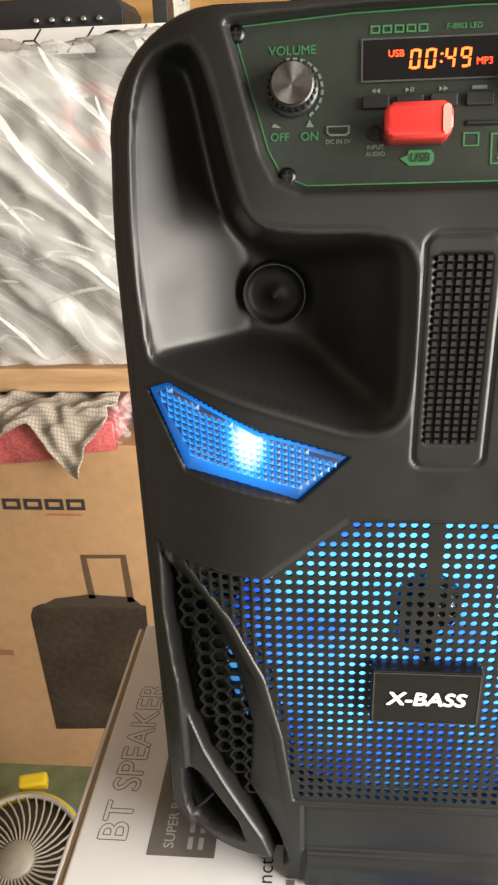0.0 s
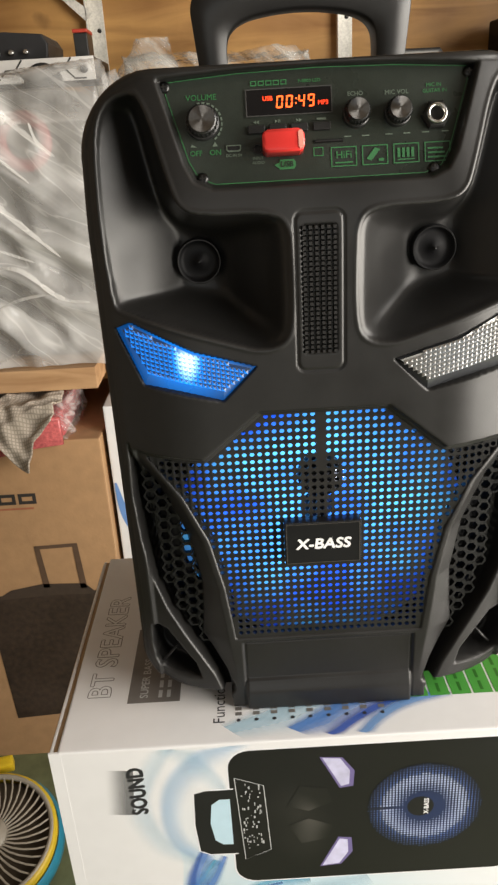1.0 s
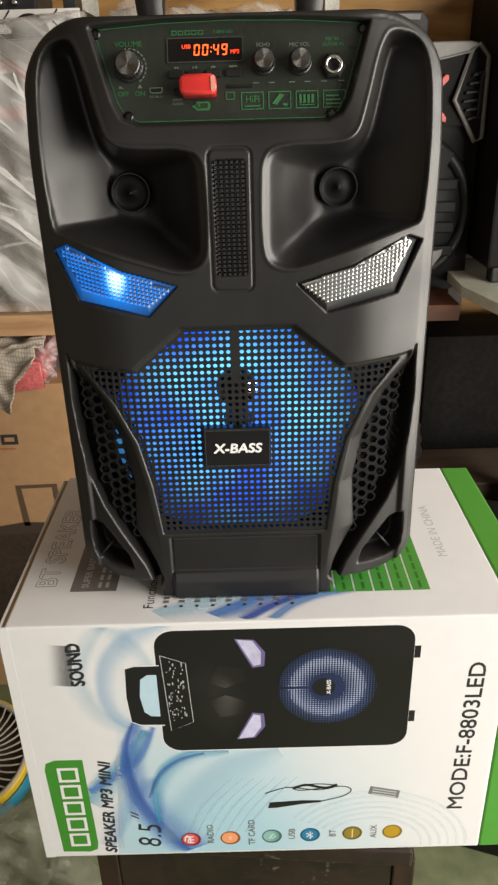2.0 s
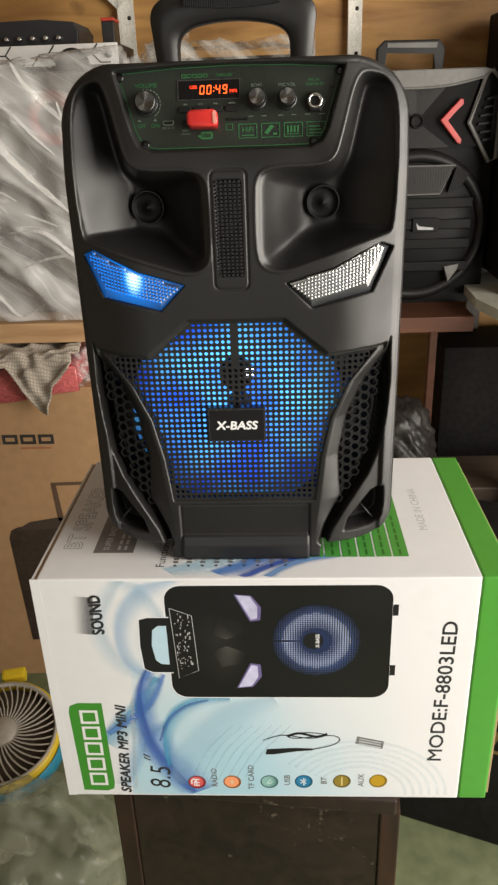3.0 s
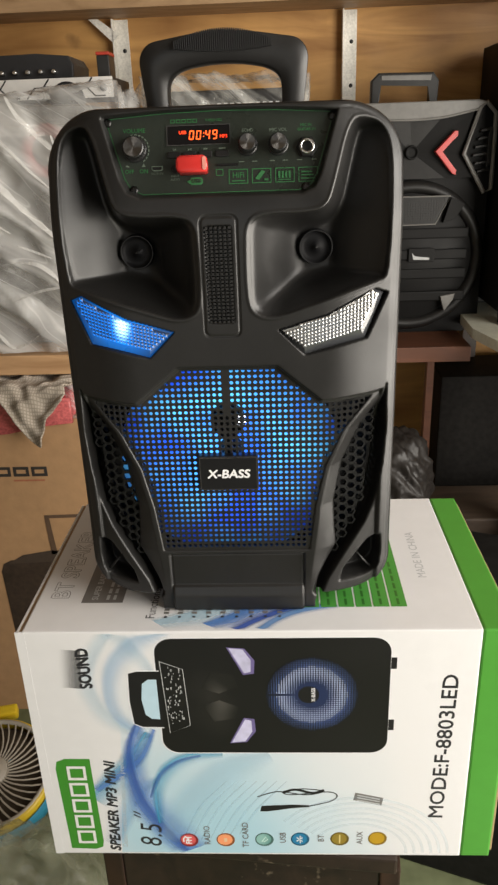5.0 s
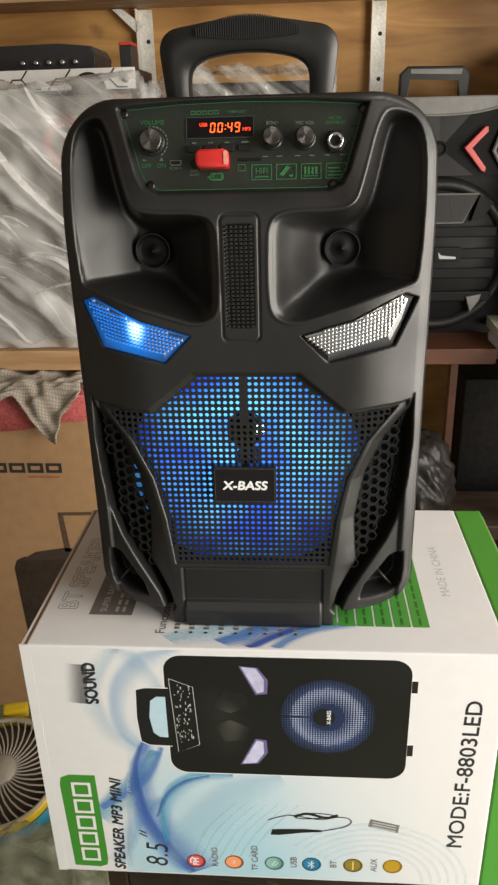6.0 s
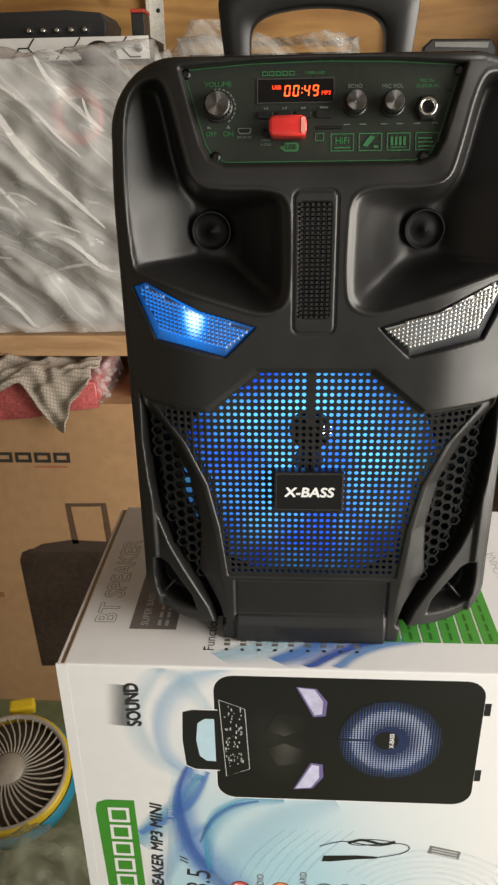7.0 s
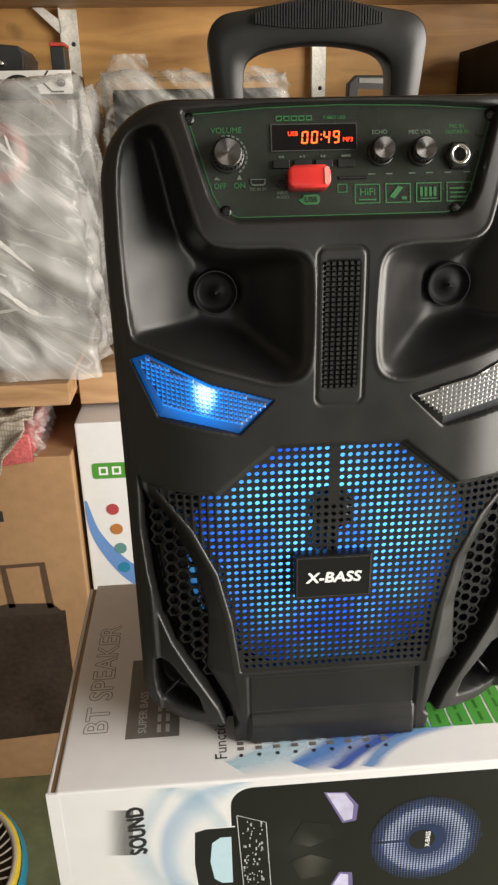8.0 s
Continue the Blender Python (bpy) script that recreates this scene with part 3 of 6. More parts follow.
def speaker_grille(parent):
    pu, pw = 0.00495, 0.00515
    cells = []
    for j in range(48):
        for i in range(-26, 27):
            u, w = -0.003 + i * pu, 0.0625 + j * pw
            s = float(hole_field(np.array(u), np.array(w)))
            if s < (0.0005 if w < 0.212 and abs(u) > 0.05 else 0.006):
                slot = i == 0 and w > 0.196
                cells.append((u, w, s < -0.0022 and not slot))
    g = holed_mesh("grille", cells, lambda u, w: 0.0052 + float(edge_sweep(abs(u))), 0.00175, 0.0012, PLASTIC, parent, "perforated black plastic grille", pitch=(pu, pw))
    # honeycomb at the flanks
    a = 0.0050
    for sgn in (-1, 1):
        verts, faces = [], []
        for j in range(40):
            for i in range(14):
                u, w = 0.066 + i * a * 1.5, 0.055 + j * a * 1.732 + (i % 2) * a * 0.866
                x, half = rib_x(w)
                if u < x + half - 0.004 or u > np.interp(w, SLIT_Z, SLIT_X) - 0.0045 or not 0.058 < w < 0.212:
                    continue
                y = 0.0135 + float(edge_sweep(u))
                n = len(verts)
                for yy, rr in ((y, a * 1.01), (y, a * 0.70), (y + 0.003, a * 0.66)):
                    verts += [(sgn * (u + rr * math.cos(radians(60 * k))), yy, w + rr * math.sin(radians(60 * k))) for k in range(6)]
                for k in range(6):
                    j2 = (k + 1) % 6
                    faces.append((n + k, n + j2, n + 6 + j2, n + 6 + k))
                    faces.append((n + 6 + k, n + 6 + j2, n + 12 + j2, n + 12 + k))
        me = bpy.data.meshes.new("side_mesh")
        me.from_pydata(verts, [], faces)
        link_mesh("side_mesh", me, PLASTIC_DARK, parent, "black plastic honeycomb mesh")
    return g


def led_mat(name, colour, power, centre, reach, floor_level, near=None):
    """A lit diffuser: brightest near its lamp, falling off away from it."""
    m = mat_of(name, (0.04, 0.05, 0.06), 0.22, vary=0.05, emit=colour, emit_power=power)
    nt = m.node_tree
    bs = nt.nodes["Principled BSDF"]
    tc, sub, ln, mr = (nt.nodes.new(k) for k in ("ShaderNodeTexCoord", "ShaderNodeVectorMath", "ShaderNodeVectorMath", "ShaderNodeMapRange"))
    sub.operation, ln.operation = "SUBTRACT", "LENGTH"
    sub.inputs[1].default_value = centre
    nt.links.new(tc.outputs["Object"], sub.inputs[0])
    if near:
        # the lamp stands upright behind its lens, so the spot is taller than wide
        sq, mx, cr = nt.nodes.new("ShaderNodeVectorMath"), nt.nodes.new("ShaderNodeMix"), nt.nodes.new("ShaderNodeMapRange")
        sq.operation, mx.data_type = "MULTIPLY", "RGBA"
        sq.inputs[1].default_value = (1.5, 0.3, 0.75)
        nt.links.new(sub.outputs[0], sq.inputs[0])
        nt.links.new(sq.outputs[0], ln.inputs[0])
        cr.inputs["From Min"].default_value, cr.inputs["From Max"].default_value = reach[0], reach[1] * 0.6
        mx.inputs["A"].default_value, mx.inputs["B"].default_value = (*near, 1), (*colour, 1)
        nt.links.new(ln.outputs["Value"], cr.inputs["Value"])
        nt.links.new(cr.outputs[0], mx.inputs["Factor"])
        nt.links.new(mx.outputs["Result"], bs.inputs["Emission Color"])
    else:
        nt.links.new(sub.outputs[0], ln.inputs[0])
    nt.links.new(ln.outputs["Value"], mr.inputs["Value"])
    mr.interpolation_type = "SMOOTHERSTEP"
    mr.inputs["From Min"].default_value, mr.inputs["From Max"].default_value = reach
    mr.inputs["To Min"].default_value, mr.inputs["To Max"].default_value = power, power * floor_level
    nt.links.new(mr.outputs[0], bs.inputs["Emission Strength"])
    return m


def patchy(m, one, two, scale):
    """Lets the lamp colour wander between two hues across the diffuser."""
    nt = m.node_tree
    tc, ns, mr, mx = (nt.nodes.new(k) for k in ("ShaderNodeTexCoord", "ShaderNodeTexNoise", "ShaderNodeMapRange", "ShaderNodeMix"))
    ns.inputs["Scale"].default_value = scale
    mr.inputs["From Min"].default_value, mr.inputs["From Max"].default_value = 0.38, 0.62
    mx.data_type = "RGBA"
    mx.inputs["A"].default_value, mx.inputs["B"].default_value = (*one, 1), (*two, 1)
    nt.links.new(tc.outputs["Object"], ns.inputs["Vector"])
    nt.links.new(ns.outputs["Fac"], mr.inputs["Value"])
    nt.links.new(mr.outputs[0], mx.inputs["Factor"])
    nt.links.new(mx.outputs["Result"], nt.nodes["Principled BSDF"].inputs["Emission Color"])


def speaker_woofer(parent):
    """The lit cone behind the grille, with its surround, dust cap and the small bridge in front of it."""
    c = (-0.003, 0.0, 0.148)
    glow = led_mat("blue_lit_cone", (0.03, 0.26, 1.0), 1.8, (c[0], 0.03, c[2] + 0.009), (0.038, 0.112), 0.13)
    patchy(glow, (0.015, 0.10, 1.0), (0.12, 0.58, 1.0), 17)
    cone = part("woofer_cone", lathe_bm([(0.010, 0.042), (0.030, 0.037), (0.060, 0.026), (0.086, 0.021), (0.097, 0.020)], 48, at=c), glow, parent, "woofer cone glowing blue from its lamps", True)
    part("surround", lathe_bm([(0.097, 0.020), (0.100, 0.0195), (0.106, 0.022), (0.112, 0.030)], 48, at=c), TWEETER, parent, "black rubber surround", True)
    part("dust_cap", lathe_bm([(0.0, 0.034), (0.006, 0.035), (0.010, 0.038), (0.012, 0.042)], 32, at=c), PLASTIC_DARK, parent, "black dust cap", True)
    b = prism_bm(rounded(-0.0055, -0.0005, 0.155, 0.242, 0.001, 2), 0.0085, 0.0115)
    part("bridge", b, PLASTIC_DARK, parent)
    part("centre_tweeter", lathe_bm([(0.0, 0.012), (0.006, 0.0115), (0.010, 0.013), (0.0115, 0.010), (0.0145, 0.0105), (0.0155, 0.016)], 32, at=(-0.003, 0, 0.186)), PLASTIC_DARK, parent, "small black tweeter behind the grille", True)
    spark = mat_of("white_led", (0.8, 0.8, 0.9), 0.3, emit=(0.8, 0.85, 1.0), emit_power=9)
    for bx, bz in ((0.0069, 0.1912), (0.0119, 0.1912), (0.0069, 0.1860), (0.0119, 0.1860)):
        part("led_bulb", lathe_bm([(0.0, -0.0013), (0.0007, -0.001), (0.0010, 0.0)], 12, at=(bx, 0.0105, bz)), spark, parent, "tiny white lamp", True)
    part("back_plate", prism_bm(rect(-0.125, 0.125, 0.03, 0.245), 0.043, 0.046), PLASTIC_DARK, parent)


def speaker_lamp(parent, sgn, rim, faces4, label):
    """One lamp: a faceted lens with a prism-textured window; faces4 are the materials of a prism's four sides."""
    pts, inner = [(sgn * x, z) for x, z in EYE_LENS], [(sgn * x, z) for x, z in EYE_WINDOW]
    tilt = lambda x: float(edge_sweep(abs(x)))
    b = bmesh.new()
    n = len(pts)
    o = [b.verts.new((x, tilt(x) + 0.003, z)) for x, z in pts]
    o2 = [b.verts.new((x, tilt(x) + 0.009, z)) for x, z in pts]
    n_ = [b.verts.new((x, tilt(x) - 0.0015, z)) for x, z in inner]
    for k in range(n):
        j = (k + 1) % n
        b.faces.new((o[k], o[j], n_[j], n_[k]))
        b.faces.new((o2[k], o2[j], o[j], o[k]))
    b.faces.new(n_).material_index = 1
    lens = part("lamp_lens", b, rim, parent, label)
    lens.data.materials.append(faces4[2])
    verts, faces = [], []
    p = 0.0028
    for j in range(26):
        for i in range(36):
            x, z = 0.040 + i * p, 0.2295 + j * p + 0.26 * i * p
            if float(sd_poly(np.array(x), np.array(z), EYE_WINDOW)) > -0.0002:
                continue
            x *= sgn
            n = len(verts)
            y = tilt(x) - 0.0017
            h = p * 0.47
            k = 0.26 * h * sgn
            verts += [(x - h, y, z - h - k), (x + h, y, z - h + k), (x + h, y, z + h + k), (x - h, y, z + h - k), (x, y - 0.0013, z)]
            faces += [(n, n + 1, n + 4), (n + 1, n + 2, n + 4), (n + 2, n + 3, n + 4), (n + 3, n, n + 4)]
    me = bpy.data.meshes.new("prism_window")
    me.from_pydata(verts, [], faces)
    me_ob = link_mesh("prism_window", me, faces4[0], lens)
    tagged(me_ob, "prism-textured window", kind="stuff")
    for m in faces4[1:]:
        me.materials.append(m)
    me.polygons.foreach_set("material_index", [k % 4 for k in range(len(faces))])


def lit_lamp(parent):
    """The lamp that burns cyan-blue round a white spot."""
    colour, near, spot = (0.0, 0.24, 1.0), (0.60, 0.95, 1.0), (-0.083, 0.0, 0.2755)
    # prism shading is put into the glow: a separate strength for each side
    sides = [led_mat("lit_prism", colour, p, spot, (0.001, 0.020), f, near) for p, f in ((3.8, 0.34), (2.0, 0.14), (0.8, 0.06), (2.8, 0.30))]
    speaker_lamp(parent, -1, led_mat("lit_lens_rim", (0.0, 0.24, 0.95), 0.80, spot, (0.008, 0.042), 0.25), sides, "faceted plastic lamp lens, lit bright cyan-blue")


def pale_lamp(parent):
    """The lamp that is nearly out: silvery prisms in a smoky lens."""
    sides = []
    # the weak glow steps from side to side, shading the prisms by emission
    for p in (0.16, 0.03, 0.0, 0.08):
        m = led_mat("silver_prism", (0.75, 0.85, 1.0), p, (0.080, 0.0, 0.271), (0.002, 0.034), 0.30)
        bs = m.node_tree.nodes["Principled BSDF"]
        bs.inputs["Base Color"].links[0].from_node.inputs[0].default_value = (0.50, 0.50, 0.49)
        bs.inputs["Metallic"].default_value = 1.0
        m.node_tree.links.remove(bs.inputs["Roughness"].links[0])
        bs.inputs["Roughness"].default_value = 0.42
        sides.append(m)
    rim = mat_of("smoky_lens", (0.05, 0.052, 0.056), 0.12, vary=0.1, coat=0.5)
    speaker_lamp(parent, 1, rim, sides, "faceted smoky lamp lens with silvery prisms, barely lit")


def speaker_handle(parent):
    """The carrying handle at the back of the top, with a ribbed grip."""
    outer = smooth_line([(-0.0655, -0.01), (-0.0695, 0.025), (-0.0700, 0.041), (-0.0620, 0.051), (-0.045, 0.0545), (-0.02, 0.058), (0.0, 0.0590), (0.02, 0.058), (0.045, 0.0545), (0.0620, 0.051), (0.0700, 0.041), (0.0695, 0.025), (0.0655, -0.01)], 5)
    inner = smooth_line([(-0.0475, -0.01), (-0.0485, 0.012), (-0.046, 0.024), (-0.036, 0.031), (-0.018, 0.0345), (0.0, 0.0355), (0.018, 0.0345), (0.036, 0.031), (0.046, 0.024), (0.0485, 0.012), (0.0475, -0.01)], 6)
    b = bmesh.new()
    loops = []
    for y, k in ((0.112, 0.0015), (0.1135, 0.0), (0.134, 0.0), (0.136, 0.0015)):
        row_o = [b.verts.new((x * (1 - k * 8), y, TOP + z - k)) for x, z in outer]
        row_i = [b.verts.new((x * (1 + k * 8), y, TOP + z + k)) for x, z in inner[:: 1]]
        loops.append((row_o, row_i))
    for (o1, i1), (o2, i2) in zip(loops, loops[1:]):
        for r1, r2 in ((o1, o2), (i1, i2)):
            for k in range(len(r1) - 1):
                b.faces.new((r1[k], r1[k + 1], r2[k + 1], r2[k]))
    for o, i in (loops[0], loops[-1]):
        no, ni = len(o), len(i)
        for k in range(no - 1):
            a, c = round(k * (ni - 1) / (no - 1)), round((k + 1) * (ni - 1) / (no - 1))
            q = [o[k], o[k + 1], i[c]] + ([i[a]] if a != c else [])
            b.faces.new(q)
    h = part("handle", b, PLASTIC, parent, "black plastic carrying handle with a ribbed grip", True)
    bb = bmesh.new()
    for k in range(46):
        x = -0.040 + k * 0.080 / 45
        top = 0.0572 - 4.2 * x * x
        box_bm(x - 0.0005, x + 0.0005, 0.1085, 0.138, TOP + top - 0.014 + 6 * x * x, TOP + top + 0.0032 - 1.2 * x * x, bm=bb)
    part("grip_rib", bb, PLASTIC, h)


UP = Vector((0, 0.281, 0.9597))
OUT = Vector((0, -0.9597, 0.281))


def on_panel(u, w, lift=0.0):
    """The pose of a mark on the tilted control panel: x across, y up the panel, z out of it."""
    base = Vector((u, panel_depth(w) - 0.0012, w)) + OUT * lift
    return Matrix(((1, UP.x, OUT.x, base.x), (0, UP.y, OUT.y, base.y), (0, UP.z, OUT.z, base.z), (0, 0, 0, 1)))


FACING = Matrix(((1, 0, 0, 0), (0, 0, -1, 0), (0, 1, 0, 0), (0, 0, 0, 1)))


def laid(bm, m):
    """Lays a front-facing shape (x, z, towards -y) onto a pose whose z points out."""
    bm.transform(m @ FACING.inverted())
    return bm


def frame_bm(x0, x1, z0, z1, w, bm=None):
    b = bm or bmesh.new()
    for q in (rect(x0, x1, z0, z0 + w), rect(x0, x1, z1 - w, z1), rect(x0, x0 + w, z0 + w, z1 - w), rect(x1 - w, x1, z0 + w, z1 - w)):
        flat_bm(q, 0, b)
    return b


SEGMENTS = {"0": "abcdef", "1": "bc", "2": "abged", "3": "abgcd", "4": "fgbc", "5": "afgcd", "9": "abcdfg"}


def digit_bm(ch, x, h, bm):
    w, t = h * 0.55, h * 0.13
    bars = {"a": rect(t, w - t, h - t, h), "g": rect(t, w - t, h / 2 - t / 2, h / 2 + t / 2), "d": rect(t, w - t, 0, t),
            "f": rect(0, t, h / 2 + t / 3, h - t / 3), "b": rect(w - t, w, h / 2 + t / 3, h - t / 3), "e": rect(0, t, t / 3, h / 2 - t / 3), "c": rect(w - t, w, t / 3, h / 2 - t / 3)}
    for s_ in SEGMENTS[ch]:
        flat_bm([(x + a + 0.1 * c, c) for a, c in bars[s_]], 0, bm)


def spun_metal():
    """Metal turned on a lathe: its highlight spreads in two fans."""
    m = mat_of("spun_metal_cap", (0.21, 0.205, 0.20), 0.30, 1.0, vary=0.15, scale=60)
    nt = m.node_tree
    tg = nt.nodes.new("ShaderNodeTangent")
    tg.direction_type, tg.axis = "RADIAL", "Y"
    bs = nt.nodes["Principled BSDF"]
    bs.inputs["Anisotropic"].default_value = 0.92
    nt.links.new(tg.outputs[0], bs.inputs["Tangent"])
    return m


SPUN = spun_metal()


def knob(parent, u, w, r, height, label):
    k = part("knob", laid(lathe_bm([(r * 1.12, 0.0), (r * 1.10, -height * 0.35), (r, -height * 0.4), (r * 0.93, -height * 0.92), (r * 0.84, -height), (0.0, -height)], 28), on_panel(u, w)), mat_of("knob_plastic", (0.018, 0.018, 0.018), 0.3), parent, label)
    c = part("cap", lathe_bm([(r * 0.86, -height * 0.97), (r * 0.84, -height * 1.05), (r * 0.3, -height * 1.015), (0.0, -height * 1.01)], 28), SPUN, k, "spun metal cap")
    c.matrix_local = on_panel(u, w) @ FACING.inverted()
    b = bmesh.new()
    for i in range(24):
        a = 2 * math.pi * i / 24
        c_, s_ = math.cos(a), math.sin(a)
        box_bm(r * 0.99 * c_ - 0.0003, r * 0.99 * c_ + 0.0003, -height * 0.9, -height * 0.4, r * 0.99 * s_ - 0.0003, r * 0.99 * s_ + 0.0003, bm=b)
    tagged(part("knurl", laid(b, on_panel(u, w)), PLASTIC_DARK, k), kind="stuff")
    return k


def speaker_panel(parent):
    b = bmesh.new()
    vs = [b.verts.new((x, panel_depth(z) - 0.001, z)) for x, z in PANEL_EDGE]
    b.faces.new(vs)
    panel = part("control_panel", b, PANEL, parent, "dark control panel with green lettering")
    # printed border line
    edge = [(x * 0.972, 0.399 + (z - 0.399) * 0.945) for x, z in PANEL_EDGE]
    b = strip_bm(edge + [edge[0]], 0.0005)
    for v in b.verts:
        v.co.y = panel_depth(v.co.z) - 0.0014
    part("border_line", b, GREEN_INK, panel)
    for u, w in ((-0.0850, 0.4228), (0.0850, 0.4222), (-0.0665, 0.3748), (0.0645, 0.3735)):
        s_ = part("screw", laid(lathe_bm([(0.0034, 0.0), (0.0032, -0.0008), (0.002, -0.0014), (0.0, -0.0015)], 16), on_panel(u, w)), STEEL, panel, "black cross-head screw", True)
        bb = flat_bm(rect(-0.0016, 0.0016, -0.0004, 0.0004), -0.0017)
        flat_bm(rect(-0.0004, 0.0004, -0.0016, 0.0016), -0.00175, bb)
        part("cross", laid(bb, on_panel(u, w)), mat_of("screw_slot", (0.10, 0.10, 0.10), 0.4, 1.0), s_)
    knob(panel, -0.0646, 0.4035, 0.0085, 0.0085, "ribbed volume knob")
    knob(panel, 0.0213, 0.4035, 0.0068, 0.0105, "ribbed echo knob")
    knob(panel, 0.0444, 0.4030, 0.0068, 0.0105, "ribbed microphone knob")
    # dial ticks round the volume knob
    b = bmesh.new()
    for i in range(11):
        a = radians(100 - i * 15)
        ca, sa = math.cos(a), math.sin(a)
        p0, p1, t = 0.0103, 0.0113, 0.0009
        flat_bm([(p0 * ca - t * sa, p0 * sa + t * ca), (p1 * ca - t * sa, p1 * sa + t * ca), (p1 * ca + t * sa, p1 * sa - t * ca), (p0 * ca + t * sa, p0 * sa - t * ca)], 0, b)
    flat_bm([(0.0048, -0.0128), (0.0078, -0.0128), (0.0063, -0.0102)], 0, b)
    flat_bm([(-0.0078, -0.0125), (-0.0040, -0.0128), (-0.0065, -0.0112)], 0, b)
    part("dial_marks", laid(b, on_panel(-0.0646, 0.4035, 0.0003)), GREY_INK, panel)
    for text, u, w, size, ink in (("VOLUME", -0.0646, 0.4165, 0.0044, GREEN_INK), ("OFF", -0.0692, 0.3880, 0.0040, GREEN_INK), ("ON", -0.0583, 0.3880, 0.0042, GREEN_INK),
                                  ("ECHO", 0.0213, 0.4142, 0.0032, GREY_INK), ("MIC VOL", 0.0444, 0.4138, 0.0034, GREY_INK), ("MIC IN", 0.0652, 0.4165, 0.0028, GREEN_INK),
                                  ("GUITAR IN", 0.0657, 0.4135, 0.0028, GREEN_INK), ("DC IN 5V", -0.0480, 0.3860, 0.0022, GREY_INK), ("INPUT", -0.0345, 0.3838, 0.0022, GREY_INK), ("AUDIO", -0.0345, 0.3815, 0.0022, GREY_INK),
                                  ("F-8803 LED", -0.0040, 0.4222, 0.0026, GREEN_INK)):
        words("lettering", text, size, on_panel(u, w, 0.0003), ink, panel, bold=size * 0.012)
    # maker's mark as plain blocks
    b = bmesh.new()
    for i in range(5):
        x = -0.0368 + i * 0.0042
        frame_bm(x, x + 0.0034, -0.0014, 0.0014, 0.0006, b)
    part("maker_mark", laid(b, on_panel(0, 0.4222, 0.0003)), GREEN_INK, panel)
    # display
    disp = part("display", laid(prism_bm(rect(-0.0236, 0.0236, -0.0068, 0.0068), -0.0006, 0.0), on_panel(-0.0158, 0.4122)), mat_of("display_glass", (0.006, 0.006, 0.007), 0.12, vary=0.02), panel, "black display window with lit digits")
    part("display_frame", laid(frame_bm(-0.0242, 0.0242, -0.0074, 0.0074, 0.0006), on_panel(-0.0158, 0.4122, 0.0008)), mat_of("display_edge", (0.05, 0.05, 0.048), 0.4), disp)
    lit = mat_of("lit_segments", (0.4, 0.1, 0.02), 0.4, emit=(1.0, 0.018, 0.006), emit_power=1.8)
    hot = mat_of("lit_digits", (0.5, 0.2, 0.02), 0.4, emit=(1.0, 0.050, 0.012), emit_power=2.6)
    b = bmesh.new()
    for i, ch in enumerate("0049"):
        bd = bmesh.new()
        digit_bm(ch, i * 0.0054 + (0.0014 if i > 1 else 0), 0.0068, bd)
        part("digit", laid(bd, on_panel(-0.0232, 0.4088, 0.0009)), hot, disp, "glowing orange clock digit")
    flat_bm(rect(0.0109, 0.0117, 0.0018, 0.0026), 0, b)
    flat_bm(rect(0.0111, 0.0119, 0.0044, 0.0052), 0, b)
    part("colon", laid(b, on_panel(-0.0232, 0.4088, 0.0009)), hot, disp)
    words("lettering", "USB", 0.0033, on_panel(-0.0277, 0.4140, 0.0009), lit, disp, bold=0.00008)
    words("lettering", "MP3", 0.0033, on_panel(0.0032, 0.4106, 0.0009), lit, disp, bold=0.00008)
    # buttons, sockets, slot
    for i, u in enumerate((-0.0347, -0.0227, -0.0107, 0.0019)):
        part("button", laid(prism_bm(rounded(-0.0048, 0.0048, -0.0022, 0.0022, 0.0006, 3), -0.0018, 0.0, 0.0004), on_panel(u, 0.3985)), PLASTIC_DARK, panel, "small black push button")
        if i == 0:
            q = [[(-0.0016, 0), (0, 0.0009), (0, -0.0009)], [(0, 0), (0.0016, 0.0009), (0.0016, -0.0009)]]
        elif i == 1:
            q = [[(-0.0014, 0.0009), (0, 0), (-0.0014, -0.0009)], rect(0.0003, 0.0007, -0.0009, 0.0009), rect(0.0011, 0.0015, -0.0009, 0.0009)]
        elif i == 2:
            q = [[(-0.0016, 0.0009), (0, 0), (-0.0016, -0.0009)], [(0, 0.0009), (0.0016, 0), (0, -0.0009)]]
        else:
            q = [rect(-0.0026, 0.0026, -0.0006, 0.0006)]
        b = bmesh.new()
        for pts in q:
            flat_bm(pts, 0, b)
        part("button_mark", laid(b, on_panel(u, 0.4024, 0.0003)), GREY_INK, panel)
    part("micro_socket", laid(prism_bm([(-0.0042, -0.0008), (-0.0030, -0.0019), (0.0030, -0.0019), (0.0042, -0.0008), (0.0042, 0.0016), (-0.0042, 0.0016)], -0.0006, 0.0), on_panel(-0.0480, 0.3898)), GREY_INK, panel, "micro charging socket with pale rim")
    part("socket_mouth", laid(prism_bm([(-0.0035, -0.0006), (-0.0027, -0.0013), (0.0027, -0.0013), (0.0035, -0.0006), (0.0035, 0.0010), (-0.0035, 0.0010)], -0.0009, -0.0007), on_panel(-0.0480, 0.3898)), PLASTIC_DARK, panel)
    part("audio_socket", laid(lathe_bm([(0.0030, 0.0), (0.0030, -0.0010), (0.0018, -0.0010), (0.0016, 0.0), (0.0, 0.0)], 18), on_panel(-0.0345, 0.3888)), PLASTIC_DARK, panel, "small black audio socket")
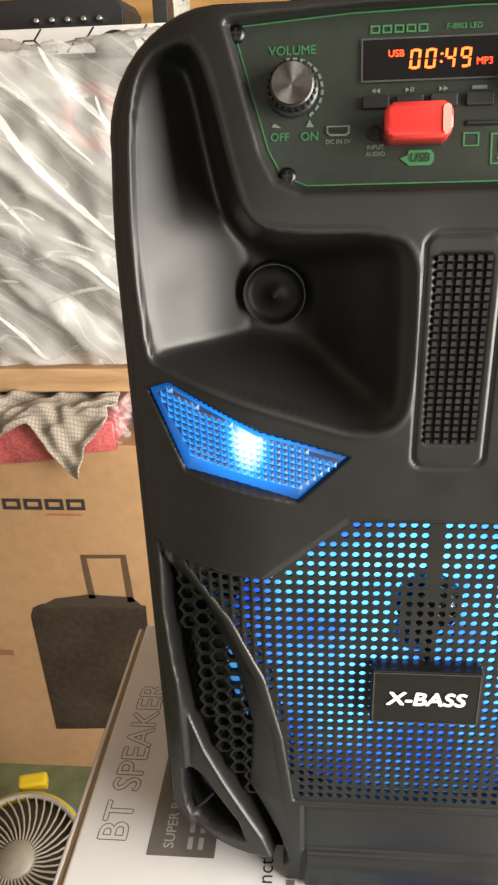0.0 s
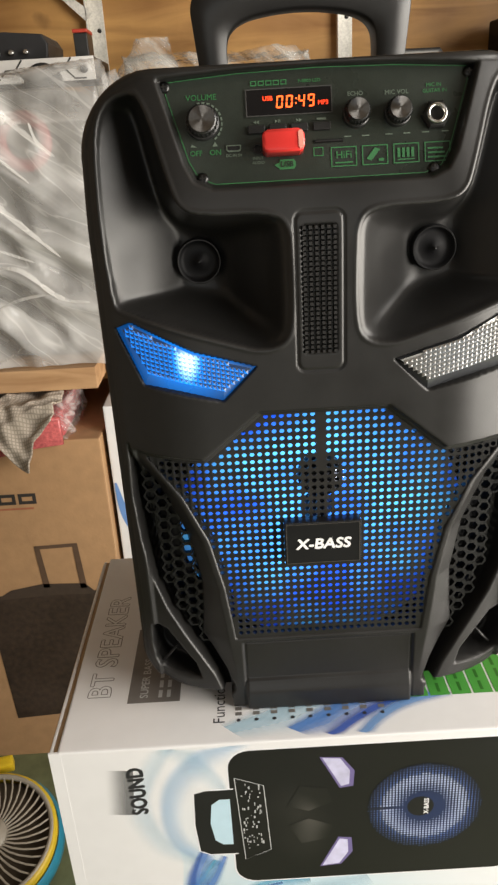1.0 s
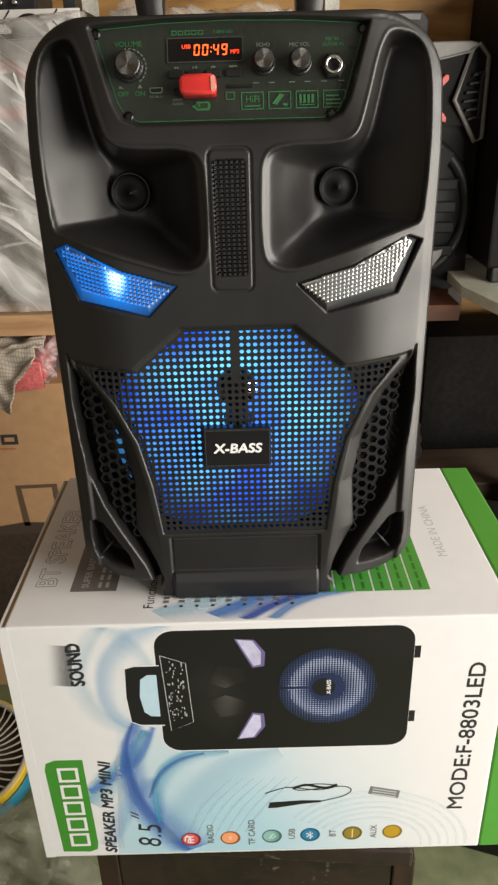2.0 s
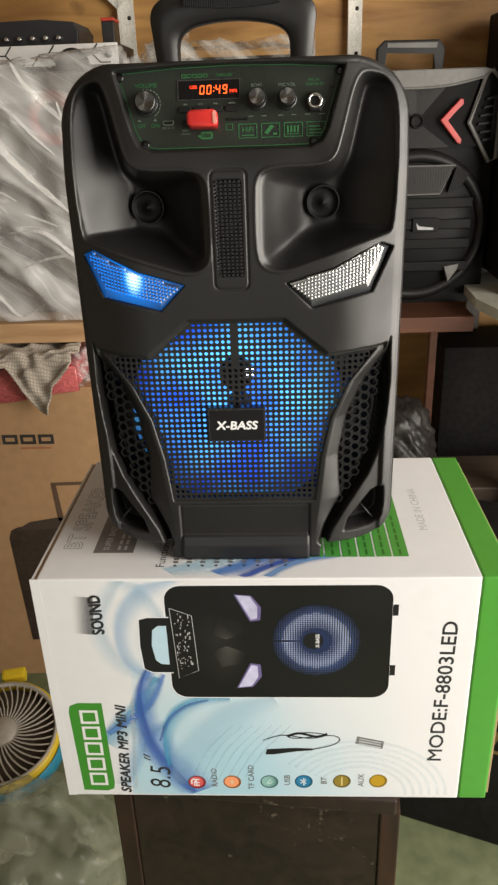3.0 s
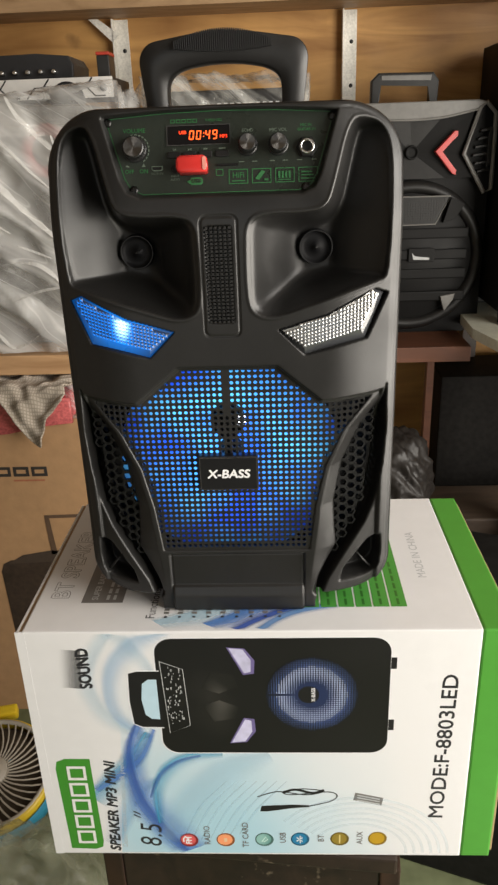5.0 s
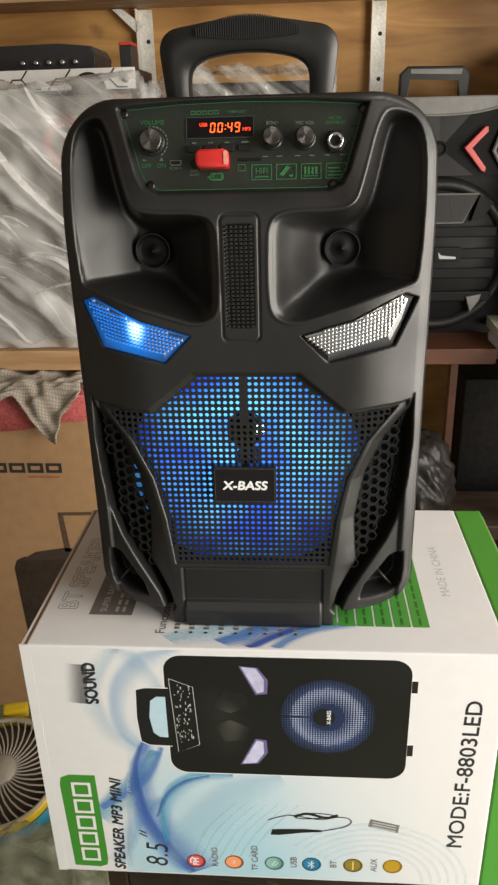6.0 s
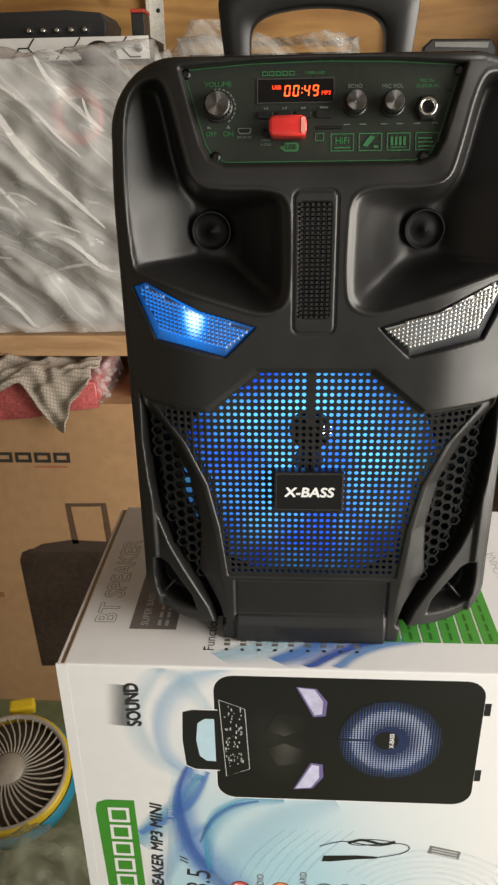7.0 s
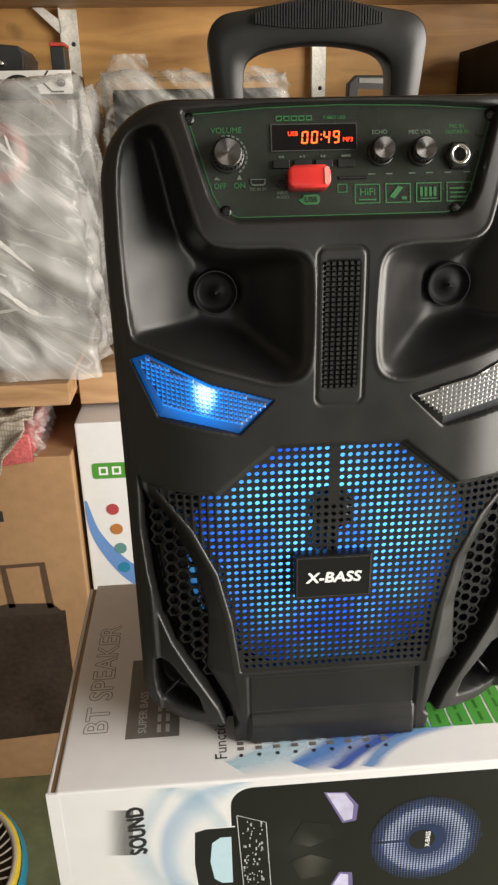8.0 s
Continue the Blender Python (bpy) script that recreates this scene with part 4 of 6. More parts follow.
    part("card_slot", laid(prism_bm(rect(-0.0080, 0.0080, -0.0009, 0.0009), -0.0005, 0.0), on_panel(0.0055, 0.3908)), STEEL, panel, "metal-edged card slot")
    part("slot_mouth", laid(prism_bm(rect(-0.0075, 0.0075, -0.0004, 0.0004), -0.0008, -0.0006), on_panel(0.0055, 0.3908)), PLASTIC_DARK, panel)
    jack = part("jack_socket", laid(lathe_bm([(0.0082, 0.0), (0.0082, -0.0022), (0.0070, -0.0034), (0.0056, -0.0034)], 6), on_panel(0.0658, 0.4008)), PLASTIC_DARK, panel, "black jack socket with a chrome ring")
    part("jack_ring", laid(lathe_bm([(0.0058, -0.0030), (0.0057, -0.0050), (0.0050, -0.0056), (0.0040, -0.0052), (0.0036, -0.0030), (0.0034, 0.0)], 28), on_panel(0.0658, 0.4008)), CHROME, jack, "chrome ring", True)
    part("jack_hole", laid(lathe_bm([(0.0036, -0.0008), (0.0, -0.0008)], 20), on_panel(0.0658, 0.4008)), PLASTIC_DARK, jack)
    # little icon boxes
    for i in range(4):
        u = 0.0137 + i * 0.0176
        b = frame_bm(-0.0073, 0.0073, -0.0054, 0.0054, 0.0006)
        if i == 0:
            flat_bm(rect(-0.0050, 0.0050, -0.0036, -0.0028), 0, b)
        elif i == 1:
            flat_bm([(-0.005, -0.002), (-0.002, -0.003), (0.003, 0.003), (0.0, 0.004)], 0, b)
            flat_bm(rect(0.002, 0.005, -0.0035, -0.0020), 0, b)
        elif i == 2:
            for k in range(4):
                flat_bm(rect(-0.005 + k * 0.0026, -0.0034 + k * 0.0026, -0.0022, 0.0030), 0, b)
            flat_bm(rect(-0.005, 0.0046, -0.0036, -0.0030), 0, b)
        else:
            for k in range(3):
                flat_bm(rect(-0.0055, 0.0050 - k * 0.001, -0.0034 + k * 0.0024, -0.0024 + k * 0.0024), 0, b)
        part("icon", laid(b, on_panel(u, 0.3822, 0.0003)), GREEN_INK, panel, "small green line icon")
    words("lettering", "HiFi", 0.0056, on_panel(0.0137, 0.3830, 0.0004), GREEN_INK, panel, bold=0.00006)
    b = prism_bm([(-0.0062, 0.0), (-0.0040, -0.0016), (-0.0030, -0.0026), (0.0048, -0.0026), (0.0060, -0.0010), (0.0060, 0.0014), (0.0048, 0.0028), (-0.0030, 0.0028), (-0.0034, 0.0012)], -0.0003, 0.0)
    part("usb_mark", laid(b, on_panel(-0.0195, 0.3798)), GREEN_INK, panel, "green socket mark")
    words("lettering", "USB", 0.0042, on_panel(-0.0188, 0.3798, 0.0007), PANEL, panel, bold=0.0001, slant=0.2)
    part("card_mark", laid(frame_bm(-0.0028, 0.0028, -0.0024, 0.0024, 0.0005), on_panel(-0.0005, 0.3855, 0.0003)), GREEN_INK, panel)
    # columns of ticks under the knobs
    b = bmesh.new()
    for u in (0.0163, 0.0263, 0.0394, 0.0494, 0.0600, 0.0710):
        flat_bm(rect(u - 0.002, u + 0.002, -0.0003, 0.0003), 0, b)
    part("tick_marks", laid(b, on_panel(0, 0.3925, 0.0003)), GREY_INK, panel)


def speaker_badge(parent):
    plate = part("badge", prism_bm(rounded(-0.0290, 0.0222, 0.1270, 0.1590, 0.0012, 3), -0.0022, 0.0062, 0.0008), mat_of("badge_plastic", (0.010, 0.010, 0.011), 0.32), parent, "black badge with white lettering")
    b = bmesh.new()
    for q in (rect(-0.0280, 0.0212, 0.1280, 0.1285), rect(-0.0280, 0.0212, 0.1575, 0.1580), rect(-0.0280, -0.0275, 0.1285, 0.1575), rect(0.0207, 0.0212, 0.1285, 0.1575)):
        flat_bm(q, -0.0025, b)
    part("badge_line", b, mat_of("badge_line", (0.06, 0.055, 0.05), 0.4), plate)
    words("lettering", "X-BASS", 0.0108, Matrix.Translation((-0.0034, -0.0027, 0.1425)) @ FACING, WHITE_INK, plate, bold=0.0004, slant=0.14, stretch=1.06)
    # the middle strip of small square studs
    verts, faces = [], []
    for j in range(26):
        for i in range(6):
            x, z = -0.0113 + i * 0.00348, 0.2750 + j * 0.00288
            n, h, k = len(verts), 0.00130, 0.0009
            verts += [(x - h, 0.0022, z - h), (x + h, 0.0022, z - h), (x + h, 0.0022, z + h), (x - h, 0.0022, z + h), (x - k, -0.0012, z - k), (x + k, -0.0012, z - k), (x + k, -0.0012, z + k), (x - k, -0.0012, z + k)]
            faces += [(n, n + 1, n + 5, n + 4), (n + 1, n + 2, n + 6, n + 5), (n + 2, n + 3, n + 7, n + 6), (n + 3, n, n + 4, n + 7), (n + 4, n + 5, n + 6, n + 7)]
    me = bpy.data.meshes.new("stud_strip")
    me.from_pydata(verts, [], faces)
    link_mesh("stud_strip", me, PLASTIC, parent, "strip of small moulded studs")
    b = prism_bm(rounded(-0.0116, 0.0116, -0.0059, 0.0059, 0.0030, 5), -0.0115, -0.0005, 0.0018, segs=3)
    dongle = part("usb_dongle", laid(b, on_panel(-0.0206, 0.3897)), mat_of("red_gloss_plastic", (0.62, 0.035, 0.03), 0.25, vary=0.05), parent, "glossy red plug-in receiver", True)
    part("dongle_end", laid(prism_bm(rounded(0.0082, 0.0110, -0.0048, 0.0048, 0.0012, 3), -0.0119, -0.0117), on_panel(-0.0206, 0.3897)), mat_of("pale_red_plastic", (0.8, 0.32, 0.26), 0.25), dongle)


RING = mat_of("ring_plastic", (0.03, 0.03, 0.03), 0.22)


def main_speaker():
    t = thing("party_speaker", SPK, "black plastic party speaker with glowing lamps, standing on a printed carton", "speaker")
    speaker_body(t)
    speaker_grille(t)
    speaker_woofer(t)
    lit_lamp(t)
    pale_lamp(t)
    speaker_handle(t)
    speaker_panel(t)
    speaker_badge(t)
    for sgn in (-1, 1):
        at = (sgn * 0.0735, 0.0385, 0.325)
        tw = part("tweeter", lathe_bm([(0.0, 0.0025), (0.0012, 0.0022), (0.0022, 0.0040), (0.0090, 0.0060), (0.0120, 0.0050), (0.0128, 0.0025), (0.0138, 0.0025), (0.0142, 0.006)], 36, at=at), TWEETER, t, "black horn tweeter", True)
        part("tweeter_ring", lathe_bm([(0.0128, 0.0024), (0.0130, 0.0019), (0.0133, 0.0019), (0.0135, 0.0024)], 36, at=at), RING, tw)
        part("phase_plug", lathe_bm([(0.0, -0.0006), (0.0006, -0.0003), (0.0010, 0.0022)], 12, at=at), RING, tw, "", True)
    return t


speaker = main_speaker()

# ---- the printed carton below it ----
WHITE_CARD = mat_of("white_gloss_card", (0.76, 0.755, 0.755), 0.35, vary=0.025, scale=6, bump=0.05, bump_scale=25)
GREEN_CARD = mat_of("green_gloss_card", (0.075, 0.30, 0.04), 0.35, vary=0.04, scale=6)
CX0, CX1, CGX, CD, CZ0, CZ1 = -0.0525, 0.3975, 0.3675, 0.2555, 0.4545, 0.7400


def carton():
    t = thing("printed_carton", ((CX0 + CX1) / 2, CD / 2, CZ0), "glossy white printed speaker carton with a green end band", "carton")
    ox, oy, oz = -(CX0 + CX1) / 2, -CD / 2, -CZ0
    part("carton_body", box_bm(CX0 + ox + 0.0026, CGX + ox, oy, CD + oy, 0, CZ1 + oz - 0.0005, 0.0016), WHITE_CARD, t)
    part("green_end", box_bm(CGX + ox + 0.0002, CX1 + ox, oy, CD + oy, 0, CZ1 + oz - 0.0005, 0.0022), GREEN_CARD, t, "green printed end band")
    part("flap_edge", box_bm(CX0 + ox - 0.0006, CX0 + ox + 0.0024, oy + 0.0018, CD + oy - 0.004, 0.004, CZ1 + oz - 0.0022, 0.0004), CARD_EDGE, t, "raw cardboard flap edge")
    # the end flap stands a little off, so that its raw edge and the seam show from above
    part("front_panel", box_bm(CX0 + ox - 0.0036, CX0 + ox + 0.0052, oy - 0.00008, oy + 0.0016, 0, CZ1 + oz - 0.0010, 0.0), WHITE_CARD, t, "folded white edge of the front")
    part("end_flap", box_bm(CX0 + ox - 0.0034, CX0 + ox - 0.0008, oy + 0.0018, CD + oy - 0.003, 0.004, CZ1 + oz - 0.0022, 0.0009), WHITE_CARD, t, "loose white end flap")
    part("flap_edge", box_bm(CX0 + ox - 0.0042, CX0 + ox - 0.0036, oy + 0.006, CD + oy - 0.006, 0.01, CZ1 + oz - 0.0040, 0.0002), CARD_EDGE, t, "raw cardboard flap edge")
    part("flap_edge", box_bm(CX1 + ox + 0.0002, CX1 + ox + 0.003, oy + 0.004, CD + oy - 0.004, 0.004, CZ1 + oz - 0.006, 0.0008), CARD_EDGE, t, "raw cardboard flap edge")
    return t


main_carton = carton()

# ---- bench below ----
def scuffed(m):
    """Adds small pale chips and scratches to a painted surface."""
    nt = m.node_tree
    bs = nt.nodes["Principled BSDF"]
    src = bs.inputs["Base Color"].links[0].from_socket
    tc, n1, n2, mu, mr, mx = (nt.nodes.new(k) for k in ("ShaderNodeTexCoord", "ShaderNodeTexNoise", "ShaderNodeTexNoise", "ShaderNodeMath", "ShaderNodeMapRange", "ShaderNodeMix"))
    n1.inputs["Scale"].default_value, n1.inputs["Detail"].default_value, n2.inputs["Scale"].default_value = 90, 6, 11
    mu.operation, mx.data_type = "MULTIPLY", "RGBA"
    mr.inputs["From Min"].default_value, mr.inputs["From Max"].default_value = 0.39, 0.47
    for n in (n1, n2):
        nt.links.new(tc.outputs["Object"], n.inputs["Vector"])
    nt.links.new(n1.outputs["Fac"], mu.inputs[0])
    nt.links.new(n2.outputs["Fac"], mu.inputs[1])
    nt.links.new(mu.outputs[0], mr.inputs["Value"])
    nt.links.new(mr.outputs[0], mx.inputs["Factor"])
    nt.links.new(src, mx.inputs["A"])
    mx.inputs["B"].default_value = (0.14, 0.11, 0.075, 1)
    nt.links.new(mx.outputs["Result"], bs.inputs["Base Color"])
    return m


def bench():
    t = thing("wooden_bench", (0.152, 0.16, FLOOR), "old dark wooden bench with a scuffed black front", "bench", turn=-5)
    dark = scuffed(wood_mat("scuffed_black_paint", (0.012, 0.008, 0.006), (0.040, 0.024, 0.016), (3, 3, 3), 9, 0.45))
    brown = wood_mat("worn_brown_wood", (0.012, 0.007, 0.005), (0.052, 0.024, 0.013), (8, 8, 2), 3, 0.5)
    h = CZ0 - FLOOR
    part("top", box_bm(-0.165, 0.165, -0.152, 0.14, h - 0.022, h - 0.0006, 0.003), dark, t)
    part("front_panel", box_bm(-0.135, 0.147, -0.143, -0.130, 0.05, h - 0.0225, 0.002), dark, t, "scuffed black front panel")
    for x in (-0.157, 0.148):
        for y in (-0.145, 0.12):
            part("leg", box_bm(x, x + 0.0216, y, y + 0.0216, 0, h - 0.0225, 0.002), brown, t, "worn brown wooden leg")
    return t


bench()

# ---- what is printed on the carton ----
def card_ink(name, colour, rough=0.35, vary=0.04):
    return mat_of(name, colour, rough, vary=vary, scale=12)


def wash_mat(name, centre, reach, near, far):
    """A printed wash that fades from one colour to another."""
    m = mat_of(name, near, 0.35, vary=0.03)
    nt = m.node_tree
    tc, sub, ln, mr, mx, ns, ad = (nt.nodes.new(k) for k in ("ShaderNodeTexCoord", "ShaderNodeVectorMath", "ShaderNodeVectorMath", "ShaderNodeMapRange", "ShaderNodeMix", "ShaderNodeTexNoise", "ShaderNodeMath"))
    sub.operation, ln.operation, mx.data_type, ad.operation = "SUBTRACT", "LENGTH", "RGBA", "MULTIPLY_ADD"
    sub.inputs[1].default_value = centre
    ns.inputs["Scale"].default_value = 9
    ad.inputs[1].default_value = 0.12
    nt.links.new(tc.outputs["Object"], sub.inputs[0])
    nt.links.new(tc.outputs["Object"], ns.inputs["Vector"])
    nt.links.new(sub.outputs[0], ln.inputs[0])
    nt.links.new(ns.outputs["Fac"], ad.inputs[0])
    nt.links.new(ln.outputs["Value"], ad.inputs[2])
    nt.links.new(ad.outputs[0], mr.inputs["Value"])
    mr.interpolation_type = "SMOOTHSTEP"
    mr.inputs["From Min"].default_value, mr.inputs["From Max"].default_value = reach
    mx.inputs["A"].default_value, mx.inputs["B"].default_value = (*near, 1), (*far, 1)
    nt.links.new(mr.outputs[0], mx.inputs["Factor"])
    nt.links.new(mx.outputs["Result"], nt.nodes["Principled BSDF"].inputs["Base Color"])
    return m


UPWARD = Matrix(((0, -1, 0, 0), (0, 0, -1, 0), (1, 0, 0, 0), (0, 0, 0, 1)))  # reads up the front face
INWARD = Matrix(((0, -1, 0, 0), (1, 0, 0, 0), (0, 0, 1, 0), (0, 0, 0, 1)))  # reads away across the top


def print_front(t):
    ox, oz = -(CX0 + CX1) / 2, -CZ0
    fy = -CD / 2

    def P(pts):
        return [(x + ox, z + oz) for x, z in pts]

    def layer(name, pts, k, ink, label=""):
        return part(name, flat_bm(P(pts), fy - 0.00001 * k), ink, t, label)

    stack = [1.2]

    def up_text(text, x, z, size, ink, k=6, bold=0.0, slant=0.0, stretch=1.0, lean=0.0, align="LEFT"):
        return words("lettering", text, size, Matrix.Translation((x + ox, fy - 0.00001 * k, z + oz)) @ UPWARD @ pose(0, 0, 0, 0, 0, lean), ink, t, bold, slant, stretch, align)

    white = (0.76, 0.755, 0.755)
    wash = wash_mat("pale_blue_wash", (0.110 + ox, fy, 0.470 + oz), (0.08, 0.30), (0.42, 0.64, 0.74), white)
    layer("blue_wash", [(0.015, 0.457), (0.3655, 0.457), (0.3655, 0.52), (0.33, 0.66), (0.27, 0.736), (0.02, 0.736), (0.03, 0.62)], 1, wash, "pale blue printed background")
    blue_d = clear_ink("ice_ink", (0.50, 0.68, 0.78), 0.16)
    def swoosh(line, widths, ink):
        stack[0] += 0.25
        y = fy - 0.00001 * stack[0]
        return link_mesh("wave", ribbon_mesh("wave", smooth_line(line, 10), widths, lambda x, z: (x + ox, y, min(max(z, CZ0 + 0.0012), CZ1 - 0.0030) + oz)), ink, t)

    ice, pale, mid, deep, cyan = (soft_ink("wash_" + n_, c, a_, p_) for n_, c, a_, p_ in (("ice", (0.40, 0.62, 0.76), 0.26, 0.3), ("pale", (0.26, 0.50, 0.76), 0.36, 0.7), ("mid", (0.10, 0.24, 0.64), 0.58, 0.65), ("deep", (0.05, 0.13, 0.48), 0.50, 0.3), ("cyan", (0.06, 0.40, 0.62), 0.48, 0.25)))
    swoosh([(0.036, 0.755), (0.006, 0.705), (0.002, 0.672), (0.018, 0.636), (0.052, 0.612)], [0.016, 0.026, 0.028, 0.024, 0.006], ice)
    swoosh([(0.090, 0.755), (0.040, 0.710), (0.026, 0.675), (0.032, 0.640), (0.060, 0.615)], [0.030, 0.030, 0.022, 0.020, 0.008], pale)
    swoosh([(0.018, 0.755), (0.052, 0.712), (0.064, 0.690), (0.066, 0.660)], [0.026, 0.024, 0.014, 0.004], ice)
    swoosh([(-0.003, 0.530), (0.022, 0.557), (0.042, 0.585), (0.058, 0.620)], [0.034, 0.046, 0.034, 0.014], cyan)
    swoosh([(-0.003, 0.546), (0.024, 0.568), (0.046, 0.590), (0.062, 0.625)], [0.012, 0.018, 0.016, 0.008], mid)
    swoosh([(0.006, 0.470), (0.020, 0.510), (0.040, 0.545), (0.060, 0.560)], [0.024, 0.034, 0.026, 0.010], pale)
    swoosh([(0.051, 0.632), (0.0405, 0.602), (0.0405, 0.566), (0.0510, 0.525), (0.0750, 0.4850), (0.0960, 0.4585)], [0.014, 0.024, 0.036, 0.050, 0.056, 0.048], mid)
    swoosh([(0.045, 0.632), (0.0345, 0.600), (0.0355, 0.560), (0.0450, 0.520), (0.0670, 0.4820), (0.0830, 0.4585)], [0.004, 0.010, 0.014, 0.018, 0.016, 0.012], deep)
    swoosh([(0.060, 0.500), (0.062, 0.545), (0.074, 0.572), (0.096, 0.588), (0.128, 0.592)], [0.008, 0.020, 0.026, 0.022, 0.008], cyan)
    swoosh([(0.052, 0.535), (0.064, 0.564), (0.082, 0.582), (0.106, 0.591)], [0.003, 0.008, 0.008, 0.004], deep)
    swoosh([(0.068, 0.475), (0.092, 0.520), (0.130, 0.565), (0.175, 0.590)], [0.030, 0.060, 0.060, 0.020], ice)
    for i in range(7):
        swoosh([(0.080 + i * 0.010, 0.472 + i * 0.002), (0.100 + i * 0.010, 0.520), (0.130 + i * 0.010, 0.558)], [0.0015, 0.0040, 0.0015], ice)
    for i in range(6):
        r = 0.050 + i * 0.0085
        stack[0] += 0.05
        arc = [(0.262 + r * math.cos(radians(a)), 0.4575 + r * 0.85 * math.sin(radians(a))) for a in range(1, 150, 8)]
        part("arc", strip_bm(P(arc), 0.0030, fy - 0.00001 * stack[0]), blue_d, t)
    # maker's mark: green tile with white blocks
    g = card_ink("logo_green", (0.055, 0.27, 0.03))
    tile = [(-0.030, 0.587), (-0.0385, 0.583), (-0.0405, 0.574), (-0.0380, 0.4625), (-0.0120, 0.4615), (-0.0045, 0.465), (-0.0030, 0.474), (-0.0048, 0.587)]
    layer("logo_tile", tile, 4, g, "green logo tile")
    b = bmesh.new()
    for i in range(5):
        z0 = 0.4700 + i * 0.0222
        for q in (rect(-0.0295, -0.0265, z0, z0 + 0.0185), rect(-0.0265, -0.0133, z0, z0 + 0.0032), rect(-0.0265, -0.0133, z0 + 0.0153, z0 + 0.0185), rect(-0.0133, -0.0103, z0, z0 + 0.0185)):
            flat_bm(P(q), fy - 0.00022, b)
    part("maker_mark", b, card_ink("logo_white", (0.8, 0.8, 0.78)), t)
    up_text("SOUND", 0.0036, 0.6752, 0.0165, BLACK_INK, bold=0.0007, slant=-0.1, stretch=0.80)
    link_mesh("ghost_print", ribbon_mesh("ghost_print", [(-0.0125, 0.6755), (-0.0085, 0.7195)], [0.022, 0.022], lambda x, z: (x + ox, fy - 0.00005, z + oz)), soft_ink("grey_fade", (0.16, 0.16, 0.16), 0.75, 0.97), t, "faded grey print")
    up_text("SPEAKER MP3 MINI", 0.0092, 0.4590, 0.0150, BLACK_INK, bold=0.0006, slant=0.2, stretch=1.0, lean=-2.6)
    up_text("Desain wireless untuk suara musik premium", 0.0195, 0.4650, 0.0072, PALE_PRINT, lean=-3.5)
    up_text("8.5", 0.0480, 0.4655, 0.0320, BLACK_INK, slant=0.12, stretch=0.86, lean=-4)
    part("inch_mark", strip_bm(P([(0.0395, 0.5075), (0.0325, 0.5120)]), 0.0016, fy - 0.00030, strip_bm(P([(0.0395, 0.5120), (0.0325, 0.5165)]), 0.0016, fy - 0.00030)), BLACK_INK, t)
    up_text("MODE:F-8803LED", 0.3395, 0.5080, 0.0205, BLACK_INK, bold=0.0003, stretch=1.17, lean=-1.2)
    # round feature marks
    for x, z, c in ((0.0872, 0.4754, (0.50, 0.04, 0.04)), (0.1254, 0.4761, (0.60, 0.19, 0.05)), (0.1656, 0.4769, (0.13, 0.30, 0.27)), (0.2026, 0.4776, (0.02, 0.20, 0.38)), (0.2433, 0.4784, (0.28, 0.20, 0.03)), (0.2819, 0.4792, (0.50, 0.30, 0.02))):
        rim = layer("feature_mark", circle(x, z, 0.0096, 28), 6, card_ink("mark_rim", tuple(0.45 * v for v in c)), "round printed feature mark")
        part("mark_face", flat_bm(P(circle(x - 0.0006, z + 0.0006, 0.0078, 28)), fy - 0.00035), wash_mat("mark_face", (x - 0.002 + ox, fy, z + 0.002 + oz), (0.055, 0.072), tuple(min(1, 1.35 * v + 0.10) for v in c), c), rim)
    up_text("FM", 0.0872, 0.4754, 0.0085, WHITE_INK, 48, 0.0003, align="CENTER")
    b = strip_bm(P([(0.0815, 0.4730), (0.0815, 0.4780), (0.0842, 0.4815)]), 0.0015, fy - 0.00040)
    part("mark_sign", b, WHITE_INK, t)
    part("mark_sign", flat_bm(P(rect(0.1238, 0.1270, 0.4735, 0.4790)), fy - 0.00040), card_ink("cream_ink", (0.8, 0.55, 0.35)), t)
    part("mark_sign", strip_bm(P([(0.1630, 0.4740), (0.1672, 0.4810), (0.1690, 0.4770), (0.1650, 0.4735)]), 0.0012, fy - 0.00040), card_ink("mint_ink", (0.55, 0.75, 0.68)), t)
    part("mark_sign", strip_bm(P([(0.1990, 0.4750), (0.2050, 0.4800), (0.2026, 0.4830), (0.2026, 0.4720), (0.2050, 0.4750), (0.1990, 0.4805)]), 0.0011, fy - 0.00040), WHITE_INK, t)
    part("mark_sign", flat_bm(P(rect(0.2426, 0.2440, 0.4725, 0.4845)), fy - 0.00040), card_ink("sand_ink", (0.75, 0.62, 0.25)), t)
    for text, x, z in (("RADIO", 0.1066, 0.4690), ("TF CARD", 0.1465, 0.4655), ("USB", 0.1852, 0.4720), ("BT", 0.2245, 0.4740), ("AUX", 0.2640, 0.4710)):
        up_text(text, x, z, 0.0088, GREY_PRINT, 20, 0.0001)
    # the pictured speaker
    halo = layer("picture_halo", rounded(0.0694, 0.2881, 0.5944, 0.7326, 0.017), 3.6, card_ink("halo_white", (0.76, 0.76, 0.78)))
    ink = wash_mat("picture_black", (0.12 + ox, fy, 0.665 + oz), (0.055, 0.11), (0.040, 0.038, 0.034), (0.010, 0.010, 0.010))
    pic = layer("pictured_speaker", rounded(0.0705, 0.2870, 0.5955, 0.7315, 0.016), 4, ink, "printed picture of a black speaker")

    def art(name, pts, k, ink_):
        return part(name, flat_bm(P(pts), fy - 0.00001 * k), ink_, pic)

    black = card_ink("picture_ink", (0.012, 0.012, 0.013))
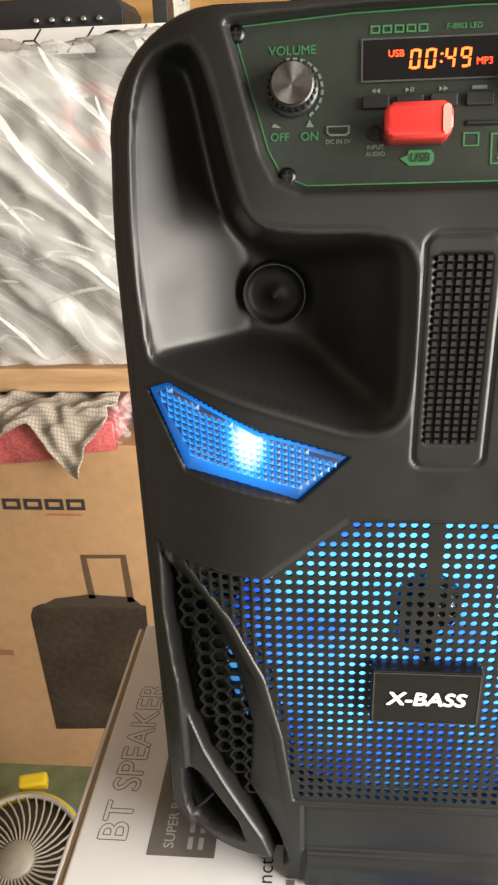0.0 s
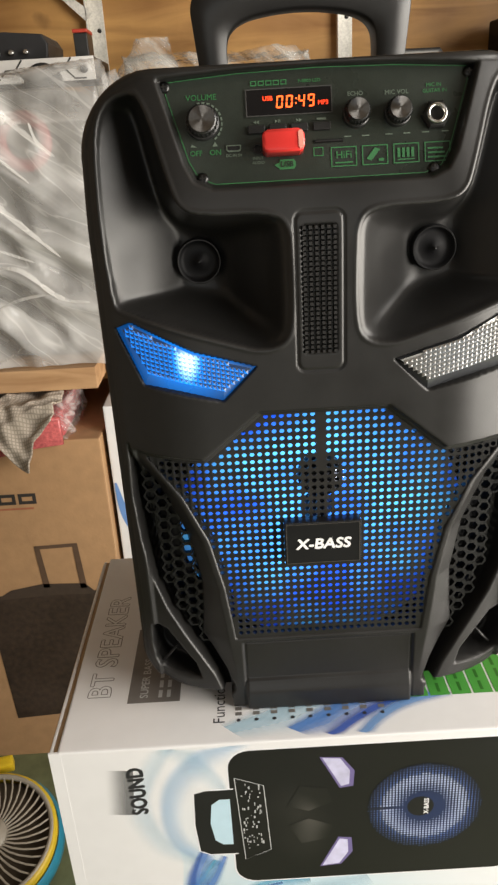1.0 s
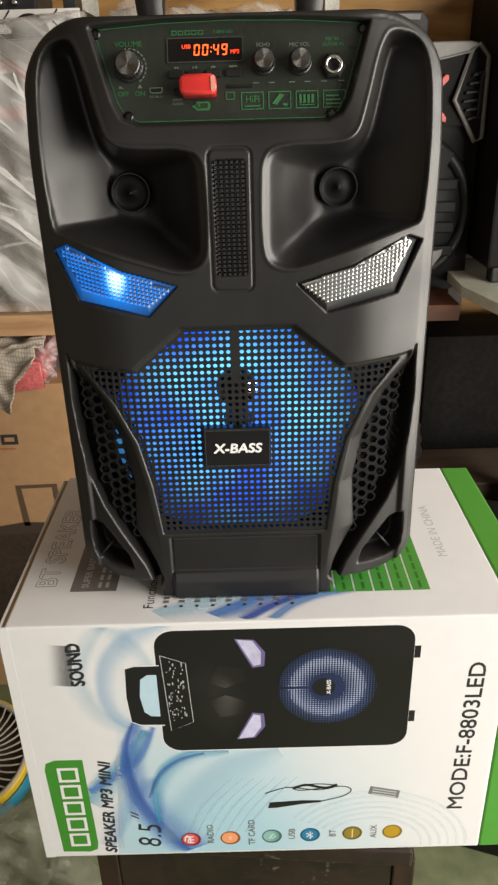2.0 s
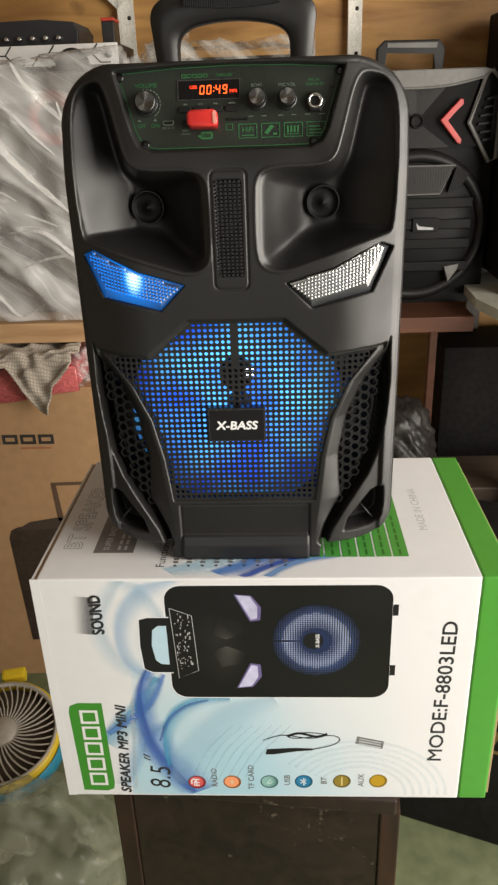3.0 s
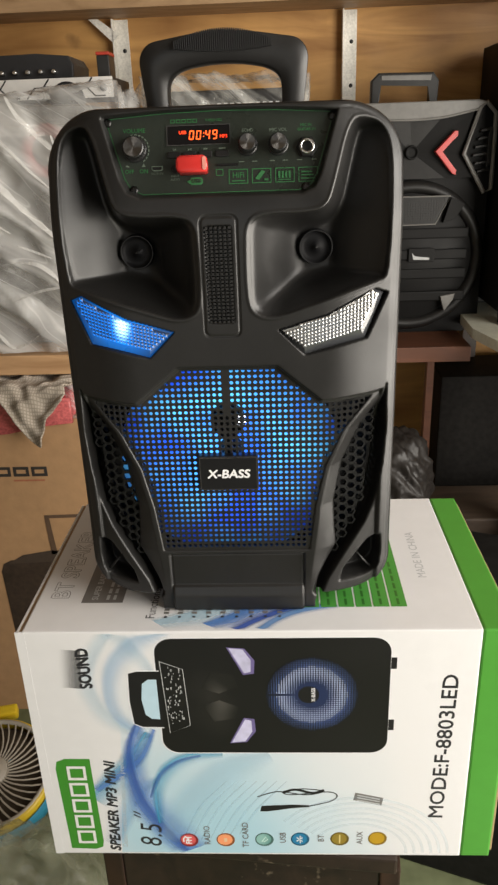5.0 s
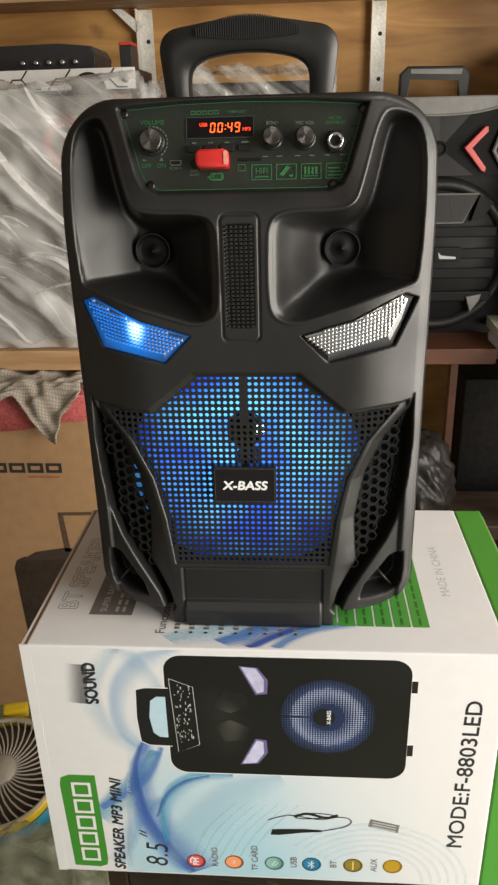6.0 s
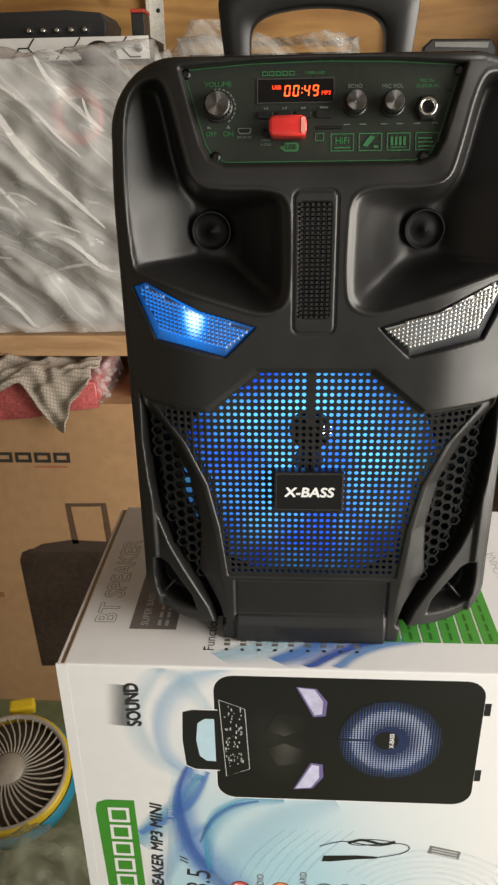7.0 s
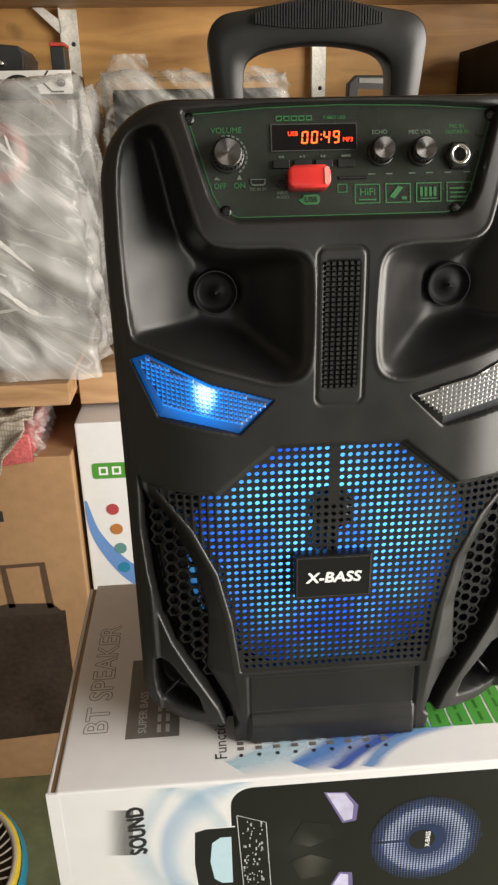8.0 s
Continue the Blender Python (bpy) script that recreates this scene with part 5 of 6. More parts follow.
    bow = [(0.0730, 0.6945), (0.0520, 0.6945), (0.0440, 0.6920), (0.0425, 0.6600), (0.0445, 0.6320), (0.0520, 0.6280), (0.0730, 0.6275)]
    grip = [(0.0700, 0.6850), (0.0620, 0.6850), (0.0560, 0.6800), (0.0540, 0.6610), (0.0565, 0.6430), (0.0620, 0.6380), (0.0700, 0.6375)]
    part("pictured_handle", strip_bm(P(bow), 0.0022, fy - 0.000043), halo.data.materials[0], pic)
    art("pictured_handle", bow, 4.5, black)
    art("handle_hole", grip, 4.9, card_ink("handle_sky", (0.50, 0.68, 0.78)))
    part("pictured_panel", strip_bm(P([(0.0745, 0.706), (0.0955, 0.697), (0.0985, 0.630), (0.0785, 0.6205), (0.0745, 0.706)]), 0.0007, fy - 0.00030), PALE_PRINT, pic)
    rng = random.Random(4)
    b = bmesh.new()
    for _ in range(60):
        x, z = rng.uniform(0.078, 0.093), rng.uniform(0.632, 0.698)
        flat_bm(P(rect(x, x + rng.uniform(0.0005, 0.0013), z, z + rng.uniform(0.0008, 0.0035))), fy - 0.00030, b)
    part("pictured_marks", b, PALE_PRINT, pic)
    horn = wash_mat("picture_grey", (0.127 + ox, fy, 0.665 + oz), (0.064, 0.100), (0.20, 0.19, 0.17), (0.014, 0.014, 0.013))
    for s_ in (1, -1):
        part("pictured_horn", flat_bm(P([(0.112, 0.6645 + s_ * 0.010), (0.128, 0.6645 + s_ * 0.004), (0.146, 0.6645 + s_ * 0.012), (0.142, 0.6645 + s_ * 0.026), (0.122, 0.6645 + s_ * 0.030)]), fy - 0.00023), horn, pic)
    lilac, lilac_d = card_ink("lilac_ink", (0.55, 0.54, 0.72), vary=0.2), card_ink("violet_ink", (0.16, 0.13, 0.30))
    for s_ in (1, -1):
        zc = 0.6645
        q = [(0.1370, 0.0570), (0.1535, 0.0555), (0.1625, 0.0420), (0.1615, 0.0270), (0.1515, 0.0255)]
        art("pictured_lamp", [(x - (0.0012 if s_ < 0 else 0), zc + s_ * z) for x, z in q], 5, lilac_d)
        q = [(0.1390, 0.0560), (0.1520, 0.0545), (0.1590, 0.0425), (0.1585, 0.0290), (0.1525, 0.0275)]
        art("pictured_lamp", [(x - (0.0012 if s_ < 0 else 0), zc + s_ * z) for x, z in q], 6, lilac)
    # rings of dots of the pictured woofer
    b = bmesh.new()
    b2 = bmesh.new()
    for j in range(-18, 19):
        for i in range(-18, 19):
            x, z = i * 0.00235, j * 0.00235
            r = math.hypot(x, z)
            if 0.0155 < r < 0.0425 and not (abs(z) < 0.001 and x < 0):
                h = 0.00078 * (1.0 - 0.75 * abs(r - 0.028) / 0.015)
                flat_bm(P(rect(0.2150 + x - h, 0.2150 + x + h, 0.6668 + z - h, 0.6668 + z + h)), fy - 0.00035, b if r < 0.033 else b2)
    part("pictured_woofer", flat_bm(P(circle(0.2150, 0.6668, 0.0425, 40)), fy - 0.00025), wash_mat("woofer_blue", (0.2150 + ox, fy, 0.6668 + oz), (0.075, 0.103), (0.018, 0.03, 0.085), (0.010, 0.012, 0.020)), pic)
    part("pictured_dots", b, card_ink("dot_pale", (0.44, 0.52, 0.74)), pic)
    part("pictured_dots", b2, card_ink("dot_blue", (0.12, 0.20, 0.48)), pic)
    part("pictured_cap", flat_bm(P(circle(0.2120, 0.6668, 0.0100, 24)), fy - 0.00030), black, pic)
    words("lettering", "X-BASS", 0.0050, Matrix.Translation((0.2165 + ox, fy - 0.00040, 0.6668 + oz)) @ UPWARD, WHITE_INK, pic, 0.0001)
    for z in (0.7028, 0.6303):
        art("pictured_wheel", rect(0.2872, 0.2925, z - 0.0065, z + 0.0065), 4, black)
    # microphone with its lead, and a small card
    b = flat_bm(P([(0.1625, 0.5170), (0.1640, 0.5245), (0.1700, 0.5250), (0.1950, 0.5265), (0.2120, 0.5258), (0.2120, 0.5232), (0.1950, 0.5215), (0.1700, 0.5170)]), fy - 0.00020)
    part("pictured_microphone", b, black, t, "printed microphone")
    lead = smooth_line([(0.2120, 0.5245), (0.2330, 0.5310), (0.2400, 0.5390), (0.2300, 0.5440), (0.1950, 0.5400), (0.1860, 0.5440), (0.2050, 0.5480), (0.2260, 0.5450), (0.2100, 0.5400), (0.1850, 0.5440), (0.1750, 0.5430), (0.1600, 0.5370)], 6)
    part("pictured_lead", strip_bm(P(lead), 0.0012, fy - 0.00020), black, t)
    part("pictured_lead", strip_bm(P(smooth_line([(0.186, 0.5425), (0.198, 0.5470), (0.216, 0.5425), (0.227, 0.5465)], 6)), 0.0030, fy - 0.00025), black, t)
    layer("pictured_card", [(0.2560, 0.5330), (0.2580, 0.5430), (0.2860, 0.5360), (0.2845, 0.5255)], 4, GREY_PRINT)
    b = bmesh.new()
    for k in range(3):
        z = 0.5405 - k * 0.0033
        flat_bm(P([(0.2600, z - 0.0015), (0.2600, z), (0.2825, z - 0.0055), (0.2825, z - 0.0070)]), fy - 0.00025, b)
    part("card_lines", b, PALE_PRINT, t)


def print_top(t):
    ox, oy, oz = -(CX0 + CX1) / 2, -CD / 2, -CZ0
    top = CZ1 + oz - 0.0005

    def slab(name, pts, k, ink, label=""):
        b = bmesh.new()
        b.faces.new([b.verts.new((x + ox, y + oy, top + 0.00005 * k)) for x, y in pts])
        return part(name, b, ink, t, label)

    def in_text(text, x, y, size, ink, k=3, **kw):
        return words("lettering", text, size, Matrix.Translation((x + ox, y + oy, top + 0.00005 * k)) @ INWARD, ink, t, align="LEFT", **kw)

    for k, (pts, w, ink) in enumerate(((((0.075, 0.0), (0.11, 0.018), (0.15, 0.04), (0.20, 0.075)), 0.044, soft_ink("top_ice", (0.36, 0.62, 0.78), 0.5, 0.3)),
                                       (((0.122, 0.0), (0.142, 0.014), (0.170, 0.032), (0.215, 0.052)), 0.034, soft_ink("top_blue", (0.07, 0.22, 0.60), 0.75, 0.3)),
                                       (((0.144, 0.0), (0.160, 0.014), (0.186, 0.030), (0.22, 0.044)), 0.016, soft_ink("top_deep_blue", (0.03, 0.09, 0.42), 0.8, 0.6)),
                                       (((0.168, 0.0), (0.182, 0.016), (0.205, 0.030), (0.24, 0.040)), 0.016, soft_ink("top_mid_blue", (0.10, 0.28, 0.62), 0.7, 0.5)))):
        lift = top + 0.00003 * (k + 1)
        link_mesh("wave", ribbon_mesh("wave", smooth_line(pts, 6), [w, w], lambda x, y: (x + ox, max(y, 0.0015) + oy, lift)), ink, t)
    # outlined words, the grey note, the list, the green table
    in_text("BT SPEAKER", -0.0275, 0.0520, 0.0250, GREY_PRINT, 2, bold=0.0007)
    in_text("BT SPEAKER", -0.0275, 0.0520, 0.0250, WHITE_CARD, 3)
    slab("grey_note", [(-0.0055, 0.0450), (0.0350, 0.0450), (0.0350, 0.135), (-0.0055, 0.135)], 2, GREY_PRINT, "grey printed note")
    in_text("SUPER BASS", 0.0070, 0.0500, 0.0088, PALE_PRINT, 3, bold=0.0001)
    for i, x in enumerate((0.0180, 0.0245)):
        for k in range(4):
            slab("note_line", [(x, 0.0500 + k * 0.011), (x + 0.0030, 0.0500 + k * 0.011), (x + 0.0030, 0.0580 + k * 0.011), (x, 0.0580 + k * 0.011)], 3, PALE_PRINT)
    in_text("Functions", 0.0660, 0.0190, 0.0125, BLACK_INK)
    for i in range(9):
        x = 0.0800 + i * 0.0133
        slab("bullet", [(x + 0.0016 * math.cos(a), 0.0215 + 0.0016 * math.sin(a)) for a in (k * math.pi / 4 for k in range(8))], 4, BLACK_INK)
        for k in range(5):
            y = 0.0262 + k * 0.0050
            slab("list_line", [(x - 0.0024, y), (x + 0.0024, y), (x + 0.0024, y + 0.0034), (x - 0.0024, y + 0.0034)], 4, GREY_PRINT)
    table_ink = card_ink("table_ink", (0.03, 0.14, 0.02))
    green = card_ink("table_green", (0.07, 0.30, 0.05))
    for i in range(7):
        x = 0.1925 + i * 0.0164
        slab("table_column", [(x, 0.0350), (x + 0.0148, 0.0350), (x + 0.0148, 0.175 - i * 0.003), (x, 0.175 - i * 0.003)], 5, green, "green printed table column")
        for k in range(6):
            y = 0.0385 + k * 0.013
            slab("table_line", [(x + 0.0060, y), (x + 0.0085, y), (x + 0.0085, y + 0.0095), (x + 0.0060, y + 0.0095)], 6, table_ink)
    in_text("MADE IN CHINA", 0.3290, 0.0830, 0.0122, PALE_PRINT, 2)


print_front(main_carton)
print_top(main_carton)

# ---- soft and crumpled things ----
def fold(x, z, seed, k=9.0):
    """Sharp diagonal creases, as in tight plastic film."""
    a, b = x * 0.80 - z * 0.60, x * 0.60 + z * 0.80
    n = noise.noise(Vector((a * k * 0.45, b * k * 1.6, seed)))
    m = noise.noise(Vector((a * k * 1.3 + 7, b * k * 3.1, seed + 3.3)))
    q = noise.noise(Vector((x * k * 3.0, z * k * 3.0, seed + 9)))
    return (1 - abs(n) * 2.2) * 0.6 + (1 - abs(m) * 2.2) * 0.3 + q * 0.22


def film_box(name, box, step, amp, seed, material, parent, label, lean=None, k=9.0):
    """A crumpled film hull round a box: front, top and both sides."""
    x0, x1, y0, y1, z0, z1 = box
    b = bmesh.new()

    def sheet(f, nu, nv):
        g = [[b.verts.new(f(i / nu, j / nv)) for i in range(nu + 1)] for j in range(nv + 1)]
        for j in range(nv):
            for i in range(nu):
                b.faces.new((g[j][i], g[j][i + 1], g[j + 1][i + 1], g[j + 1][i]))

    nx, ny, nz = max(2, int((x1 - x0) / step)), max(2, int((y1 - y0) / step)), max(2, int((z1 - z0) / step))

    def push(p):
        x, y, z = p
        f = amp * fold(x + 0.7 * y, z + 0.5 * y, seed, k)
        u, v, w = (x - (x0 + x1) / 2) / (x1 - x0) * 2, (y - (y0 + y1) / 2) / (y1 - y0) * 2, (z - z0) / (z1 - z0)
        r = max(0.0, abs(u) ** 6 * 0.5 + abs(v) ** 6 * 0.5)
        out = Vector((u ** 5, v ** 5 if v > 0 else -abs(v) ** 3, max(0, 2 * w - 1) ** 5))
        q = Vector(p) + out * f * 1.2 - Vector((u, v, 0)) * 0.012 * r
        if lean:
            q = lean(q)
        return q

    sheet(lambda a, c: push((x0 + a * (x1 - x0), y0, z0 + c * (z1 - z0))), nx, nz)
    sheet(lambda a, c: push((x1, y0 + a * (y1 - y0), z0 + c * (z1 - z0))), ny, nz)
    sheet(lambda a, c: push((x0, y1 - a * (y1 - y0), z0 + c * (z1 - z0))), ny, nz)
    sheet(lambda a, c: push((x0 + a * (x1 - x0), y0 + c * (y1 - y0), z1)), nx, ny)
    bmesh.ops.remove_doubles(b, verts=b.verts, dist=1e-5)
    return part(name, b, material, parent, label, True)


FILM = film_mat("clear_film", (0.80, 0.79, 0.77), 0.36, 4.2, 0.15)
FILM_CLEAR = film_mat("thin_clear_film", (0.75, 0.74, 0.70), 0.15, 9.0, 0.12)


def wrapped_speaker():
    t = thing("wrapped_speaker", (-0.46, 1.16, 0.735), "dark speaker wrapped in creased clear plastic film on a shelf", "speaker")
    body = mat_of("wrapped_grey", (0.16, 0.155, 0.147), 0.5, vary=0.5, scale=5)
    part("cabinet", box_bm(-0.33, 0.275, -0.115, 0.15, 0.0, 0.488, 0.02), body, t, "dark grey speaker cabinet")
    part("red_ring", lathe_bm([(0.030, 0.0), (0.032, -0.006), (0.050, -0.006), (0.052, 0.0)], 28, at=(0.185, -0.117, 0.402)), mat_of("red_ring", (0.36, 0.05, 0.055), 0.45), t, "red plastic ring", True)
    film_box("film", (-0.345, 0.318, -0.165, 0.17, 0.002, 0.492), 0.007, 0.034, 2.0, FILM, t, "creased clear plastic film", k=7.0)
    # a slack fold of film that hangs over the front of the top
    b = bmesh.new()
    nu, nv = 60, 34
    g = []
    for j in range(nv + 1):
        row = []
        for i in range(nu + 1):
            a, c = i / nu, j / nv
            x = -0.34 + a * 0.66
            ztop = 0.585 - 0.115 * a ** 0.8
            z = 0.43 * (1 - c) + ztop * c
            y = -0.172 + 0.16 * c ** 2 + 0.024 * fold(x * 1.3, z * 1.1, 5.5, 9)
            row.append(b.verts.new((x, y, z)))
        g.append(row)
    for j in range(nv):
        for i in range(nu):
            b.faces.new((g[j][i], g[j][i + 1], g[j + 1][i + 1], g[j + 1][i]))
    part("film_flap", b, FILM, t, "slack flap of clear film", True)
    # tight folds that stand up from the film
    milky = film_mat("folded_film", (0.86, 0.85, 0.82), 0.34, 6.0, 0.15)
    for pts, w in (([(-0.02, 0.470), (0.048, 0.417), (0.091, 0.351), (0.151, 0.286), (0.238, 0.205)], 0.020), ([(0.0, 0.500), (0.055, 0.463), (0.119, 0.416), (0.166, 0.367), (0.206, 0.331)], 0.010),
                   ([(0.138, 0.501), (0.159, 0.461), (0.205, 0.414), (0.249, 0.375)], 0.016), ([(-0.04, 0.130), (0.041, 0.055), (0.085, 0.012), (0.154, 0.049)], 0.010),
                   ([(0.078, 0.187), (0.155, 0.186), (0.225, 0.131), (0.28, 0.12)], 0.014), ([(0.096, 0.112), (0.158, 0.132), (0.226, 0.141)], 0.010), ([(0.119, 0.226), (0.189, 0.198)], 0.008),
                   ([(0.217, 0.431), (0.227, 0.397), (0.254, 0.375)], 0.010), ([(-0.10, 0.400), (-0.04, 0.330), (0.03, 0.290), (0.09, 0.225)], 0.012), ([(-0.16, 0.300), (-0.10, 0.215), (-0.02, 0.160), (0.05, 0.150)], 0.014),
                   ([(0.02, 0.260), (0.07, 0.270), (0.11, 0.250)], 0.008), ([(-0.20, 0.470), (-0.12, 0.440), (-0.06, 0.380)], 0.012)):
        ln = smooth_line(pts, 8)
        vs, fs = [], []
        for i, (x, z) in enumerate(ln):
            a, c = ln[max(0, i - 1)], ln[min(len(ln) - 1, i + 1)]
            d = Vector((c[0] - a[0], c[1] - a[1])).normalized()
            h = 0.7 * w * (0.06 + 0.94 * math.sin(math.pi * i / (len(ln) - 1)) ** 0.7) * (0.8 + 0.4 * noise.noise(Vector((x * 60, z * 60, 1.0))))
            vs += [(x - d.y * h * 0.7, -0.188, z + d.x * h * 0.7), (x + d.y * h * 0.15, -0.190 - 0.7 * h, z - d.x * h * 0.15), (x + d.y * h * 0.3, -0.188, z - d.x * h * 0.3)]
            if i:
                n = len(vs)
                fs += [(n - 6, n - 5, n - 2, n - 3), (n - 5, n - 4, n - 1, n - 2)]
        me = bpy.data.meshes.new("film_fold")
        me.from_pydata(vs, [], fs)
        link_mesh("film_fold", me, milky, t, "white standing fold of film")


wrapped_speaker()


def amplifier():
    t = thing("amplifier", (-0.345, 1.22, 1.235), "white-fronted amplifier with black line pattern", "amplifier")
    black = mat_of("amp_black", (0.018, 0.018, 0.018), 0.4)
    part("case", box_bm(-0.2, 0.2, -0.092, 0.10, 0.0, 0.040, 0.002), black, t)
    face = part("front_plate", box_bm(-0.2, 0.2015, -0.0965, -0.0925, 0.0005, 0.0395, 0.0008), mat_of("amp_white", (0.72, 0.71, 0.69), 0.4, vary=0.05), t, "white front plate")
    b = bmesh.new()
    for x in (-0.16, -0.07, 0.02, 0.11):
        strip_bm([(x, 0.002), (x + 0.018, 0.022), (x + 0.036, 0.022), (x + 0.05, 0.0385)], 0.003, -0.0970, b)
        strip_bm([(x + 0.036, 0.022), (x + 0.054, 0.004), (x + 0.075, 0.004)], 0.003, -0.0970, b)
    part("pattern_line", b, black, face)
    part("knob", lathe_bm([(0.0075, 0.0), (0.0068, -0.006), (0.0, -0.0065)], 20, at=(0.182, -0.097, 0.019)), black, face, "black knob", True)
    part("speaker_mouth", lathe_bm([(0.0, -0.001), (0.034, -0.002), (0.037, 0.0)], 28, at=(0.105, -0.097, -0.004)), black, face)


def connector_block():
    t = thing("mixer_unit", (-0.345, 1.25, 1.2755), "black mixer unit with a row of metal sockets", "mixer")
    black = mat_of("mixer_black", (0.02, 0.02, 0.022), 0.4)
    part("case", prism_bm([(-0.13, 0.0), (0.105, 0.0), (0.108, 0.030), (0.098, 0.046), (0.03, 0.052), (-0.13, 0.050)], -0.06, 0.08, 0.003), black, t)
    for i in range(5):
        part("socket", lathe_bm([(0.0050, 0.0), (0.0050, -0.012), (0.0036, -0.014), (0.0, -0.012)], 14, at=(-0.045 + i * 0.028, -0.06, 0.016)), CHROME, t, "metal socket", True)


def small_case():
    t = thing("battery_case", (-0.1775, 1.24, 1.2755), "small black case with a red lid", "case")
    part("body", box_bm(-0.0135, 0.0135, -0.03, 0.03, 0.0, 0.046, 0.002), mat_of("case_black", (0.02, 0.02, 0.02), 0.35), t)
    part("lid", box_bm(-0.0145, 0.0145, -0.031, 0.031, 0.0465, 0.053, 0.002), mat_of("case_red", (0.45, 0.05, 0.03), 0.4), t, "red plastic lid")


amplifier()
connector_block()
small_case()


def wrapped_box():
    t = thing("wrapped_box", (0.085, 1.30, 0.725), "black boxed speaker in crinkled silvery clear plastic", "box")
    part("box", box_bm(-0.165, 0.16, -0.10, 0.13, 0.0, 0.520, 0.006), mat_of("boxed_black", (0.022, 0.021, 0.020), 0.45, vary=0.3), t, "black box")
    b = bmesh.new()
    for i in range(12):
        x = -0.02 + i * 0.014
        flat_bm(rect(x, x + 0.008, 0.486, 0.494), -0.1012, b)
    flat_bm(rect(-0.06, 0.13, 0.468, 0.470), -0.1012, b)
    part("printed_line", b, PALE_PRINT, t)
    film_box("film", (-0.178, 0.172, -0.115, 0.14, 0.001, 0.535), 0.008, 0.020, 7.0, FILM_CLEAR, t, "crinkled clear plastic", k=16)
    # gathered end of the bag
    b = bmesh.new()
    rows = []
    for j in range(15):
        c = j / 14
        r = 0.052 * (1 - 0.35 * c) * (1 + 0.25 * math.sin(c * 5))
        rows.append([b.verts.new((-0.150 + 0.02 * c + (r + 0.012 * fold(k * 0.1, c, 3.0, 12)) * math.cos(2 * math.pi * k / 40), -0.05 + 0.5 * (r + 0.012 * fold(k * 0.1, c, 4.0, 12)) * math.sin(2 * math.pi * k / 40), 0.490 + 0.095 * c)) for k in range(40)])
    for a, c in zip(rows, rows[1:]):
        for k in range(40):
            b.faces.new((a[k], a[(k + 1) % 40], c[(k + 1) % 40], c[k]))
    part("bag_end", b, FILM_CLEAR, t, "gathered end of the plastic bag", True)


wrapped_box()


def wall_bracket(at, label, arm):
    t = thing("shelf_bracket", at, label, "bracket", "white metal brackets on the back wall")
    metal = mat_of("chipped_white_metal", (0.80, 0.78, 0.72), 0.4, 0.1, vary=0.18, scale=25, bump=0.3, bump_scale=120)
    z = 1.432 - at[2]
    part("upright", box_bm(-0.017, 0.017, -0.003, 0.0, 0.0, z, 0.0006), metal, t)
    part("flange", box_bm(-0.0203, -0.0173, -0.030, 0.0, 0.0, z, 0.0006), metal, t)
    for k in range(3):
        part("screw", lathe_bm([(0.005, 0.0), (0.004, -0.002), (0.0, -0.003)], 12, at=(0.004, -0.003, z - 0.07 - 0.10 * k)), STEEL, t, "rusty screw", True)
    if arm:
        part("arm", prism_bm([(-0.020, z - 0.052), (-0.002, z - 0.036), (-0.052, z), (-0.076, z)], -0.030, -0.026), metal, t, "slanting metal arm")


wall_bracket((0.380, 1.559, 0.73), "chipped white metal shelf upright on the plywood wall", False)
wall_bracket((-0.195, 1.559, 0.80), "bent white metal shelf bracket on the plywood wall", True)


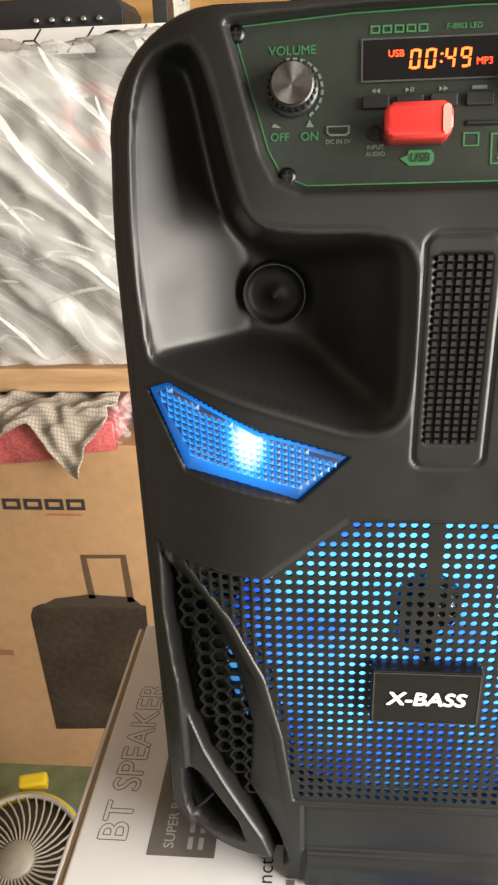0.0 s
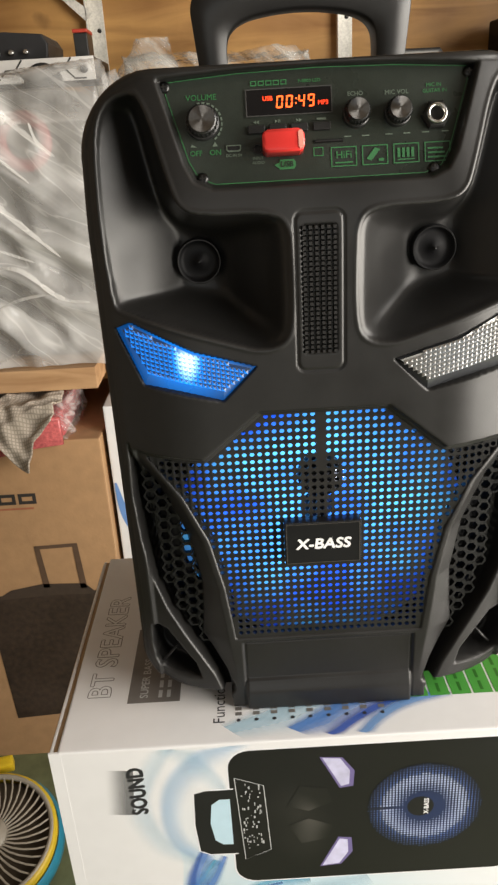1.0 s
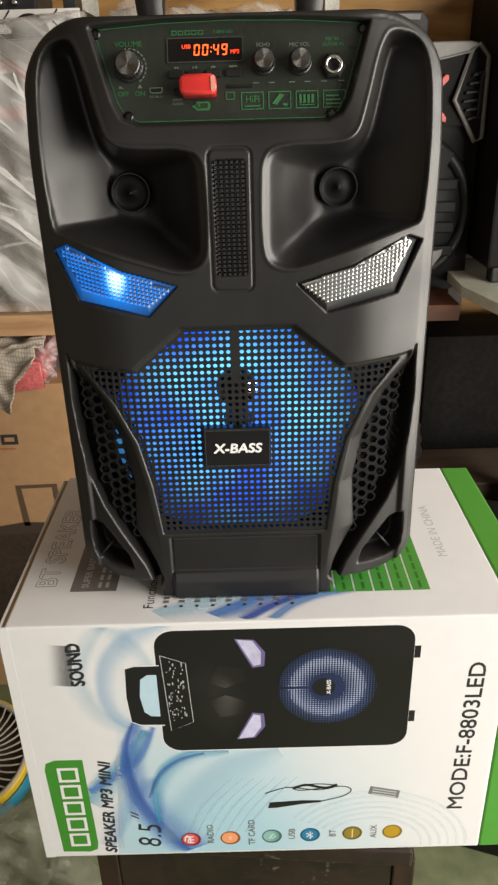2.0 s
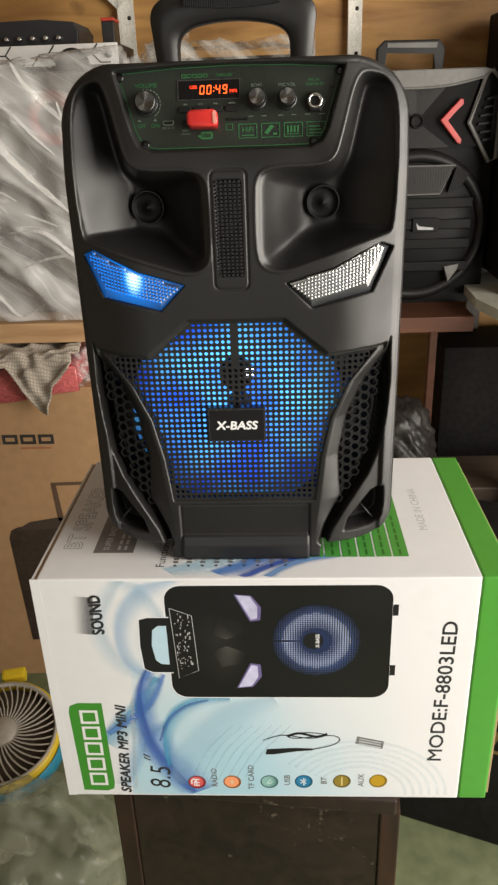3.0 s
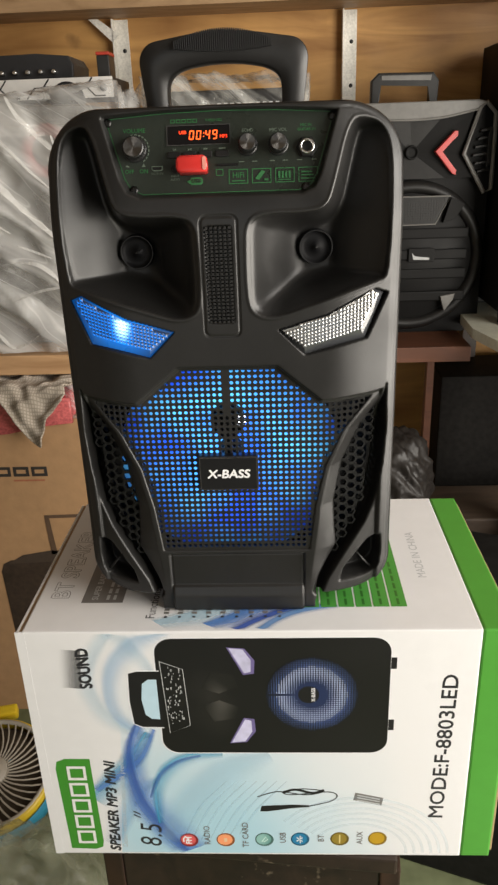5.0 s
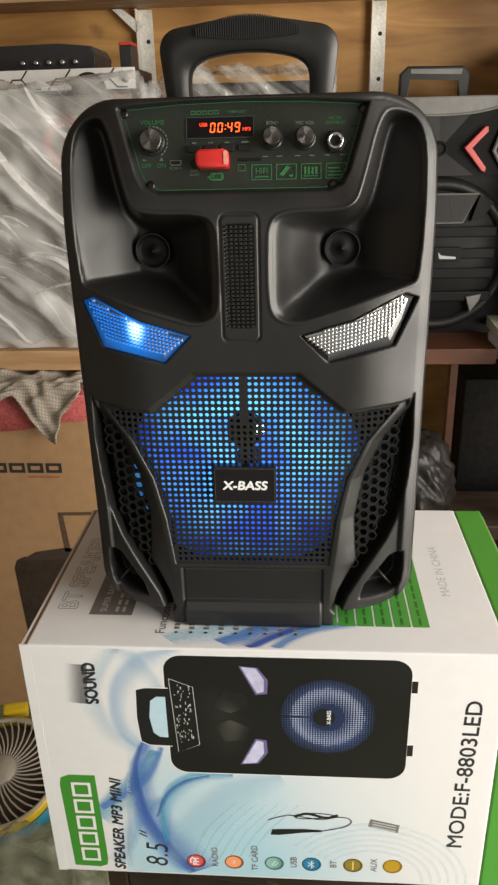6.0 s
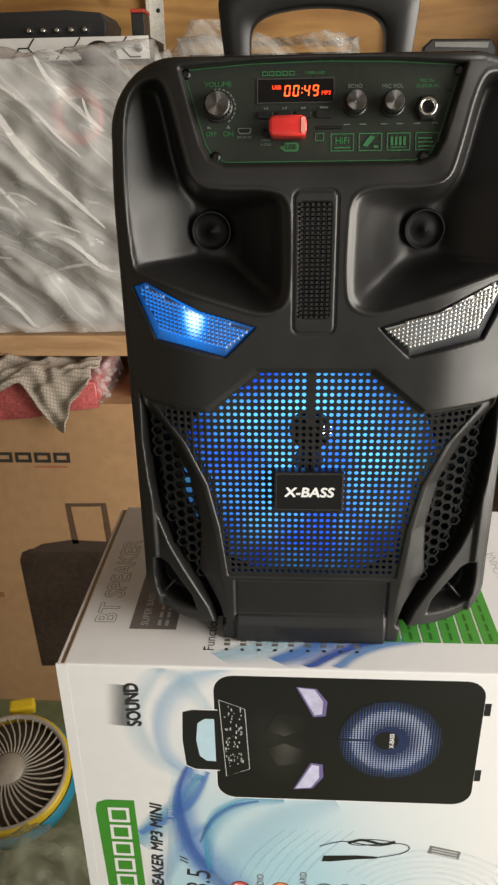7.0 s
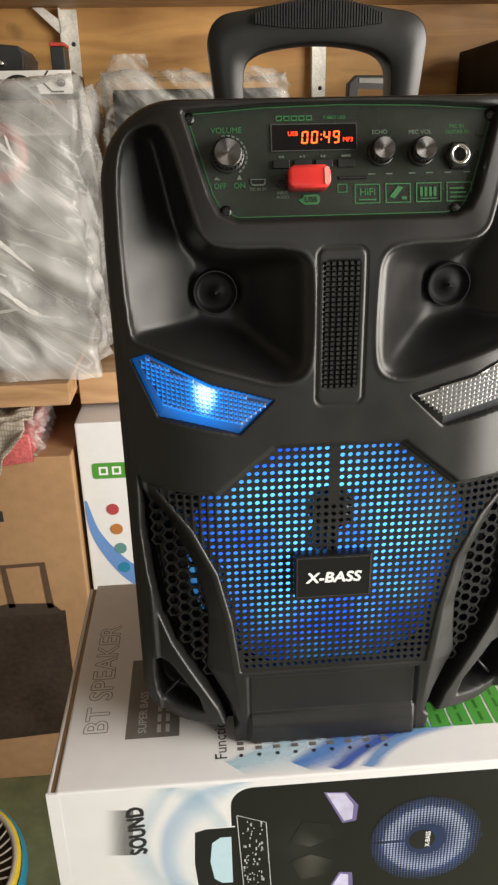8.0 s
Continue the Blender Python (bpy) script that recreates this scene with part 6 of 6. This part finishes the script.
def rear_speaker():
    """The second speaker: a cross-shaped front with red chevrons over a round grille."""
    t = thing("trolley_speaker", (0.500, 1.30, 0.672), "black trolley speaker with red chevron trims on a shelf", "speaker")
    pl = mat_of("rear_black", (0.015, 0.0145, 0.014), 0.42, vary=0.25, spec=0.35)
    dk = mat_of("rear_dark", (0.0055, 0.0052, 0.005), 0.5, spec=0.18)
    gr = mat_of("rear_grey", (0.17, 0.165, 0.155), 0.42, vary=0.15)
    red = mat_of("chevron_red", (0.62, 0.09, 0.085), 0.4)
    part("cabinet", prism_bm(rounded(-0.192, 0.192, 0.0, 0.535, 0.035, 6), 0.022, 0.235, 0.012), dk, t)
    # raised rim, with the scoop over the top
    crown = smooth_line([(0.150, 0.520), (0.084, 0.507), (0.040, 0.503), (0.0, 0.502), (-0.040, 0.503), (-0.084, 0.507), (-0.150, 0.520)], 5)
    part("rim", prism_bm([(-0.170, 0.533), (-0.150, 0.538), (0.150, 0.538), (0.170, 0.533)] + crown, -0.006, 0.0215, 0.003), gr, t, "moulded grey rim")
    part("scoop_edge", tube_bm([(x, -0.006, z - 0.002) for x, z in crown], 0.0028, 6), gr, t)
    # cross with the tweeter in the middle
    hub = (0.007, 0.430)
    corners = [(0.142, 0.512), (0.118, 0.422), (0.150, 0.372), (0.085, 0.372), (-0.085, 0.372), (-0.150, 0.372), (-0.118, 0.422), (-0.142, 0.512), (-0.070, 0.502), (0.0, 0.499), (0.070, 0.502)]
    depth = (0.002, 0.010, 0.002, 0.006, 0.006, 0.002, 0.010, 0.002, 0.008, 0.010, 0.008)
    for k in range(len(corners)):
        j = (k + 1) % len(corners)
        b = bmesh.new()
        b.faces.new([b.verts.new((corners[k][0], depth[k], corners[k][1])), b.verts.new((hub[0], 0.020, hub[1])), b.verts.new((corners[j][0], depth[j], corners[j][1]))])
        # facet shading put into the colour: top and lower middle take the lighter black
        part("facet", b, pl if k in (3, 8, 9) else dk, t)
    part("tweeter", lathe_bm([(0.0, 0.016), (0.006, 0.012), (0.012, 0.015), (0.014, 0.006), (0.017, 0.020)], 24, at=(hub[0], 0.0, hub[1])), dk, t, "small black tweeter", True)
    for s_ in (1, -1):
        part("chevron", prism_bm([(s_ * x, z) for x, z in ((0.058, 0.431), (0.100, 0.475), (0.107, 0.474), (0.108, 0.464), (0.072, 0.430), (0.109, 0.389), (0.108, 0.379), (0.100, 0.381))], -0.006, 0.018, 0.002), red, t, "red chevron trim")
        # open shoulder frame with louvres behind it
        outline = [(0.124, 0.424), (0.154, 0.522), (0.168, 0.532), (0.190, 0.508), (0.192, 0.345), (0.176, 0.338)]
        part("shoulder", tube_bm([(s_ * x, -0.004, z) for x, z in outline], 0.0052, 8, closed=True), gr, t, "grey moulded shoulder frame")
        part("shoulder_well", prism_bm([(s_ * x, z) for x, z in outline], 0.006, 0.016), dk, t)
        for k in range(6):
            z0 = 0.382 + k * 0.0175
            w = 0.040 - 0.006 * abs(k - 2.2)
            b = prism_bm([(s_ * (0.182 - w), z0), (s_ * 0.184, z0 + 0.004), (s_ * 0.184, z0 + 0.010), (s_ * (0.184 - w), z0 + 0.006)], -0.006, 0.005, 0.001)
            part("louvre", b, pl, t)
        part("side_grip", prism_bm([(s_ * 0.176, 0.470), (s_ * 0.186, 0.480), (s_ * 0.186, 0.400), (s_ * 0.176, 0.390)], -0.008, 0.004, 0.002), pl, t)
    # round woofer surround with trapezoid emblem and bars
    c = (0.012, 0.0, 0.190)
    part("woofer_ring", lathe_bm([(0.150, 0.012), (0.154, 0.0), (0.164, -0.004), (0.174, 0.0), (0.180, 0.014)], 64, at=c), pl, t, "round woofer surround", True)
    part("woofer_grille", lathe_bm([(0.0, -0.006), (0.08, -0.002), (0.152, 0.012)], 48, at=c), dk, t, "black woofer grille", True)
    trap = [(-0.073, 0.334), (0.098, 0.333), (0.066, 0.270), (-0.041, 0.269)]
    em = part("emblem", prism_bm(trap, -0.012, -0.002, 0.002), pl, t, "dark mesh emblem with a grey outline")
    part("emblem_edge", tube_bm([(x, -0.0125, z) for x, z in trap], 0.0020, 6, closed=True), gr, em)
    mesh = bmesh.new()
    for i in range(26):
        for j in range(10):
            x, z = -0.066 + i * 0.0061, 0.2765 + j * 0.0056
            if -0.037 - (z - 0.27) * 0.48 < x < 0.062 + (z - 0.27) * 0.48:
                box_bm(x - 0.0019, x + 0.0019, -0.0136, -0.0122, z - 0.0018, z + 0.0018, bm=mesh)
    part("emblem_studs", mesh, pl, em)
    for s_ in (1, -1):
        part("emblem_wing", prism_bm([(0.012 + s_ * x, z) for x, z in ((0.090, 0.330), (0.123, 0.314), (0.102, 0.281), (0.073, 0.272))], -0.008, -0.001, 0.001), dk, t)
    for z in (0.236, 0.186, 0.140, 0.085):
        part("bar", box_bm(-0.125, 0.148, -0.009, -0.003, z, z + 0.024, 0.003), dk, t)
    part("maker_plate", prism_bm(rect(0.006, 0.068, 0.182, 0.214), -0.0150, -0.0122, 0.001), dk, t)
    part("maker_mark", flat_bm([(0.014, 0.204), (0.022, 0.196), (0.056, 0.192), (0.056, 0.187), (0.018, 0.188)], -0.0155), PALE_PRINT, t)
    for s_ in (1, -1):
        part("trim", prism_bm([(0.012 + s_ * 0.076, 0.097), (0.012 + s_ * 0.112, 0.104), (0.012 + s_ * 0.108, 0.088), (0.012 + s_ * 0.088, 0.060)], -0.016, -0.006, 0.002), gr, t, "grey corner trim")
    # flat handle with a square-cornered bow
    bow = [(-0.086, 0.520), (-0.085, 0.588), (-0.068, 0.604), (0.058, 0.602), (0.072, 0.584), (0.069, 0.520), (0.051, 0.520), (0.050, 0.576), (-0.066, 0.581), (-0.068, 0.520)]
    h = part("handle", prism_bm(bow, 0.068, 0.094, 0.004), pl, t, "grey-black carrying handle")
    part("grip", prism_bm([(-0.062, 0.598), (0.054, 0.596), (0.052, 0.584), (-0.062, 0.588)], 0.0655, 0.0678, 0.001), gr, h)


rear_speaker()


def black_cabinet():
    t = thing("black_cabinet", (0.90, 1.34, 0.7150), "tall black speaker cabinet on short feet", "speaker")
    m = mat_of("vinyl_black", (0.008, 0.0075, 0.007), 0.6, vary=0.3, bump=0.2, bump_scale=300, spec=0.15)
    part("body", box_bm(-0.20, 0.20, -0.16, 0.16, 0.035, 0.615, 0.006), m, t)
    for x in (-0.165, 0.165):
        for y in (-0.13, 0.13):
            part("foot", box_bm(x - 0.02, x + 0.02, y - 0.02, y + 0.02, 0.0, 0.0345, 0.004), PLASTIC_DARK, t, "black rubber foot")
    part("label", prism_bm(rect(-0.165, -0.10, 0.475, 0.555), -0.163, -0.161), mat_of("grey_label", (0.55, 0.55, 0.54), 0.5), t, "pale grey label")
    part("knob", lathe_bm([(0.010, 0.0), (0.009, -0.012), (0.0, -0.013)], 18, at=(-0.175, -0.161, 0.425)), PLASTIC_DARK, t, "black knob", True)
    part("switch", lathe_bm([(0.006, 0.0), (0.005, -0.008), (0.0, -0.009)], 14, at=(-0.172, -0.161, 0.372)), CHROME, t, "bright switch", True)


def side_table():
    t = thing("side_table", (0.98, 1.24, FLOOR), "pale laminate table standing beside the shelf", "table")
    pale = mat_of("pale_laminate", (0.66, 0.66, 0.55), 0.4, vary=0.1)
    h = 0.715 - FLOOR
    b = bmesh.new()
    lo = [(-0.335, -0.070), (-0.280, -0.32), (0.45, -0.32), (0.45, 0.30), (-0.32, 0.30)]
    a = [b.verts.new((x, y, h - 0.024)) for x, y in lo]
    c = [b.verts.new((x, y, h)) for x, y in lo]
    b.faces.new(a[::-1])
    b.faces.new(c)
    for k in range(len(lo)):
        b.faces.new((a[k], a[(k + 1) % len(lo)], c[(k + 1) % len(lo)], c[k]))
    part("top", b, pale, t, "pale table top")
    for x, y in ((-0.24, -0.28), (0.40, -0.28), (-0.26, 0.26), (0.40, 0.26)):
        part("leg", box_bm(x - 0.02, x + 0.02, y - 0.02, y + 0.02, 0, h - 0.0245, 0.002), mat_of("table_leg", (0.04, 0.025, 0.018), 0.5), t)


black_cabinet()
side_table()


# ---- under the left shelf ----
def kraft_carton():
    t = thing("kraft_carton", (-0.42, 1.14, FLOOR), "brown kraft carton printed with a trolley speaker", "carton")
    body = part("carton_body", box_bm(-0.33, 0.226, -0.1955, 0.19, 0, 0.592 - FLOOR, 0.003), KRAFT, t)
    fy, oz = -0.1958, -FLOOR
    ink = mat_of("kraft_ink", (0.040, 0.025, 0.016), 0.6, vary=0.4, scale=9)
    part("pictured_case", flat_bm([(-0.068, 0.205 + oz), (-0.060, 0.226 + oz), (-0.040, 0.236 + oz), (0.085, 0.240 + oz), (0.176, 0.238 + oz), (0.172, -0.06 + oz), (0.140, -0.092 + oz), (-0.058, -0.105 + oz)], fy - 0.0006), ink, body, "printed picture of a trolley speaker")
    part("pictured_grip", strip_bm([(0.068, 0.252 + oz), (0.062, 0.352 + oz), (0.142, 0.354 + oz), (0.147, 0.246 + oz)], 0.014, fy - 0.0009), mat_of("kraft_ink_pale", (0.10, 0.058, 0.034), 0.6), body)
    part("pictured_lid", flat_bm([(-0.050, 0.226 + oz), (0.085, 0.232 + oz), (0.175, 0.230 + oz), (0.150, 0.258 + oz), (0.060, 0.262 + oz), (-0.010, 0.250 + oz)], fy - 0.0009), mat_of("kraft_ink_mid", (0.055, 0.037, 0.026), 0.6), body)
    # maker's name as plain blocks
    b = bmesh.new()
    for i in range(4):
        x = -0.082 + i * 0.042
        frame_bm(x, x + 0.036, 0.456 + oz, 0.480 + oz, 0.0072, b)
    for v in b.verts:
        v.co.y = fy - 0.0006
    part("maker_mark", b, mat_of("kraft_black", (0.03, 0.025, 0.022), 0.6), body)
    b = flat_bm(rect(0.000, 0.072, 0.444 + oz, 0.448 + oz), fy - 0.0006)
    part("small_print", b, mat_of("kraft_red", (0.35, 0.12, 0.06), 0.6), body)
    part("tape", flat_bm(rect(-0.33, -0.12, 0.10 + oz, 0.115 + oz), fy - 0.0006), mat_of("kraft_stain", (0.26, 0.12, 0.05), 0.7), body)


kraft_carton()


def red_packet():
    t = thing("red_packet", (-0.43, 1.05, 0.5925), "red packets in shiny clear plastic on the kraft carton", "packet")
    part("packet", box_bm(-0.20, 0.168, -0.095, 0.09, 0.0, 0.060, 0.012, 3), mat_of("packet_red", (0.40, 0.055, 0.06), 0.35, vary=0.35, scale=14), t, "red cloth packet", True)
    part("packet", prism_bm([(-0.205, -0.030), (-0.06, -0.034), (0.02, -0.028), (0.10, -0.012), (0.166, -0.006), (0.166, 0.050), (-0.205, 0.050)], -0.118, -0.1075, 0.004), mat_of("packet_pink", (0.52, 0.12, 0.12), 0.22, vary=0.4, scale=18), t, "red packet sagging over the edge", True)
    film_box("film", (-0.21, 0.176, -0.104, 0.10, 0.0, 0.068), 0.006, 0.014, 11.0, film_mat("packet_film", (0.85, 0.80, 0.78), 0.22, 20, 0.1), t, "shiny clear plastic", k=22)


def cloth():
    t = thing("checked_cloth", (-0.345, 0.930, 0.66), "crumpled grey checked cloth draped over packets", "cloth")
    m = mat_of("check_cloth", (0.33, 0.29, 0.24), 0.9, vary=0.2, scale=30)
    nt = m.node_tree
    uv, mx, noise, fine, out = (nt.nodes.new(k) for k in ("ShaderNodeUVMap", "ShaderNodeMix", "ShaderNodeTexNoise", "ShaderNodeMath", "ShaderNodeMath"))
    bands = []
    for axis, scale in (("X", 15), ("Y", 12)):
        w = nt.nodes.new("ShaderNodeTexWave")
        w.bands_direction, w.wave_profile = axis, "SIN"
        w.inputs["Scale"].default_value, w.inputs["Distortion"].default_value = scale, 0.6
        nt.links.new(uv.outputs["UV"], w.inputs["Vector"])
        p = nt.nodes.new("ShaderNodeMath")
        p.operation, p.inputs[1].default_value = "POWER", 2.0
        nt.links.new(w.outputs["Fac"], p.inputs[0])
        bands.append(p)
    fine.operation, out.operation = "MAXIMUM", "MULTIPLY_ADD"
    for k in (0, 1):
        nt.links.new(bands[k].outputs[0], fine.inputs[k])
    noise.inputs["Scale"].default_value, noise.inputs["Detail"].default_value = 9.0, 4
    nt.links.new(uv.outputs["UV"], noise.inputs["Vector"])
    nt.links.new(noise.outputs["Fac"], out.inputs[0])
    out.inputs[1].default_value = -0.5
    nt.links.new(fine.outputs[0], out.inputs[2])
    mx.data_type = "RGBA"
    mx.inputs["A"].default_value, mx.inputs["B"].default_value = (0.44, 0.38, 0.31, 1), (0.21, 0.175, 0.145, 1)
    nt.links.new(out.outputs[0], mx.inputs["Factor"])
    nt.links.new(mx.outputs["Result"], nt.nodes["Principled BSDF"].inputs["Base Color"])
    b = bmesh.new()
    lay = b.loops.layers.uv.new("UVMap")
    nu, nv = 64, 48
    g = []
    for j in range(nv + 1):
        row = []
        for i in range(nu + 1):
            a, c = i / nu, j / nv
            x = -0.24 + a * 0.32
            reach = 0.095 * max(0.0, 1 - abs(a - 0.80) / 0.22) + 0.022 * ss(float((0.72 - a) / 0.2)) - 0.008 + 0.010 * math.sin(a * 19)
            # from the top surface over the edge and down the front
            s_ = c * (0.15 + reach)
            y, z = (0.11 - s_, 0.012) if s_ < 0.12 else (-0.012 - 0.02 * (s_ - 0.12), 0.012 - 1.15 * (s_ - 0.12))
            loose = 1 - 0.55 * max(0.0, 1 - abs(a - 0.78) / 0.25)
            n1 = 0.028 * loose * fold(x * 1.6 + s_, s_ * 1.3, 21.0, 10) + 0.012 * loose * fold(x * 2.4 - s_, s_ * 2.6, 40.0, 5)
            n1 += 0.007 * math.sin(75 * x + 50 * s_) + 0.006 * loose * math.sin(120 * x - 95 * s_ + 2 * math.sin(40 * x))
            row.append((b.verts.new((x + 0.012 * math.sin(s_ * 25) + 0.10 * (s_ - 0.12) * (a - 0.8), y - 0.8 * n1, z + 0.7 * n1)), (a * 1.28, s_ * 4)))
        g.append(row)
    for j in range(nv):
        for i in range(nu):
            four = (g[j][i], g[j][i + 1], g[j + 1][i + 1], g[j + 1][i])
            f = b.faces.new([q[0] for q in four])
            for lp, q in zip(f.loops, four):
                lp[lay].uv = q[1]
    ob = part("cloth", b, m, t, "", True)
    so = ob.modifiers.new("thick", "SOLIDIFY")
    so.thickness = 0.003


red_packet()
cloth()


def standing_carton():
    t = thing("standing_carton", (-0.055, 1.10, FLOOR), "upright white printed speaker carton beside the kraft carton", "carton")
    h = 0.648 - FLOOR
    body = part("carton_body", box_bm(-0.130, 0.160, -0.13, 0.12, 0, h, 0.003), WHITE_CARD, t)
    fy, oz = -0.1303, -FLOOR
    part("logo_tile", prism_bm(rounded(-0.105, 0.05, 0.528 + oz, 0.562 + oz, 0.006, 3), fy - 0.0006, fy), GREEN_CARD, body, "green logo tile")
    b = bmesh.new()
    for i in range(5):
        frame_bm(-0.092 + i * 0.026, -0.074 + i * 0.026, 0.536 + oz, 0.554 + oz, 0.004, b)
    for v in b.verts:
        v.co.y = fy - 0.0012
    part("maker_mark", b, WHITE_INK, body)
    for i, c in enumerate(((0.42, 0.06, 0.07), (0.45, 0.18, 0.05), (0.12, 0.26, 0.26), (0.03, 0.22, 0.38))):
        part("feature_mark", prism_bm(circle(-0.072 + 0.004 * i, 0.458 - 0.046 * i + oz, 0.0125, 20), fy - 0.0012, fy), card_ink("small_mark", c), body)
    ln = smooth_line([(-0.125, 0.48 + oz), (-0.110, 0.40 + oz), (-0.06, 0.32 + oz), (0.0, 0.27 + oz)], 8)
    part("wave", strip_bm(ln, [0.004 + 0.05 * i / len(ln) for i in range(len(ln))], fy - 0.0004), card_ink("wave_blue", (0.14, 0.28, 0.60)), body)


standing_carton()


# ---- on the floor ----
def desk_fan():
    t = thing("desk_fan", (-0.445, 0.665, FLOOR), "small yellow and blue fan with a grey spiral grille", "fan")
    yellow, blue = mat_of("fan_yellow", (0.62, 0.43, 0.02), 0.35, vary=0.1), mat_of("fan_blue", (0.02, 0.20, 0.30), 0.4)
    grey = mat_of("fan_grey", (0.34, 0.30, 0.24), 0.5)
    tilt = pose(-0.005, -0.035, 0.110, -72, 0, 14) @ Matrix.Scale(1.2, 4)

    def put(bm):
        bm.transform(tilt)
        return bm

    body = part("housing", put(lathe_bm([(0.0, 0.055), (0.085, 0.052), (0.104, 0.03), (0.107, 0.0), (0.102, -0.008), (0.096, -0.004)], 40)), yellow, t, "yellow plastic housing", True)
    part("well", put(lathe_bm([(0.0, 0.02), (0.098, 0.018)], 32)), mat_of("fan_dark", (0.05, 0.035, 0.02), 0.6), t)
    for k in range(40):
        b = bmesh.new()
        a0 = 2 * math.pi * k / 40
        pts = [(r * math.cos(a0 + 5.5 * (r - 0.028)), -0.004 - 0.008 * (1 - (r / 0.1) ** 2), r * math.sin(a0 + 5.5 * (r - 0.028))) for r in (0.028, 0.045, 0.062, 0.080, 0.098)]
        tube_bm(pts, 0.0017, 5, b)
        part("grille_bar", put(b), grey, body)
    part("hub", put(lathe_bm([(0.030, -0.008), (0.026, -0.015), (0.0, -0.017)], 24)), grey, t, "grey hub", True)
    part("guard_ring", put(lathe_bm([(0.094, -0.003), (0.096, -0.009), (0.101, -0.009), (0.103, -0.002)], 40)), grey, t, "", True)
    part("blue_band", put(lathe_bm([(0.108, 0.012), (0.114, 0.020), (0.114, 0.040), (0.106, 0.048)], 40)), blue, t, "blue plastic band", True)
    part("lug", put(box_bm(-0.006, 0.040, -0.004, 0.02, 0.112, 0.134, 0.005)), yellow, t, "yellow plastic lug")
    part("base", lathe_stand(), blue, t, "blue plastic base", True)


def lathe_stand():
    b = bmesh.new()
    rows = [[b.verts.new((r * math.cos(2 * math.pi * k / 28), 0.03 + r * math.sin(2 * math.pi * k / 28), z)) for k in range(28)] for r, z in ((0.085, 0.0), (0.085, 0.012), (0.070, 0.022), (0.030, 0.035), (0.024, 0.10))]
    for a, c in zip(rows, rows[1:]):
        for k in range(28):
            b.faces.new((a[k], a[(k + 1) % 28], c[(k + 1) % 28], c[k]))
    b.faces.new(rows[0][::-1])
    b.faces.new(rows[-1])
    return b


desk_fan()


def slack_bag(name, at, size, seed, label, material):
    """A slumped plastic bag: a lumpy hull with creases."""
    t = thing(name, at, label, "bag")
    b = bmesh.new()
    bmesh.ops.create_icosphere(b, subdivisions=5, radius=1.0)
    for v in b.verts:
        p = v.co.copy()
        f = 1 + 0.22 * fold(p.x + 0.4 * p.y, p.z + 0.3 * p.y, seed, 2.2) + 0.10 * fold(p.y, p.x + p.z, seed + 5, 4.5) - 0.1
        v.co = Vector((p.x * f * size[0], p.y * f * size[1], max(0.0, (p.z * f + 0.62)) * size[2]))
    part("film", b, material, t, "", True)


slack_bag("plastic_bag", (-0.275, 0.31, FLOOR), (0.15, 0.17, 0.15), 31.0, "slumped clear plastic bag on the floor", film_mat("floor_bag_film", (0.46, 0.47, 0.34), 0.26, 5.0, 0.2))


def floor_cabinet():
    t = thing("black_speaker_box", (0.724, 0.6625, FLOOR), "black speaker box with faded gold lettering on the floor", "speaker", turn=-20)
    m = mat_of("box_black", (0.009, 0.0085, 0.008), 0.6, vary=0.4, spec=0.22)
    body = part("body", box_bm(-0.34, 0.34, -0.24, 0.16, 0.0, 0.56, 0.008), m, t)
    gold = mat_of("gold_ink", (0.19, 0.125, 0.04), 0.45)
    for i in range(4):
        b = frame_bm(-0.195 + i * 0.056, -0.147 + i * 0.056, 0.240, 0.296, 0.009)
        for v in b.verts:
            v.co.x += 0.30 * (v.co.z - 0.265)
            v.co.y = -0.2412
        part("lettering_bar", b, gold, body)


floor_cabinet()
slack_bag("grey_bag", (0.462, 1.08, 0.30), (0.085, 0.09, 0.12), 44.0, "crumpled smoky plastic bag under the shelf", mat_of("smoky_film", (0.018, 0.015, 0.013), 0.5, vary=0.3, scale=14))


def low_crate():
    t = thing("low_crate", (0.50, 1.16, FLOOR), "dark wooden crate under the shelf", "crate")
    m = wood_mat("crate_dark", (0.03, 0.02, 0.014), (0.08, 0.055, 0.038), (2, 8, 8), 4)
    part("body", box_bm(-0.19, 0.42, -0.16, 0.02, 0.0, 0.5195, 0.004), m, t)


def dark_boxes():
    t = thing("stacked_box", (0.66, 1.38, FLOOR), "matt black boxes stacked in shade under the shelf", "box")
    m = mat_of("shade_black", (0.011, 0.010, 0.009), 0.75, vary=0.4, spec=0.12)
    part("body", box_bm(-0.22, 0.30, -0.09, 0.12, 0.0, 0.40, 0.005), m, t)
    part("upper_box", box_bm(-0.05, 0.30, -0.08, 0.12, 0.4003, 0.775, 0.005), m, t)


dark_boxes()


low_crate()
